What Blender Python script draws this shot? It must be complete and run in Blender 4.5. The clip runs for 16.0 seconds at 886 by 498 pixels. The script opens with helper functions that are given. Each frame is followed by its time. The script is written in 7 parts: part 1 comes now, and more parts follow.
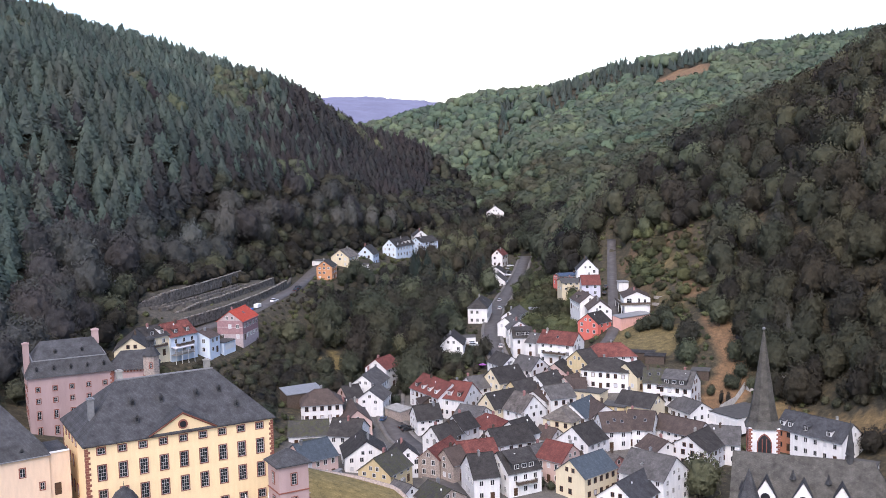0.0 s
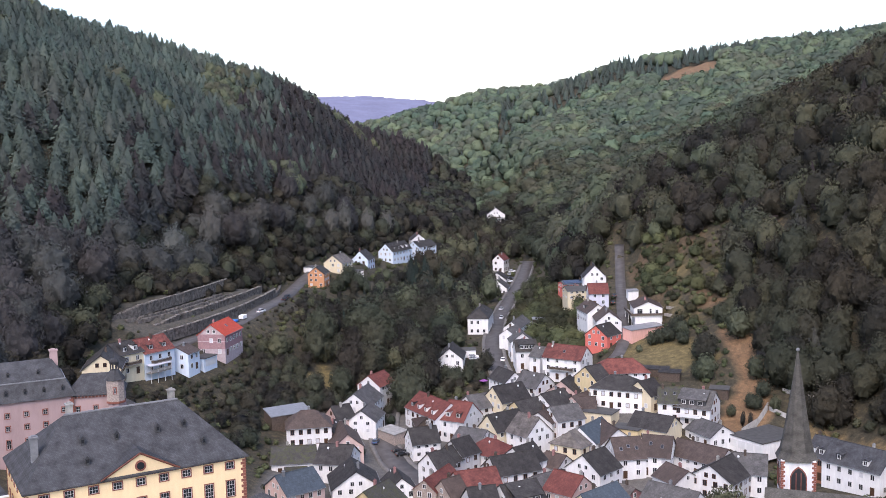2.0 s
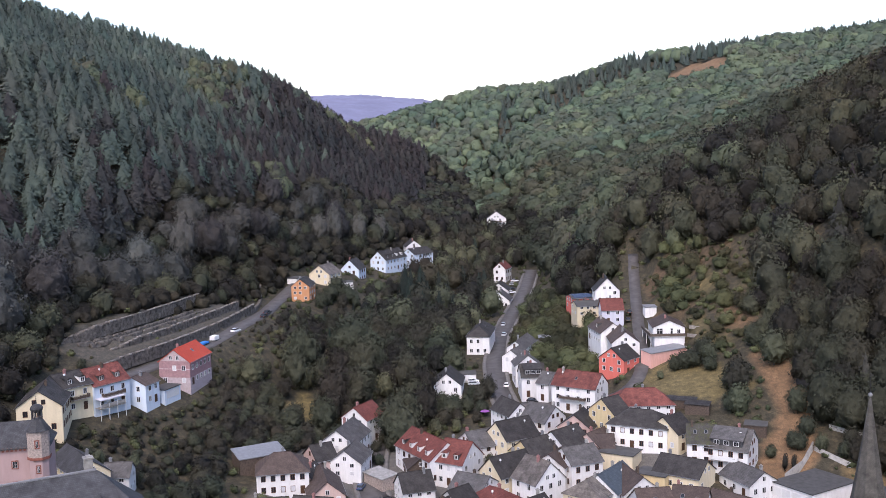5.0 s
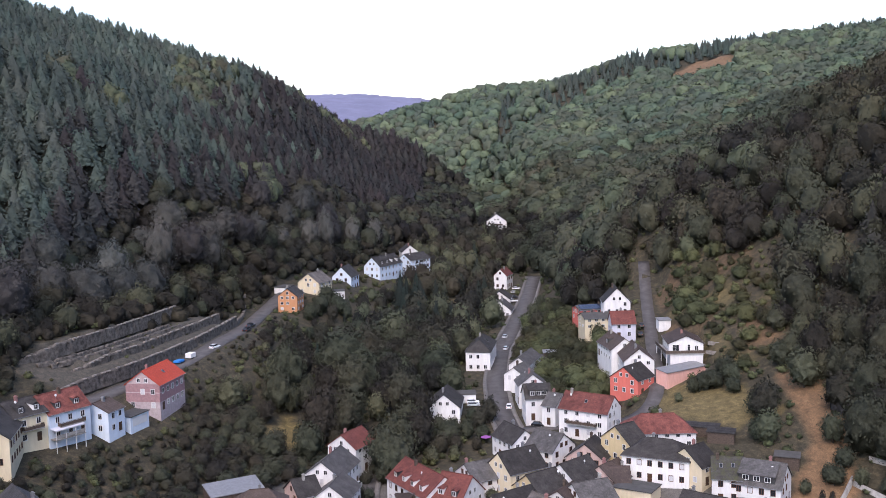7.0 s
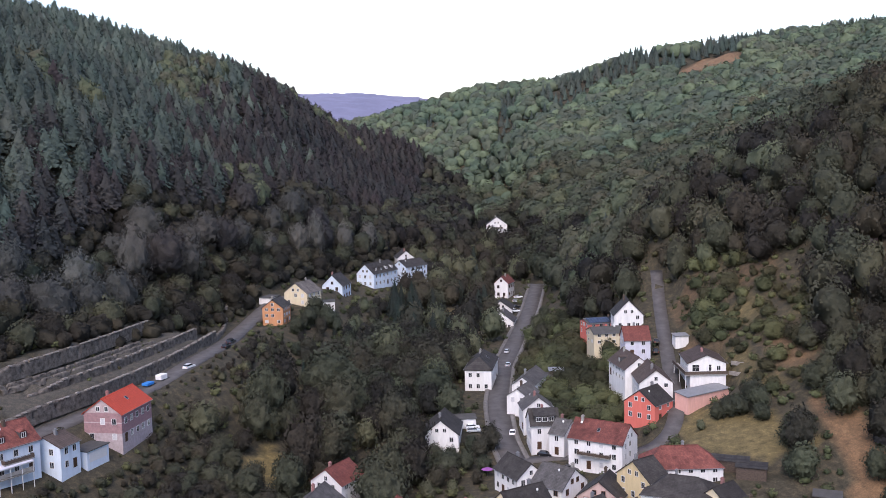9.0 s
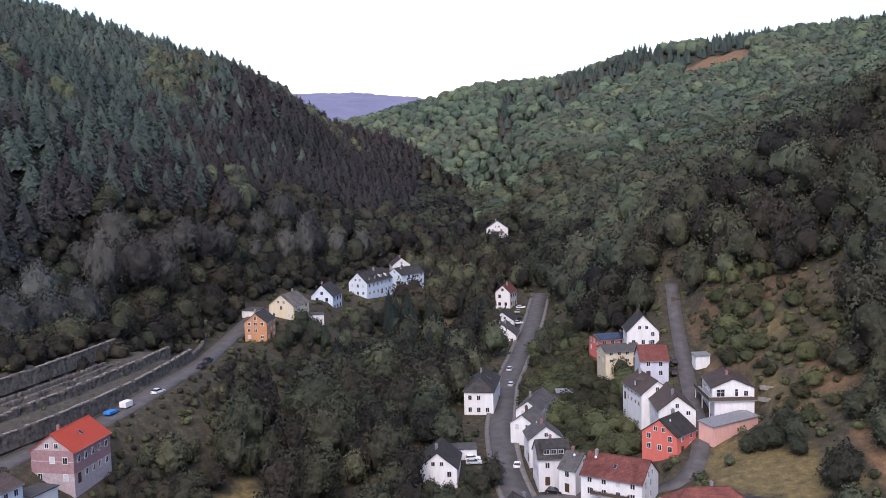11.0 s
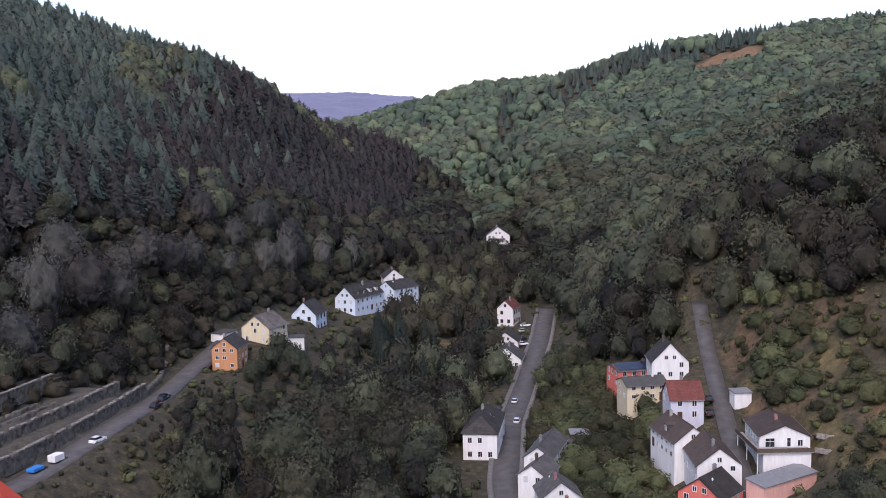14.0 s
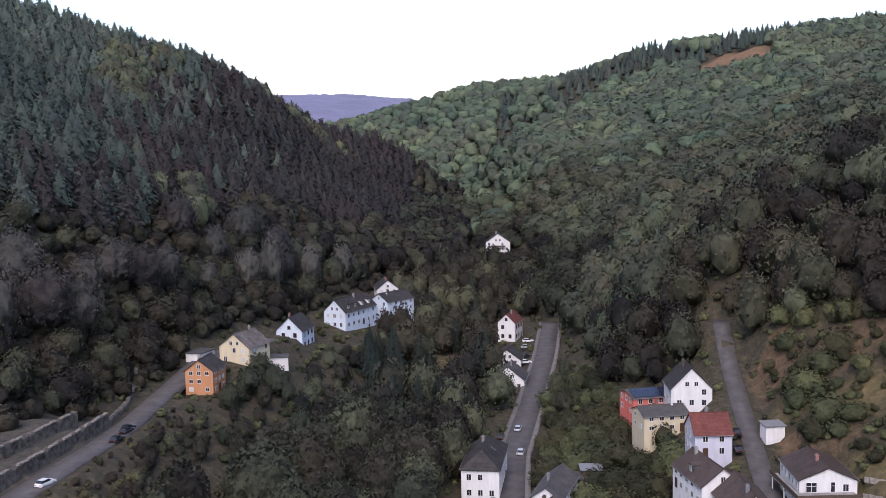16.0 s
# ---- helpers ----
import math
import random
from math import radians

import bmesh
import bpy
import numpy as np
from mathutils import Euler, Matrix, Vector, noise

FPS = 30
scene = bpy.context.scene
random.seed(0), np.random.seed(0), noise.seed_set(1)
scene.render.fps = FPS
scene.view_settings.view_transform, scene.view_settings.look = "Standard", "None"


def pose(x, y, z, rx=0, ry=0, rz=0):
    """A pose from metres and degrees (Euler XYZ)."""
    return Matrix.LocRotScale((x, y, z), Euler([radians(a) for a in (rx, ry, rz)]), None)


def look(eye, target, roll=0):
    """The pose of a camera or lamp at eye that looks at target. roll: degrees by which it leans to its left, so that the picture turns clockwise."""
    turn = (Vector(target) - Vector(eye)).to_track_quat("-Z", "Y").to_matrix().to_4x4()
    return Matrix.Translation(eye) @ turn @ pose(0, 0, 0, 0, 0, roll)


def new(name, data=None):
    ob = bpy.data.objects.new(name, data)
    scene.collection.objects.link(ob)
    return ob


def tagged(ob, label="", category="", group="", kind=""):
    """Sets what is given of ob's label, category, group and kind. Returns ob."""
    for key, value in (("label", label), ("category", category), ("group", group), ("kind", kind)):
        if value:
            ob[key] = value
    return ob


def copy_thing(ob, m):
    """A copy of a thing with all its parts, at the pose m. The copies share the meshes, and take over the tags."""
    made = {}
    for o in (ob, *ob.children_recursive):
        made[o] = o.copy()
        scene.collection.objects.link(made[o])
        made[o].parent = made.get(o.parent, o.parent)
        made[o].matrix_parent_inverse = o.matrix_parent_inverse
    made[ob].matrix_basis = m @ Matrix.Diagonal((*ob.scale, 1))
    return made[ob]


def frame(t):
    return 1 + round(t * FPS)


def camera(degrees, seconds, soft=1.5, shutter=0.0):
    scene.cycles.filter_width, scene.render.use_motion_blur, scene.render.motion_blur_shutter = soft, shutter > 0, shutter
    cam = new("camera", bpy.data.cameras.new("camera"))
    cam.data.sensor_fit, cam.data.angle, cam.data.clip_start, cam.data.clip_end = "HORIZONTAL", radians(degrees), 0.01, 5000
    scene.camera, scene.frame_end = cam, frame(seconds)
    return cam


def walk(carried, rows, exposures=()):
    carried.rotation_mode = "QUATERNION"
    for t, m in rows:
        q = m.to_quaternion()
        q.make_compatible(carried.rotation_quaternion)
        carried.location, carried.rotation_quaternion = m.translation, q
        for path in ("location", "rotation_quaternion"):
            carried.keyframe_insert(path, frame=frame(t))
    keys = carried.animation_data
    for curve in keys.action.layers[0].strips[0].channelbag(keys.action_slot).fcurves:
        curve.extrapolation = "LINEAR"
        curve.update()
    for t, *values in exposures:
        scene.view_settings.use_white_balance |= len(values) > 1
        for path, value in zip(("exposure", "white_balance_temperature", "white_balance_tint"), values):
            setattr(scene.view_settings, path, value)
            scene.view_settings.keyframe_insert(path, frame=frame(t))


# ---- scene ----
cam = camera(47.0, 16.0, soft=0.7)
# time, metres flown, yaw, pitch, roll
PATH = [
    (0.0, 0.0, 1.36, -5.84, -1.32),
    (2.0, 27.3, 1.34, -5.84, -1.33),
    (4.0, 56.0, 1.30, -5.85, -1.33),
    (6.5, 92.4, 1.22, -5.86, -1.32),
    (9.0, 129.8, 1.13, -5.87, -1.31),
    (11.5, 167.2, 1.05, -5.84, -1.32),
    (13.0, 189.4, 1.00, -5.82, -1.31),
    (14.5, 211.5, 0.93, -5.80, -1.30),
    (15.0, 218.7, 0.90, -5.77, -1.29),
    (15.5, 225.6, 0.87, -5.71, -1.26),
    (16.0, 232.0, 0.84, -5.66, -1.22),
]
walk(cam, [(t, pose(0, y, 100, 90 + tilt, 0, turn) @ pose(0, 0, 0, 0, 0, roll)) for t, y, turn, tilt, roll in PATH], [(0.0, 1.66, 6950, 18), (4.0, 1.60, 6950, 19), (8.0, 1.46, 6950, 20), (12.0, 1.31, 6950, 21), (16.0, 1.22, 6950, 22)])

# ---- light: bright hazy evening sky, soft light from behind ----
world = bpy.data.worlds.new("sky")
scene.world = world
world.use_nodes = True
wn, wl = world.node_tree.nodes, world.node_tree.links
sky = wn.new("ShaderNodeTexSky")
sky.sky_type, sky.sun_disc = "NISHITA", False
SUN_ELEVATION, SUN_ROTATION = 50, 192
sky.sun_elevation, sky.sun_rotation = radians(SUN_ELEVATION), radians(SUN_ROTATION)
sky.air_density, sky.dust_density, sky.ozone_density, sky.altitude = 1.0, 1.2, 2.0, 200
wl.new(sky.outputs["Color"], wn["Background"].inputs["Color"])
wn["Background"].inputs["Strength"].default_value = 0.135
sun = new("sun", bpy.data.lights.new("sun", "SUN"))
sun.data.energy, sun.data.angle, sun.data.color = 1.0, radians(40), (1.0, 0.93, 0.86)
# the sky's rotation is counted clockwise from +y
se, sr = radians(SUN_ELEVATION), radians(SUN_ROTATION)
sun.matrix_basis = look((0, 0, 0), (-math.sin(sr) * math.cos(se), -math.cos(sr) * math.cos(se), -math.sin(se)))

# ---- materials ----
def material(name, rough=0.85):
    m = bpy.data.materials.new(name)
    m.use_nodes = True
    b = m.node_tree.nodes["Principled BSDF"]
    b.inputs["Roughness"].default_value = rough
    b.inputs["Specular IOR Level"].default_value = 0.25
    return m, m.node_tree.nodes, m.node_tree.links, b


def ramp(nodes, stops):
    r = nodes.new("ShaderNodeValToRGB")
    while len(r.color_ramp.elements) < len(stops):
        r.color_ramp.elements.new(0.5)
    for e, (p, c) in zip(r.color_ramp.elements, stops):
        e.position, e.color = p, (*c, 1)
    return r


def shade(c, k):
    return tuple(min(1.0, v * k) for v in c)


def noise_node(nodes, links, coords, scale, detail=5, rough=0.6):
    n = nodes.new("ShaderNodeTexNoise")
    n.inputs["Scale"].default_value, n.inputs["Detail"].default_value, n.inputs["Roughness"].default_value = scale, detail, rough
    links.new(coords, n.inputs["Vector"])
    return n


def mixed(nodes, links, kind, fac, a, b):
    m = nodes.new("ShaderNodeMix")
    m.data_type, m.blend_type = "RGBA", kind
    for value, socket in ((fac, m.inputs[0]), (a, m.inputs[6]), (b, m.inputs[7])):
        if isinstance(value, (int, float)):
            socket.default_value = value
        elif isinstance(value, tuple):
            socket.default_value = (*value, 1)
        else:
            links.new(value, socket)
    return m.outputs[2]


def bumped(nodes, links, b, height_socket, strength, distance):
    bump = nodes.new("ShaderNodeBump")
    bump.inputs["Strength"].default_value, bump.inputs["Distance"].default_value = strength, distance
    links.new(height_socket, bump.inputs["Height"])
    links.new(bump.outputs["Normal"], b.inputs["Normal"])


def speckled(name, c, rough=0.85, scale=1.2, fine=14, low=0.72, high=1.15, relief=0.3, streaks=False):
    """A surface of one colour with blotches, grain and fine relief."""
    m, n, l, b = material(name, rough)
    geo = n.new("ShaderNodeTexCoord").outputs["Object"]
    if streaks:
        stretch = n.new("ShaderNodeMapping")
        stretch.inputs["Scale"].default_value = (1, 1, 0.22)
        l.new(geo, stretch.inputs["Vector"])
        blot = noise_node(n, l, stretch.outputs["Vector"], scale)
    else:
        blot = noise_node(n, l, geo, scale)
    grain = noise_node(n, l, geo, fine, 3)
    r1 = ramp(n, [(0.3, shade(c, low)), (0.7, shade(c, high))])
    r2 = ramp(n, [(0.3, (0.86, 0.86, 0.86)), (0.7, (1.0, 1.0, 1.0))])
    l.new(blot.outputs["Fac"], r1.inputs["Fac"])
    l.new(grain.outputs["Fac"], r2.inputs["Fac"])
    col = mixed(n, l, "MULTIPLY", 1.0, r1.outputs["Color"], r2.outputs["Color"])
    info = n.new("ShaderNodeObjectInfo")
    tone = ramp(n, [(0.0, (0.86, 0.86, 0.87)), (1.0, (1.0, 1.0, 1.0))])
    l.new(info.outputs["Random"], tone.inputs["Fac"])
    col = mixed(n, l, "MULTIPLY", 1.0, col, tone.outputs["Color"])
    l.new(col, b.inputs["Base Color"])
    bumped(n, l, b, grain.outputs["Fac"], relief, 0.03)
    return m


def tiled(name, c, course=0.32, rough=0.75, moss=None, weather=0.5):
    """Roof covering in courses, with weathered patches; the rows follow the height."""
    m, n, l, b = material(name, rough)
    geo = n.new("ShaderNodeTexCoord").outputs["Object"]
    sep = n.new("ShaderNodeSeparateXYZ")
    l.new(geo, sep.inputs[0])
    lay = n.new("ShaderNodeCombineXYZ")
    l.new(sep.outputs["X"], lay.inputs["X"])
    up = n.new("ShaderNodeMath")
    up.operation = "MULTIPLY"
    up.inputs[1].default_value = 1.4
    l.new(sep.outputs["Z"], up.inputs[0])
    l.new(up.outputs[0], lay.inputs["Y"])
    brick = n.new("ShaderNodeTexBrick")
    brick.inputs["Scale"].default_value = 1.0
    brick.inputs["Brick Width"].default_value, brick.inputs["Row Height"].default_value = course, course
    brick.inputs["Mortar Size"].default_value = 0.03
    brick.inputs["Color1"].default_value, brick.inputs["Color2"].default_value = (*shade(c, 0.86), 1), (*shade(c, 1.14), 1)
    brick.inputs["Mortar"].default_value = (*shade(c, 0.72), 1)
    l.new(lay.outputs[0], brick.inputs["Vector"])
    blot = noise_node(n, l, geo, 0.5, 6, 0.65)
    r1 = ramp(n, [(0.3, (1 - weather * 0.7,) * 3), (0.7, (1 + weather * 0.3,) * 3)])
    l.new(blot.outputs["Fac"], r1.inputs["Fac"])
    col = mixed(n, l, "MULTIPLY", 1.0, brick.outputs["Color"], r1.outputs["Color"])
    if moss:
        patch = noise_node(n, l, geo, 0.9, 6, 0.7)
        r2 = ramp(n, [(0.45, (0, 0, 0)), (0.65, (1, 1, 1))])
        l.new(patch.outputs["Fac"], r2.inputs["Fac"])
        col = mixed(n, l, "MIX", r2.outputs["Color"], col, moss)
    info = n.new("ShaderNodeObjectInfo")
    tone = ramp(n, [(0.0, (0.72, 0.72, 0.74)), (1.0, (1.0, 1.0, 1.0))])
    l.new(info.outputs["Random"], tone.inputs["Fac"])
    col = mixed(n, l, "MULTIPLY", 1.0, col, tone.outputs["Color"])
    l.new(col, b.inputs["Base Color"])
    bumped(n, l, b, brick.outputs["Fac"], 0.5, -0.03)
    return m


def leafy(name, dark, light, spot=0.11, rough=0.9, grain=2.8, bold=0.6, sway=1.0):
    """Foliage: hue and tone by tree (attribute tint), by tuft and by wider patches."""
    m, n, l, b = material(name, rough)
    b.inputs["Specular IOR Level"].default_value = 0.08
    geo = n.new("ShaderNodeNewGeometry")
    tint = n.new("ShaderNodeAttribute")
    tint.attribute_name = "tint"
    info = n.new("ShaderNodeObjectInfo")
    both = n.new("ShaderNodeMath")
    both.operation = "ADD"
    l.new(tint.outputs["Fac"], both.inputs[0])
    half = n.new("ShaderNodeMath")
    half.operation = "MULTIPLY"
    half.inputs[1].default_value = 0.3
    l.new(info.outputs["Random"], half.inputs[0])
    l.new(half.outputs[0], both.inputs[1])
    mid = tuple(0.5 * d + 0.5 * v for d, v in zip(dark, light))
    brown = (mid[0] * (1 + 0.16 * sway), mid[1] * (1 - 0.10 * sway), mid[2] * (1 + 0.06 * sway))
    teal = (mid[0] * (1 - 0.14 * sway), mid[1] * 1.02, mid[2] * (1 + 0.10 * sway))
    dusk = tuple(0.72 * d + 0.28 * v for d, v in zip(dark, brown))
    r = ramp(n, [(0.02, dark), (0.34, dusk), (0.52, shade(brown, 0.86)), (0.66, shade(teal, 0.9)), (0.82, mid), (1.0, light)])
    l.new(both.outputs[0], r.inputs["Fac"])
    tuft = ramp(n, [(0.0, (1 - 0.2 * bold, 1 - 0.19 * bold, 1 - 0.18 * bold)), (1.0, (1 + 0.2 * bold, 1 + 0.19 * bold, 1 + 0.15 * bold))])
    l.new(geo.outputs["Random Per Island"], tuft.inputs["Fac"])
    col = mixed(n, l, "MULTIPLY", 1.0, r.outputs["Color"], tuft.outputs["Color"])
    patch = noise_node(n, l, geo.outputs["Position"], spot * 0.15, 3)
    r3 = ramp(n, [(0.3, (0.78, 0.86, 0.90)), (0.7, (1.20, 1.08, 1.02))])
    l.new(patch.outputs["Fac"], r3.inputs["Fac"])
    col = mixed(n, l, "MULTIPLY", 1.0, col, r3.outputs["Color"])
    leaves = noise_node(n, l, geo.outputs["Position"], grain, 4, 0.7)
    r4 = ramp(n, [(0.32, (1 - 0.4 * bold,) * 3), (0.5, (0.98, 0.98, 0.98)), (0.68, (1 + 0.42 * bold, 1 + 0.41 * bold, 1 + 0.38 * bold))])
    l.new(leaves.outputs["Fac"], r4.inputs["Fac"])
    col = mixed(n, l, "MULTIPLY", 1.0, col, r4.outputs["Color"])
    l.new(col, b.inputs["Base Color"])
    # leaves let part of the light through
    thin = n.new("ShaderNodeBsdfTranslucent")
    l.new(col, thin.inputs["Color"])
    both_sides = n.new("ShaderNodeMixShader")
    both_sides.inputs[0].default_value = 0.12
    l.new(b.outputs["BSDF"], both_sides.inputs[1])
    l.new(thin.outputs["BSDF"], both_sides.inputs[2])
    l.new(both_sides.outputs[0], n["Material Output"].inputs["Surface"])
    return m


M = {
    "white": speckled("white_render", (0.82, 0.81, 0.80), low=0.86, high=1.03, streaks=True),
    # the white render again, with a bluish light cast put into its colour
    "bluecast_white": speckled("blue_cast_white_render", (0.66, 0.755, 0.86), low=0.88, high=1.03, streaks=True),
    "pale": speckled("pale_grey_render", (0.55, 0.55, 0.56), low=0.85, high=1.05, streaks=True),
    "cream": speckled("cream_render", (0.76, 0.66, 0.47), low=0.88, high=1.04, streaks=True),
    "yellow": speckled("yellow_render", (0.70, 0.56, 0.33), low=0.86, high=1.05, streaks=True),
    "pink": speckled("pink_render", (0.62, 0.45, 0.40), low=0.86, high=1.05, streaks=True),
    "lavender": speckled("lavender_render", (0.60, 0.60, 0.68), low=0.88, high=1.04, streaks=True),
    "coral": speckled("coral_render", (0.74, 0.19, 0.15), low=0.9, high=1.05, streaks=True),
    "orange": speckled("orange_render", (0.66, 0.32, 0.165), low=0.88, high=1.05, streaks=True),
    "terracotta": speckled("terracotta_render", (0.44, 0.19, 0.11), low=0.88, high=1.05, streaks=True),
    "brick": speckled("brick_wall", (0.33, 0.17, 0.16), scale=2.2, low=0.7, high=1.2),
    "stone": speckled("rubble_wall", (0.40, 0.33, 0.29), scale=2.5, low=0.6, high=1.25, relief=0.6),
    "wood": speckled("weathered_boards", (0.10, 0.075, 0.06), scale=3, low=0.6, high=1.3),
    "palace": speckled("palace_render", (0.86, 0.66, 0.40), low=0.92, high=1.03, streaks=True),
    "peach": speckled("peach_render", (0.84, 0.63, 0.47), low=0.9, high=1.03, streaks=True),
    "castle": speckled("castle_render", (0.44, 0.315, 0.305), scale=0.5, low=0.84, high=1.06, streaks=True),
    "sandstone": speckled("red_sandstone", (0.26, 0.10, 0.075), scale=3, low=0.75, high=1.2),
    "concrete": speckled("grey_concrete", (0.33, 0.32, 0.30), scale=0.8, low=0.65, high=1.15),
    "dark": tiled("dark_tiles", (0.056, 0.051, 0.048), weather=0.8),
    "slate": tiled("slate_shingles", (0.074, 0.075, 0.080), course=0.28, weather=0.75),
    "grey": tiled("grey_tiles", (0.116, 0.110, 0.107), weather=0.7),
    "oldgrey": tiled("weathered_grey_tiles", (0.17, 0.15, 0.135), weather=0.9),
    "brown": tiled("brown_tiles", (0.095, 0.07, 0.06)),
    "moss": tiled("mossy_tiles", (0.07, 0.066, 0.06), moss=(0.065, 0.068, 0.03)),
    "red": tiled("red_tiles", (0.215, 0.072, 0.058), weather=0.8),
    "redbright": tiled("new_red_tiles", (0.62, 0.09, 0.05), weather=0.15),
    "redbrown": tiled("red_brown_tiles", (0.17, 0.055, 0.045)),
    "blue": tiled("blue_grey_sheets", (0.075, 0.096, 0.116), course=0.6, weather=0.3),
    "oldslate": tiled("weathered_church_slate", (0.108, 0.102, 0.090), course=0.3, weather=0.8),
    "rubble": speckled("rubble_masonry", (0.135, 0.120, 0.105), scale=0.8, fine=3, low=0.3, high=1.5, relief=0.9),
    "coping": speckled("weathered_coping", (0.30, 0.27, 0.24), scale=2.0, low=0.6, high=1.2),
    "salmon": speckled("salmon_render", (0.74, 0.42, 0.36), low=0.88, high=1.04, streaks=True),
    "purple": speckled("purple_cloth", (0.30, 0.10, 0.32), 0.8),
    "tarp": speckled("blue_tarpaulin", (0.03, 0.22, 0.60), 0.5, low=0.85, high=1.1),
    "greyflat": speckled("grey_felt", (0.085, 0.083, 0.08), scale=0.6),
    "frame": speckled("white_window_frame", (0.75, 0.75, 0.74), 0.5, low=0.95, high=1.0),
    "frame_brown": speckled("brown_window_frame", (0.16, 0.08, 0.05), 0.6),
    "shutter": speckled("grey_white_roller_shutter", (0.62, 0.62, 0.64), 0.6),
    "door": speckled("dark_wood_door", (0.09, 0.05, 0.03), 0.5),
    "metal": speckled("zinc_sheet", (0.22, 0.225, 0.235), 0.4, low=0.8, high=1.1),
    "iron": speckled("dark_iron", (0.03, 0.03, 0.033), 0.5),
    "bark": speckled("bark", (0.06, 0.045, 0.035), 0.95, scale=3),
    "asphalt": speckled("worn_asphalt", (0.105, 0.098, 0.096), 0.85, scale=0.35, fine=6, low=0.75, high=1.25),
    "paving": speckled("grey_paving", (0.17, 0.16, 0.15), 0.85, scale=0.6, low=0.75, high=1.2),
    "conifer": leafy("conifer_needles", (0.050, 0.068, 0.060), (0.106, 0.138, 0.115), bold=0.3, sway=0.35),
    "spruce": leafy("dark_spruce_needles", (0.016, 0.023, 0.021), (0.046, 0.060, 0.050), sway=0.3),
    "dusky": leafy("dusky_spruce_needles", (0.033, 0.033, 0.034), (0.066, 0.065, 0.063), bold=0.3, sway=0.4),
    "greywood": leafy("grey_green_foliage", (0.040, 0.041, 0.043), (0.110, 0.111, 0.102), bold=0.5, sway=0.3),
    "broadleaf": leafy("broadleaf_foliage", (0.0205, 0.0205, 0.0210), (0.094, 0.104, 0.068), sway=0.45),
    # far woods: haze is put into the colour, paler and flatter than nearby foliage
    "hillwood": leafy("hazed_hill_foliage", (0.070, 0.094, 0.074), (0.128, 0.168, 0.106), grain=1.2, bold=0.15, sway=0.5),
    "midwood": leafy("mid_wood_foliage", (0.050, 0.061, 0.046), (0.128, 0.148, 0.090), bold=0.3, sway=0.6),
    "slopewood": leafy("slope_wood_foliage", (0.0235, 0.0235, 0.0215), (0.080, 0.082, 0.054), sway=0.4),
    "brownpine": leafy("dusky_pine_needles", (0.030, 0.030, 0.029), (0.062, 0.060, 0.052)),
    "hedge": leafy("hedge_foliage", (0.031, 0.035, 0.023), (0.100, 0.114, 0.060), sway=0.5),
    # wood of the closing hill, with haze blue mixed into the base colour
    "distance": speckled("hazed_distant_wood", (0.20, 0.20, 0.29), 0.95, scale=0.02, fine=0.2, low=0.85, high=1.1),
}
# mauve brick on a pale rendered ground floor, with pale bands at the floors
m, n, l, b = material("banded_brick", 0.9)
at = n.new("ShaderNodeTexCoord").outputs["Object"]
level = n.new("ShaderNodeSeparateXYZ")
l.new(at, level.inputs[0])
part_way = n.new("ShaderNodeMapRange")
part_way.inputs["From Max"].default_value = 8.0
l.new(level.outputs["Z"], part_way.inputs["Value"])
bands = ramp(n, [(0.0, (0.40, 0.34, 0.35)), (0.31, (0.31, 0.19, 0.20)), (0.62, (0.44, 0.36, 0.36)), (0.645, (0.31, 0.19, 0.20)), (0.93, (0.42, 0.34, 0.34))])
bands.color_ramp.interpolation = "CONSTANT"
l.new(part_way.outputs[0], bands.inputs["Fac"])
blot, grain = noise_node(n, l, at, 1.4), noise_node(n, l, at, 9, 3)
worn = ramp(n, [(0.3, (0.78, 0.78, 0.78)), (0.7, (1.15, 1.12, 1.12))])
l.new(blot.outputs["Fac"], worn.inputs["Fac"])
l.new(mixed(n, l, "MULTIPLY", 1.0, bands.outputs["Color"], worn.outputs["Color"]), b.inputs["Base Color"])
bumped(n, l, b, grain.outputs["Fac"], 0.4, 0.03)
M["banded"] = m

g, gn, gl, gb = material("window_glass", 0.08)
gb.inputs["Base Color"].default_value = (0.02, 0.023, 0.028, 1)
gb.inputs["Specular IOR Level"].default_value = 0.6
M["glass"] = g
s_, sn, sl, sb = material("solar_glass", 0.12)
sb.inputs["Base Color"].default_value = (0.02, 0.025, 0.05, 1)
sb.inputs["Specular IOR Level"].default_value = 0.6
M["solar"] = s_


# ---- builders ----
def part(name, bm, mat, parent, label="", m=None):
    """Links a bmesh or a ready mesh as one part of a thing."""
    if isinstance(bm, bmesh.types.BMesh):
        me = bpy.data.meshes.new(name)
        bmesh.ops.recalc_face_normals(bm, faces=bm.faces)
        bm.to_mesh(me)
        bm.free()
        me.materials.append(mat)
    else:
        me = bm
    ob = new(name, me)
    ob.parent = parent
    if m is not None:
        ob.matrix_basis = m
    if label:
        tagged(ob, label)
    return ob


def thing(name, m, label, category, group="", kind=""):
    ob = new(name)
    ob.empty_display_size = 0.5
    ob.matrix_basis = m
    return tagged(ob, label, category, group, kind)


def box(bm, x0, y0, z0, x1, y1, z1, bevel=0.0):
    made = bmesh.ops.create_cube(bm, size=1, matrix=Matrix.Translation(((x0 + x1) / 2, (y0 + y1) / 2, (z0 + z1) / 2)) @ Matrix.Diagonal((abs(x1 - x0), abs(y1 - y0), abs(z1 - z0), 1)))
    if bevel:
        edges = {e for v in made["verts"] for e in v.link_edges}
        bmesh.ops.bevel(bm, geom=list(edges), offset=bevel, segments=1, affect="EDGES")
    return bm


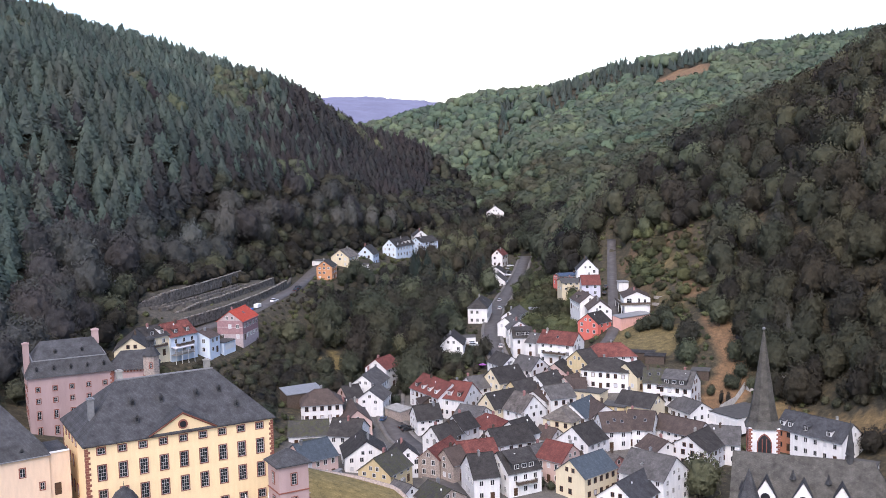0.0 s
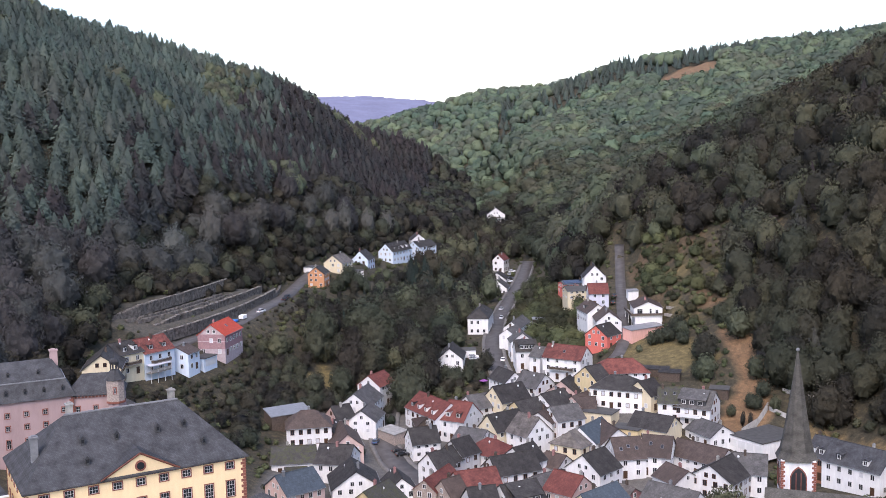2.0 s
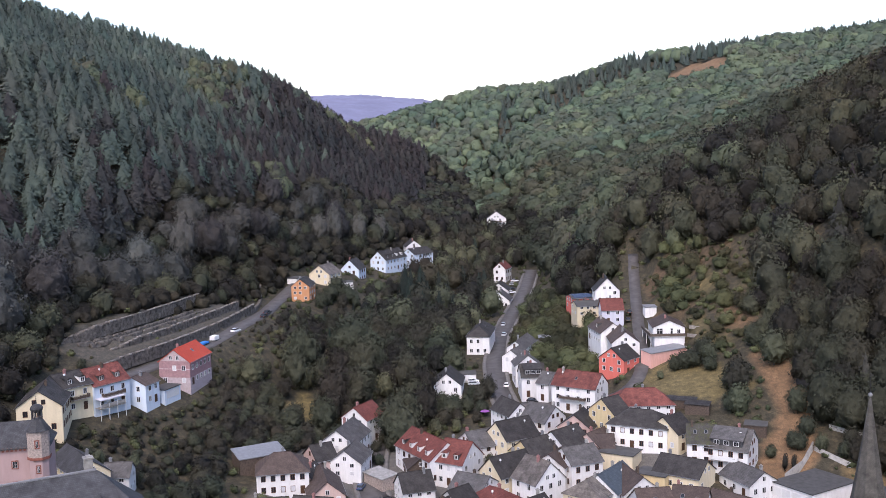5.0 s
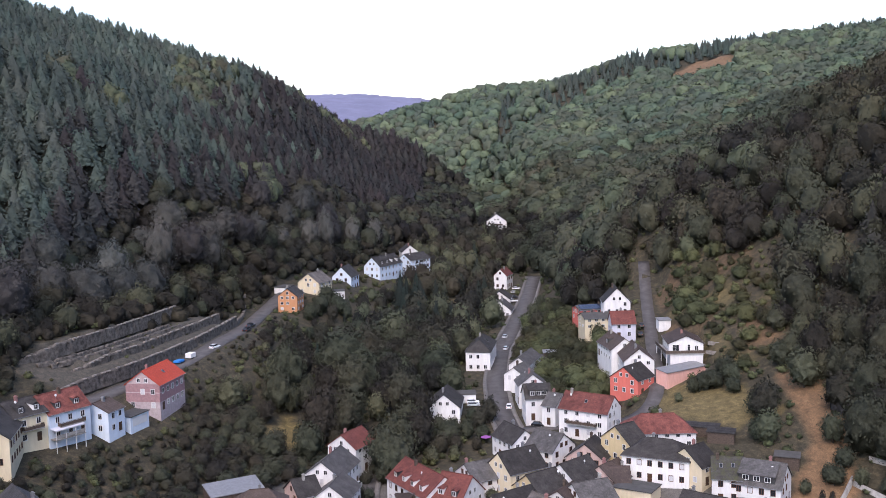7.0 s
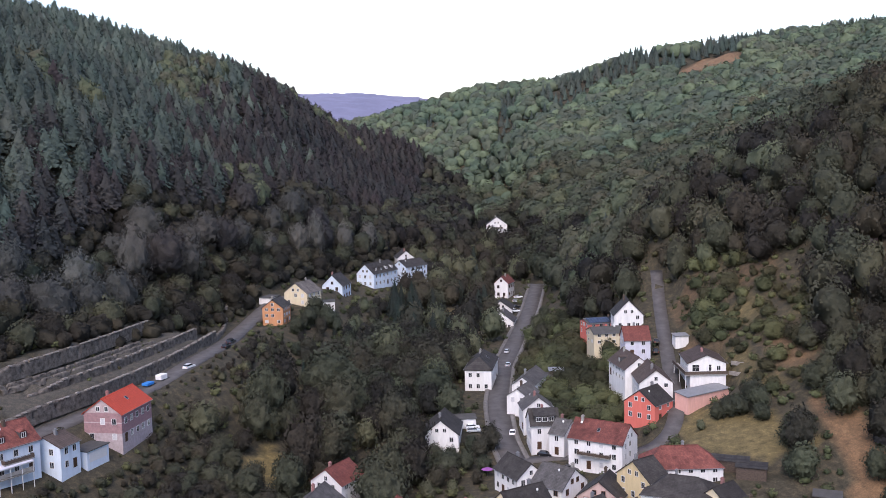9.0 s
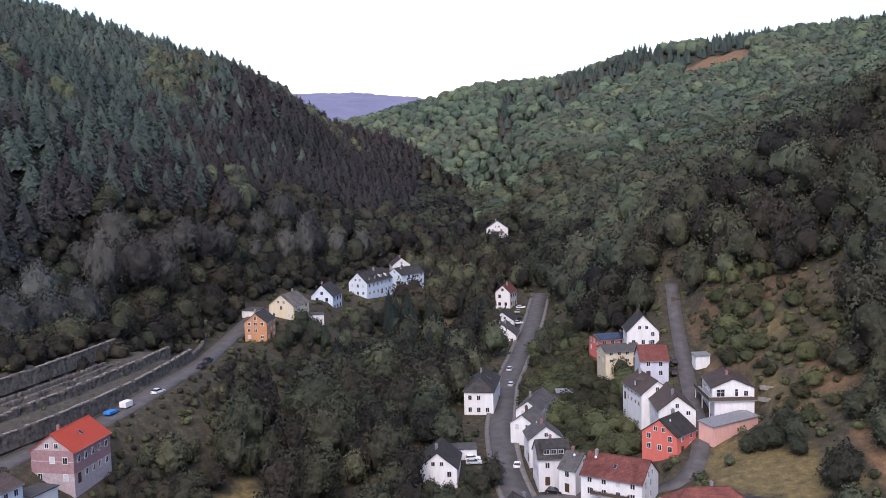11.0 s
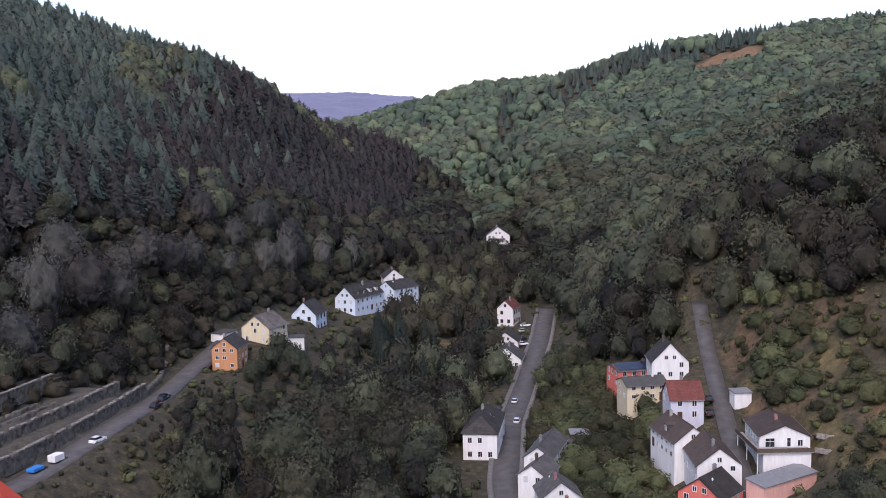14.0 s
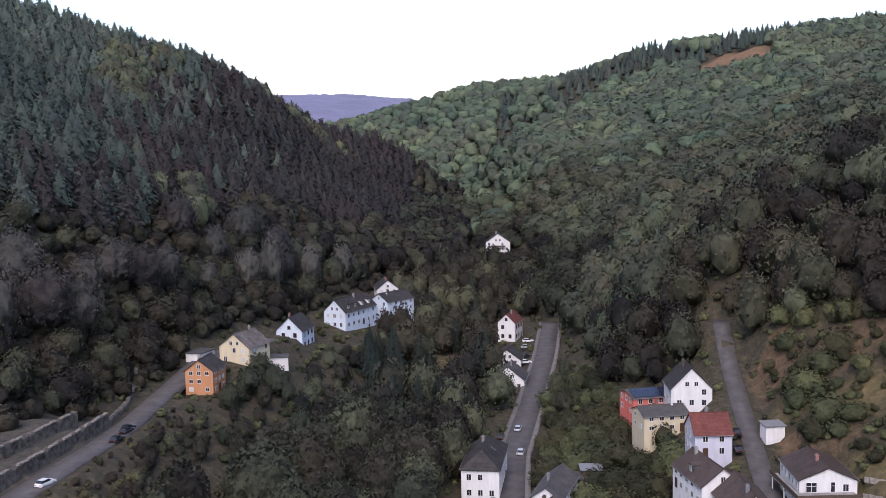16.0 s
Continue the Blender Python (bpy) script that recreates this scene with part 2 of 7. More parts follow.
def prism(bm, ring, z0, z1):
    """An upright block over a ring of (x, y)."""
    low = [bm.verts.new((x, y, z0)) for x, y in ring]
    top = [bm.verts.new((x, y, z1)) for x, y in ring]
    bm.faces.new(low[::-1]), bm.faces.new(top)
    for i in range(len(ring)):
        j = (i + 1) % len(ring)
        bm.faces.new((low[i], low[j], top[j], top[i]))
    return bm


def tube(bm, a, b, r0, r1, sides=8):
    a, b = Vector(a), Vector(b)
    d = b - a
    m = Matrix.Translation((a + b) / 2) @ d.to_track_quat("Z", "Y").to_matrix().to_4x4()
    bmesh.ops.create_cone(bm, cap_ends=True, segments=sides, radius1=r0, radius2=r1, depth=d.length, matrix=m)
    return bm

# cross-sections of the valley: distance along the flight, then (across, height) pairs
SECTIONS = [
    (-60, [(-700, 200), (-300, 90), (-100, 20), (0, -6), (80, -6), (130, 0), (300, 90), (700, 220)]),
    (150, [(-700, 210), (-400, 110), (-150, 40), (-105, 27), (-40, 26), (-22, 10), (0, 0), (60, 0), (110, 2), (160, 22), (400, 150), (800, 240)]),
    (228, [(-700, 220), (-400, 140), (-200, 62), (-140, 33), (-100, 26), (-42, 25), (-30, 22), (-18, 18), (-8, 9), (2, 2.5), (60, 2), (95, 2), (120, 6), (160, 32), (230, 86), (420, 188), (800, 250)]),
    (242, [(-700, 220), (-400, 144), (-200, 64), (-140, 35), (-104, 26.5), (-60, 23), (-42, 22.5), (-30, 19.5), (-18, 16.5), (-9, 7), (0, 2.5), (60, 2.2), (95, 2), (120, 6.5), (160, 35), (230, 90), (420, 190), (800, 251)]),
    (252, [(-700, 220), (-400, 148), (-200, 66), (-140, 37), (-105, 27), (-75, 16), (-48, 9), (-20, 3.5), (60, 2.5), (95, 2), (120, 7), (160, 38), (230, 94), (420, 194), (800, 252)]),
    (320, [(-700, 225), (-400, 170), (-200, 76), (-150, 45), (-115, 31), (-70, 15), (-45, 7), (-20, 4), (20, 6), (60, 8), (90, 5), (112, 8), (135, 26), (160, 50), (240, 120), (420, 210), (800, 260)]),
    (390, [(-700, 230), (-400, 190), (-200, 92), (-160, 62), (-130, 46), (-105, 37), (-93, 34), (-84, 30), (-60, 17), (-45, 12), (-20, 9), (10, 12), (40, 14.5), (56, 21), (80, 26), (105, 34), (125, 46), (150, 70), (240, 150), (420, 220), (800, 265)]),
    (430, [(-700, 230), (-400, 200), (-200, 97), (-150, 62), (-125, 47), (-96, 38), (-86, 36.2), (-76, 35.5), (-55, 23), (-35, 16), (0, 15.5), (14, 16), (25, 16.5), (45, 21), (58, 27), (66, 29), (85, 38), (105, 50), (130, 70), (240, 160), (420, 230), (800, 265)]),
    (480, [(-700, 230), (-400, 204), (-200, 118), (-150, 84), (-120, 59), (-106, 47), (-94, 38), (-86, 35.6), (-76, 35.2), (-64, 31), (-40, 20), (0, 18), (14, 18.8), (25, 19.2), (45, 26), (58, 34), (66, 37.5), (74, 39.5), (90, 56), (110, 74), (240, 166), (420, 232), (800, 262)]),
    (505, [(-700, 230), (-400, 206), (-200, 130), (-150, 96), (-123, 75), (-105, 56), (-93, 41), (-85, 36), (-72, 35), (-58, 32), (-33, 21), (0, 18.8), (16, 19.8), (28, 20.6), (48, 29.5), (60, 38), (68, 42), (76, 50), (90, 63), (110, 80), (240, 162), (420, 224), (800, 258)]),
    (530, [(-700, 230), (-400, 208), (-200, 138), (-150, 105), (-123, 82), (-105, 62), (-92, 48), (-80, 40), (-70, 39), (-60, 38.4), (-50, 31), (-25, 22), (0, 19.5), (18, 20.8), (30, 22), (44, 30), (56, 41), (66, 51), (80, 65), (100, 81), (144, 105), (177, 119), (229, 139), (420, 215), (800, 255)]),
    (600, [(-700, 225), (-400, 210), (-200, 142), (-130, 94), (-105, 77), (-85, 58), (-70, 44), (-58, 35.5), (-45, 33), (-30, 28.5), (-10, 23), (10, 22), (26, 22.6), (40, 29), (55, 40), (70, 51), (100, 70), (140, 94), (180, 110), (240, 132), (420, 201), (800, 250)]),
    (680, [(-700, 222), (-400, 216), (-200, 142), (-120, 95), (-92, 79), (-60, 52), (-42, 38), (-30, 35), (-10, 30), (15, 26), (35, 28.5), (50, 39), (70, 55), (95, 71), (120, 82), (167, 103), (240, 124), (420, 182), (800, 250)]),
    (760, [(-700, 205), (-370, 214), (-310, 200), (-200, 140), (-100, 84), (-60, 62), (-15, 40), (10, 34), (35, 36), (50, 48), (75, 64), (110, 75), (160, 92), (240, 116), (420, 178), (800, 248)]),
    (880, [(-700, 165), (-280, 193), (-232, 175), (-190, 161), (-158, 152), (-136, 138), (-90, 90), (-50, 62), (-10, 43), (15, 41), (36, 44), (50, 74), (73, 88), (120, 96), (157, 103), (200, 118), (300, 147), (500, 194), (900, 250)]),
    (1000, [(-700, 130), (-200, 156), (-143, 138), (-80, 93), (-30, 58), (10, 51), (30, 88), (60, 109), (120, 119), (200, 142), (300, 166), (500, 208), (900, 255)]),
    (1052, [(-640.7, 90.8), (-137.3, 114.6), (-68.6, 105.5), (-32, 85.4), (-18.3, 68.9), (9.2, 57.9), (54.9, 85.4), (109.8, 120.1), (183, 151.3), (274.6, 175), (411.8, 195.2), (823.7, 246.4)]),
    (1105, [(-595, 66), (-85, 81.3), (-25.5, 64.3), (-4.2, 57.5), (17, 62.6), (51, 86.4), (127.5, 134), (255, 179.9), (340, 188.4), (765, 244.5)]),
    (1192, [(-538.5, 76.9), (-92.3, 76.9), (0, 100), (76.9, 143.1), (177, 181.6), (384.7, 204.6), (692.4, 230.8)]),
    (1315, [(-622.9, 86.2), (-179.9, 108.3), (-100.4, 126.3), (-29.8, 143.6), (20.8, 156.8), (74.1, 160.9), (138.4, 166.4), (346.1, 186.5), (622.9, 203.8)]),
    (1525, [(-915, 112.2), (0, 118.3), (915, 161)]),
    (1910, [(-2200, 150), (2200, 150)]),
    (4600, [(-2200, 150), (2200, 150)]),
]

# ---- ground ----
def bare_height(x, y):
    """Height of the untouched ground, for arrays of places."""
    x, y = np.broadcast_arrays(np.asarray(x, float), np.asarray(y, float))
    at = np.array([s[0] for s in SECTIONS], float)
    rows = np.stack([np.interp(x, *np.array(s[1], float).T) for s in SECTIONS])
    i = np.clip(np.searchsorted(at, y) - 1, 0, len(at) - 2)
    f = np.clip((y - at[i]) / (at[i + 1] - at[i]), 0, 1)
    f = 0.5 * f + 0.5 * f * f * (3 - 2 * f)
    low, high = np.take_along_axis(rows, i[None], 0)[0], np.take_along_axis(rows, i[None] + 1, 0)[0]
    return low * (1 - f) + high * f


# centre lines (x, y) and widths of the streets
ROADS = {
    "main": (6.6, [(15, 386), (13, 400), (10.5, 418), (10, 449), (13.5, 493), (20.5, 533), (26, 567), (31, 596), (35, 625), (37, 640)]),
    "lower": (7.0, [(-26, 400), (-28, 387), (-29, 367), (-28, 344), (-23, 326), (-15.5, 312), (-11.5, 295), (-6.5, 279), (-2, 262), (6, 240)]),
    "right": (4.5, [(73, 514), (71, 500), (66.5, 467), (63, 440), (60.6, 420), (58.6, 408), (54.5, 397), (47, 393), (38, 399), (24, 402), (14, 402)]),
    "left": (6.2, [(-61, 566), (-69, 545), (-76.5, 528), (-79, 512), (-80, 497), (-80, 484), (-79.7, 470), (-81, 450), (-83.5, 430), (-88, 408), (-94, 388), (-102, 366), (-112, 350)]),
}


def dense(points, step=2.5):
    """A smooth line through the points, in even steps."""
    p = np.array(points, float)
    s = np.r_[0, np.cumsum(np.hypot(*np.diff(p, axis=0).T))]
    at = np.linspace(0, s[-1], int(s[-1] / step) + 2)
    line = np.stack([np.interp(at, s, c) for c in p.T], 1)
    for _ in range(6):
        line[1:-1] = 0.25 * line[:-2] + 0.5 * line[1:-1] + 0.25 * line[2:]
    return line


LINES = {}
for key, (wide, pts) in ROADS.items():
    line = dense(pts)
    zs = bare_height(*line.T)
    for _ in range(30):
        zs[1:-1] = 0.25 * zs[:-2] + 0.5 * zs[1:-1] + 0.25 * zs[2:]
    LINES[key] = (wide, line, zs)


def ground_height(x, y):
    """The ground with the streets cut in."""
    x, y = np.broadcast_arrays(np.asarray(x, float), np.asarray(y, float))
    z = bare_height(x, y)
    for wide, line, zs in LINES.values():
        near = (x > line[:, 0].min() - 15) & (x < line[:, 0].max() + 15) & (y > line[:, 1].min() - 15) & (y < line[:, 1].max() + 15)
        if not near.any():
            continue
        d = np.hypot(x[near][:, None] - line[:, 0], y[near][:, None] - line[:, 1])
        k = d.argmin(1)
        w = np.clip((wide / 2 + 7 - d.min(1)) / 4.5, 0, 1)
        w = w * w * (3 - 2 * w)
        z[near] = z[near] * (1 - w) + (zs[k] - 0.3) * w
    return z


# lines of the three stone terrace walls beside the street: (x, y) and the level of the deck behind
TERRACES = [
    (38.4, [(-113, 359), (-106, 371), (-99, 390), (-93.4, 410), (-88.8, 432), (-86.2, 452), (-84.6, 470)]),
    (40.9, [(-112, 380), (-107, 390), (-101, 408), (-95.8, 430), (-92, 446), (-89, 462)]),
    (45.8, [(-124, 374), (-118, 386), (-113, 402), (-109, 416), (-105, 432), (-101, 450)]),
]
plain_height = ground_height


def ground_height(x, y):
    """The ground with the streets and the stone terraces cut in."""
    x, y = np.broadcast_arrays(np.asarray(x, float), np.asarray(y, float))
    z = plain_height(x, y)
    ends = np.clip(np.minimum(y - 376, 466 - y) / 10, 0, 1)
    for level, pts in TERRACES:
        p = np.array(pts, float)
        back = np.interp(y, p[:, 1], p[:, 0]) - 1.7
        z = np.where((x < back) & (ends > 0), np.where(z < level + 2.5, z + (np.maximum(level, z * 0.25 + level * 0.75) - z) * ends, z), z)
        z = np.where((x >= back) & (x < back + 11) & (ends > 0) & (z > level - 2.6), z + (level - 2.6 - z) * ends, z)
    return z


# level ground dug into the slope for buildings: x, y, turn, length, width, level
PADS = [(67.1, 414.8, 34.7, 18, 7, 25.2), (70.5, 430, 88, 19, 12, 28.0), (-71.4, 508, 82, 17, 11, 33.5)]
terraced_height = ground_height


def ground_height(x, y):
    """The ground with streets, terraces and dug-in yards."""
    z = terraced_height(x, y)
    for px, py, turn, L, W, level in PADS:
        c, s = math.cos(radians(turn)), math.sin(radians(turn))
        u, v = np.abs((x - px) * c + (y - py) * s) - L / 2, np.abs((y - py) * c - (x - px) * s) - W / 2
        k = np.clip(1 - np.maximum(u, v) / 3.0, 0, 1)
        z = np.where(z > level, z + (level - z) * k, z)
    return z


def spot(x, y):
    return float(ground_height(np.array([x]), np.array([y]))[0])


def inside(x, y, ring):
    """Which places lie within a ring of (x, y)."""
    ok = np.zeros(np.shape(x), bool)
    n = len(ring)
    for i in range(n):
        (x0, y0), (x1, y1) = ring[i], ring[(i + 1) % n]
        cross = ((y0 > y) != (y1 > y)) & (x < (x1 - x0) * (y - y0) / (y1 - y0 + 1e-9) + x0)
        ok ^= cross
    return ok


# open patches: dry brown meadow, yellow grass, vegetable gardens
BROWN = [(91, 397), (99, 388), (97, 366), (96, 343), (84, 328), (75, 334), (80, 347), (88, 360), (89, 377)]
LAWN = [(60, 405), (64, 411), (73, 400), (82, 394), (86, 376), (72, 372), (60, 384), (57, 395)]
CLEAR = [(100, 338), (112, 328), (124, 306), (134, 290), (126, 284), (112, 304), (100, 322)]
GLADE = [(-60, 392), (-54, 381), (-46, 379), (-43, 392), (-47, 402), (-58, 404)]
BANK = [(-42, 200), (-20, 205), (0, 225), (-4, 244), (-24, 246), (-44, 246)]
SLOPE = [(72, 420), (84, 404), (108, 398), (112, 420), (106, 440), (98, 470), (84, 494), (74, 490), (72, 470)]
TERRACE_ZONE = [(-126, 372), (-104, 368), (-83, 440), (-83, 472), (-100, 468), (-112, 420)]
HILLTOP = [(186, 1030), (196, 1100), (225, 1126), (258, 1112), (264, 1052), (242, 1014)]
YARDS = [(-72, 524), (-60, 518), (-48, 526), (-44, 552), (-34, 592), (-26, 622), (-36, 626), (-50, 600), (-62, 560)]
MEADOW = [(-14, 560), (0, 560), (4, 600), (-10, 606)]

xs = np.unique(np.concatenate([np.linspace(-900, -160, 50), np.arange(-160, 170, 3.0), np.linspace(170, 1100, 60), np.array([-2400, -1600, 1700, 2400])]))
ys = np.unique(np.concatenate([np.arange(-80, 200, 20.0), np.arange(200, 640, 3.0), np.arange(640, 1340, 10.0), np.arange(1340, 2000, 30.0), np.arange(2000, 4900, 80.0)]))
gx, gy = np.meshgrid(xs, ys)
gz = ground_height(gx, gy)
rough = np.array([noise.noise((a * 0.05, b * 0.05, 0.3)) for a, b in zip(gx.ravel(), gy.ravel())]).reshape(gx.shape)
far_off = np.clip((gy - 600) / 600, 0, 1) + np.clip((np.abs(gx) - 120) / 120, 0, 1)
gz = gz + rough * (0.25 + 3.0 * far_off)
nx, ny = len(xs), len(ys)
idx = np.arange(nx * ny).reshape(ny, nx)
quads = np.stack([idx[:-1, :-1], idx[:-1, 1:], idx[1:, 1:], idx[1:, :-1]], -1).reshape(-1, 4)


def quick_mesh(name, verts, faces, mat, attrs=(), smooth=False, normals=None):
    """A large mesh from arrays; attrs: names and values by vertex."""
    me = bpy.data.meshes.new(name)
    k = faces.shape[1]
    me.vertices.add(len(verts)), me.loops.add(faces.size), me.polygons.add(len(faces))
    me.vertices.foreach_set("co", np.ascontiguousarray(verts, np.float32).ravel())
    me.loops.foreach_set("vertex_index", np.ascontiguousarray(faces, np.int32).ravel())
    me.polygons.foreach_set("loop_start", np.arange(0, faces.size, k, dtype=np.int32))
    me.polygons.foreach_set("loop_total", np.full(len(faces), k, np.int32))
    if smooth:
        me.polygons.foreach_set("use_smooth", np.ones(len(faces), bool))
    me.update(calc_edges=True)
    for key, values in attrs:
        me.attributes.new(key, "FLOAT", "POINT").data.foreach_set("value", np.ascontiguousarray(values, np.float32))
    if normals is not None:
        unit = normals / np.linalg.norm(normals, axis=1, keepdims=True)
        me.attributes.new("custom_normal", "FLOAT_VECTOR", "POINT").data.foreach_set("vector", np.ascontiguousarray(unit, np.float32).ravel())
    me.materials.append(mat)
    return me


m, n, l, b = material("valley_ground", 0.95)
pos = n.new("ShaderNodeNewGeometry").outputs["Position"]
big, small, fine = noise_node(n, l, pos, 0.05), noise_node(n, l, pos, 0.5, 8, 0.7), noise_node(n, l, pos, 4.0, 4)
green = ramp(n, [(0.3, (0.022, 0.021, 0.016)), (0.52, (0.054, 0.048, 0.032)), (0.75, (0.120, 0.090, 0.056))])
l.new(small.outputs["Fac"], green.inputs["Fac"])
brown = ramp(n, [(0.3, (0.10, 0.065, 0.038)), (0.55, (0.20, 0.12, 0.066)), (0.75, (0.28, 0.18, 0.10))])
l.new(small.outputs["Fac"], brown.inputs["Fac"])
straw = ramp(n, [(0.3, (0.11, 0.088, 0.036)), (0.55, (0.23, 0.175, 0.07)), (0.75, (0.36, 0.27, 0.115))])
l.new(small.outputs["Fac"], straw.inputs["Fac"])
pave = ramp(n, [(0.3, (0.10, 0.095, 0.09)), (0.7, (0.17, 0.16, 0.15))])
l.new(small.outputs["Fac"], pave.inputs["Fac"])
col = green.outputs["Color"]
for key, patch in (("brown", brown), ("straw", straw), ("yard", pave)):
    at = n.new("ShaderNodeAttribute")
    at.attribute_name = key
    col = mixed(n, l, "MIX", at.outputs["Fac"], col, patch.outputs["Color"])
grain = ramp(n, [(0.25, (0.7, 0.7, 0.7)), (0.75, (1.15, 1.15, 1.15))])
l.new(fine.outputs["Fac"], grain.inputs["Fac"])
col = mixed(n, l, "MULTIPLY", 1.0, col, grain.outputs["Color"])
l.new(col, b.inputs["Base Color"])
bumped(n, l, b, small.outputs["Fac"], 0.6, 0.3)
M["ground"] = m

jx = gx + 3 * rough
jy = gy + 3 * rough
brown_at = (inside(jx, jy, BROWN) * 0.9 + inside(jx, jy, HILLTOP) * 1.0 + inside(jx, jy, CLEAR) * 0.45).clip(0, 1)
straw_at = (inside(jx, jy, LAWN) * 0.5 + inside(jx, jy, GLADE) * 0.6 + inside(jx, jy, BANK) * 1.0 + inside(jx, jy, MEADOW) * 0.3 + inside(jx, jy, CLEAR) * 0.3).clip(0, 1)
yard_at = ((gx > -58) & (gx < 62) & (gy > 250) & (gy < 372) & (gz < 14)) * 0.8 * (1 - inside(jx, jy, BANK)) + inside(jx, jy, TERRACE_ZONE) * 0.3
blotch = np.array([noise.noise((a * 0.07, c * 0.07, 6.1)) for a, c in zip(gx.ravel(), gy.ravel())]).reshape(gx.shape)
garden = inside(jx, jy, SLOPE)
straw_at = (straw_at + garden * np.clip(blotch * 1.2, 0, 0.4)).clip(0, 1)
brown_at = (brown_at + garden * np.clip(-0.1 - blotch * 1.5, 0, 0.6)).clip(0, 1)
tagged(new("ground", quick_mesh("ground", np.stack([gx, gy, gz], -1).reshape(-1, 3), quads, M["ground"], (("brown", brown_at.ravel()), ("straw", straw_at.ravel()), ("yard", yard_at.ravel())), True)), "valley ground with rough grass and dry meadows", "ground", kind="structure")


# the hill that closes the valley; the blue of haze is put into its colour
dx, dy = np.meshgrid(np.linspace(-1500, 900, 240), np.linspace(2250, 3900, 34))
dz = np.interp(dx, [-1500, -900, -507, -420, -339, -250, -101, 60, 300, 900], [268, 272, 274, 275, 273, 266, 249, 235, 225, 230]) - np.abs(dy - 3560) * 0.11
dz += np.array([4.0 * noise.noise((a * 0.05, c * 0.05, 1.7)) + 3.0 * noise.noise((a * 0.2, c * 0.2, 0.7)) for a, c in zip(dx.ravel(), dy.ravel())]).reshape(dx.shape)
di = np.arange(dx.size).reshape(dx.shape)
dq = np.stack([di[:-1, :-1], di[:-1, 1:], di[1:, 1:], di[1:, :-1]], -1).reshape(-1, 4)
tagged(new("backdrop", quick_mesh("backdrop", np.stack([dx * 0.6, dy * 0.6, 100 + (dz - 100) * 0.6], -1).reshape(-1, 3), dq, M["distance"], (), True)), "wooded hill closing the valley far away, painted haze blue", "hill", kind="structure")


def strip(line, zs, left, right, lift, drop=1.2):
    """A slab along a line, from left to right of it (metres), its top lifted over the line's height."""
    t = np.gradient(line, axis=0)
    t /= np.hypot(*t.T)[:, None]
    side = np.stack([t[:, 1], -t[:, 0]], 1)
    a, c = line + side * left, line + side * right
    top = zs + lift
    v = np.concatenate([np.c_[a, top], np.c_[c, top], np.c_[a, top - drop], np.c_[c, top - drop]])
    k = len(line)
    i = np.arange(k - 1)
    f = [np.stack([i + s, i + s + 1, i + e + 1, i + e], 1) for s, e in ((0, k), (2 * k, 0), (k, 3 * k))]
    f.append(np.array([(0, k, 3 * k, 2 * k), (k - 1, 3 * k - 1, 4 * k - 1, 2 * k - 1)]))
    return v, np.concatenate(f)


for key, (wide, line, zs) in LINES.items():
    v, f = strip(line, zs, -wide / 2, wide / 2, 0.12)
    tagged(new("road_" + key, quick_mesh("road_" + key, v, f, M["asphalt"])), "worn grey asphalt street without markings", "road", kind="structure")
    if key in ("main", "lower"):
        for sign, word in ((-1, "west"), (1, "east")):
            lo, hi = sorted((sign * wide / 2, sign * (wide / 2 + 1.4)))
            v, f = strip(line, zs, lo, hi, 0.24)
            tagged(new("pavement_" + key + "_" + word, quick_mesh("pavement", v, f, M["paving"])), "grey concrete pavement with a raised kerb", "pavement", kind="structure")

# ---- houses ----
WINDOWS = {}


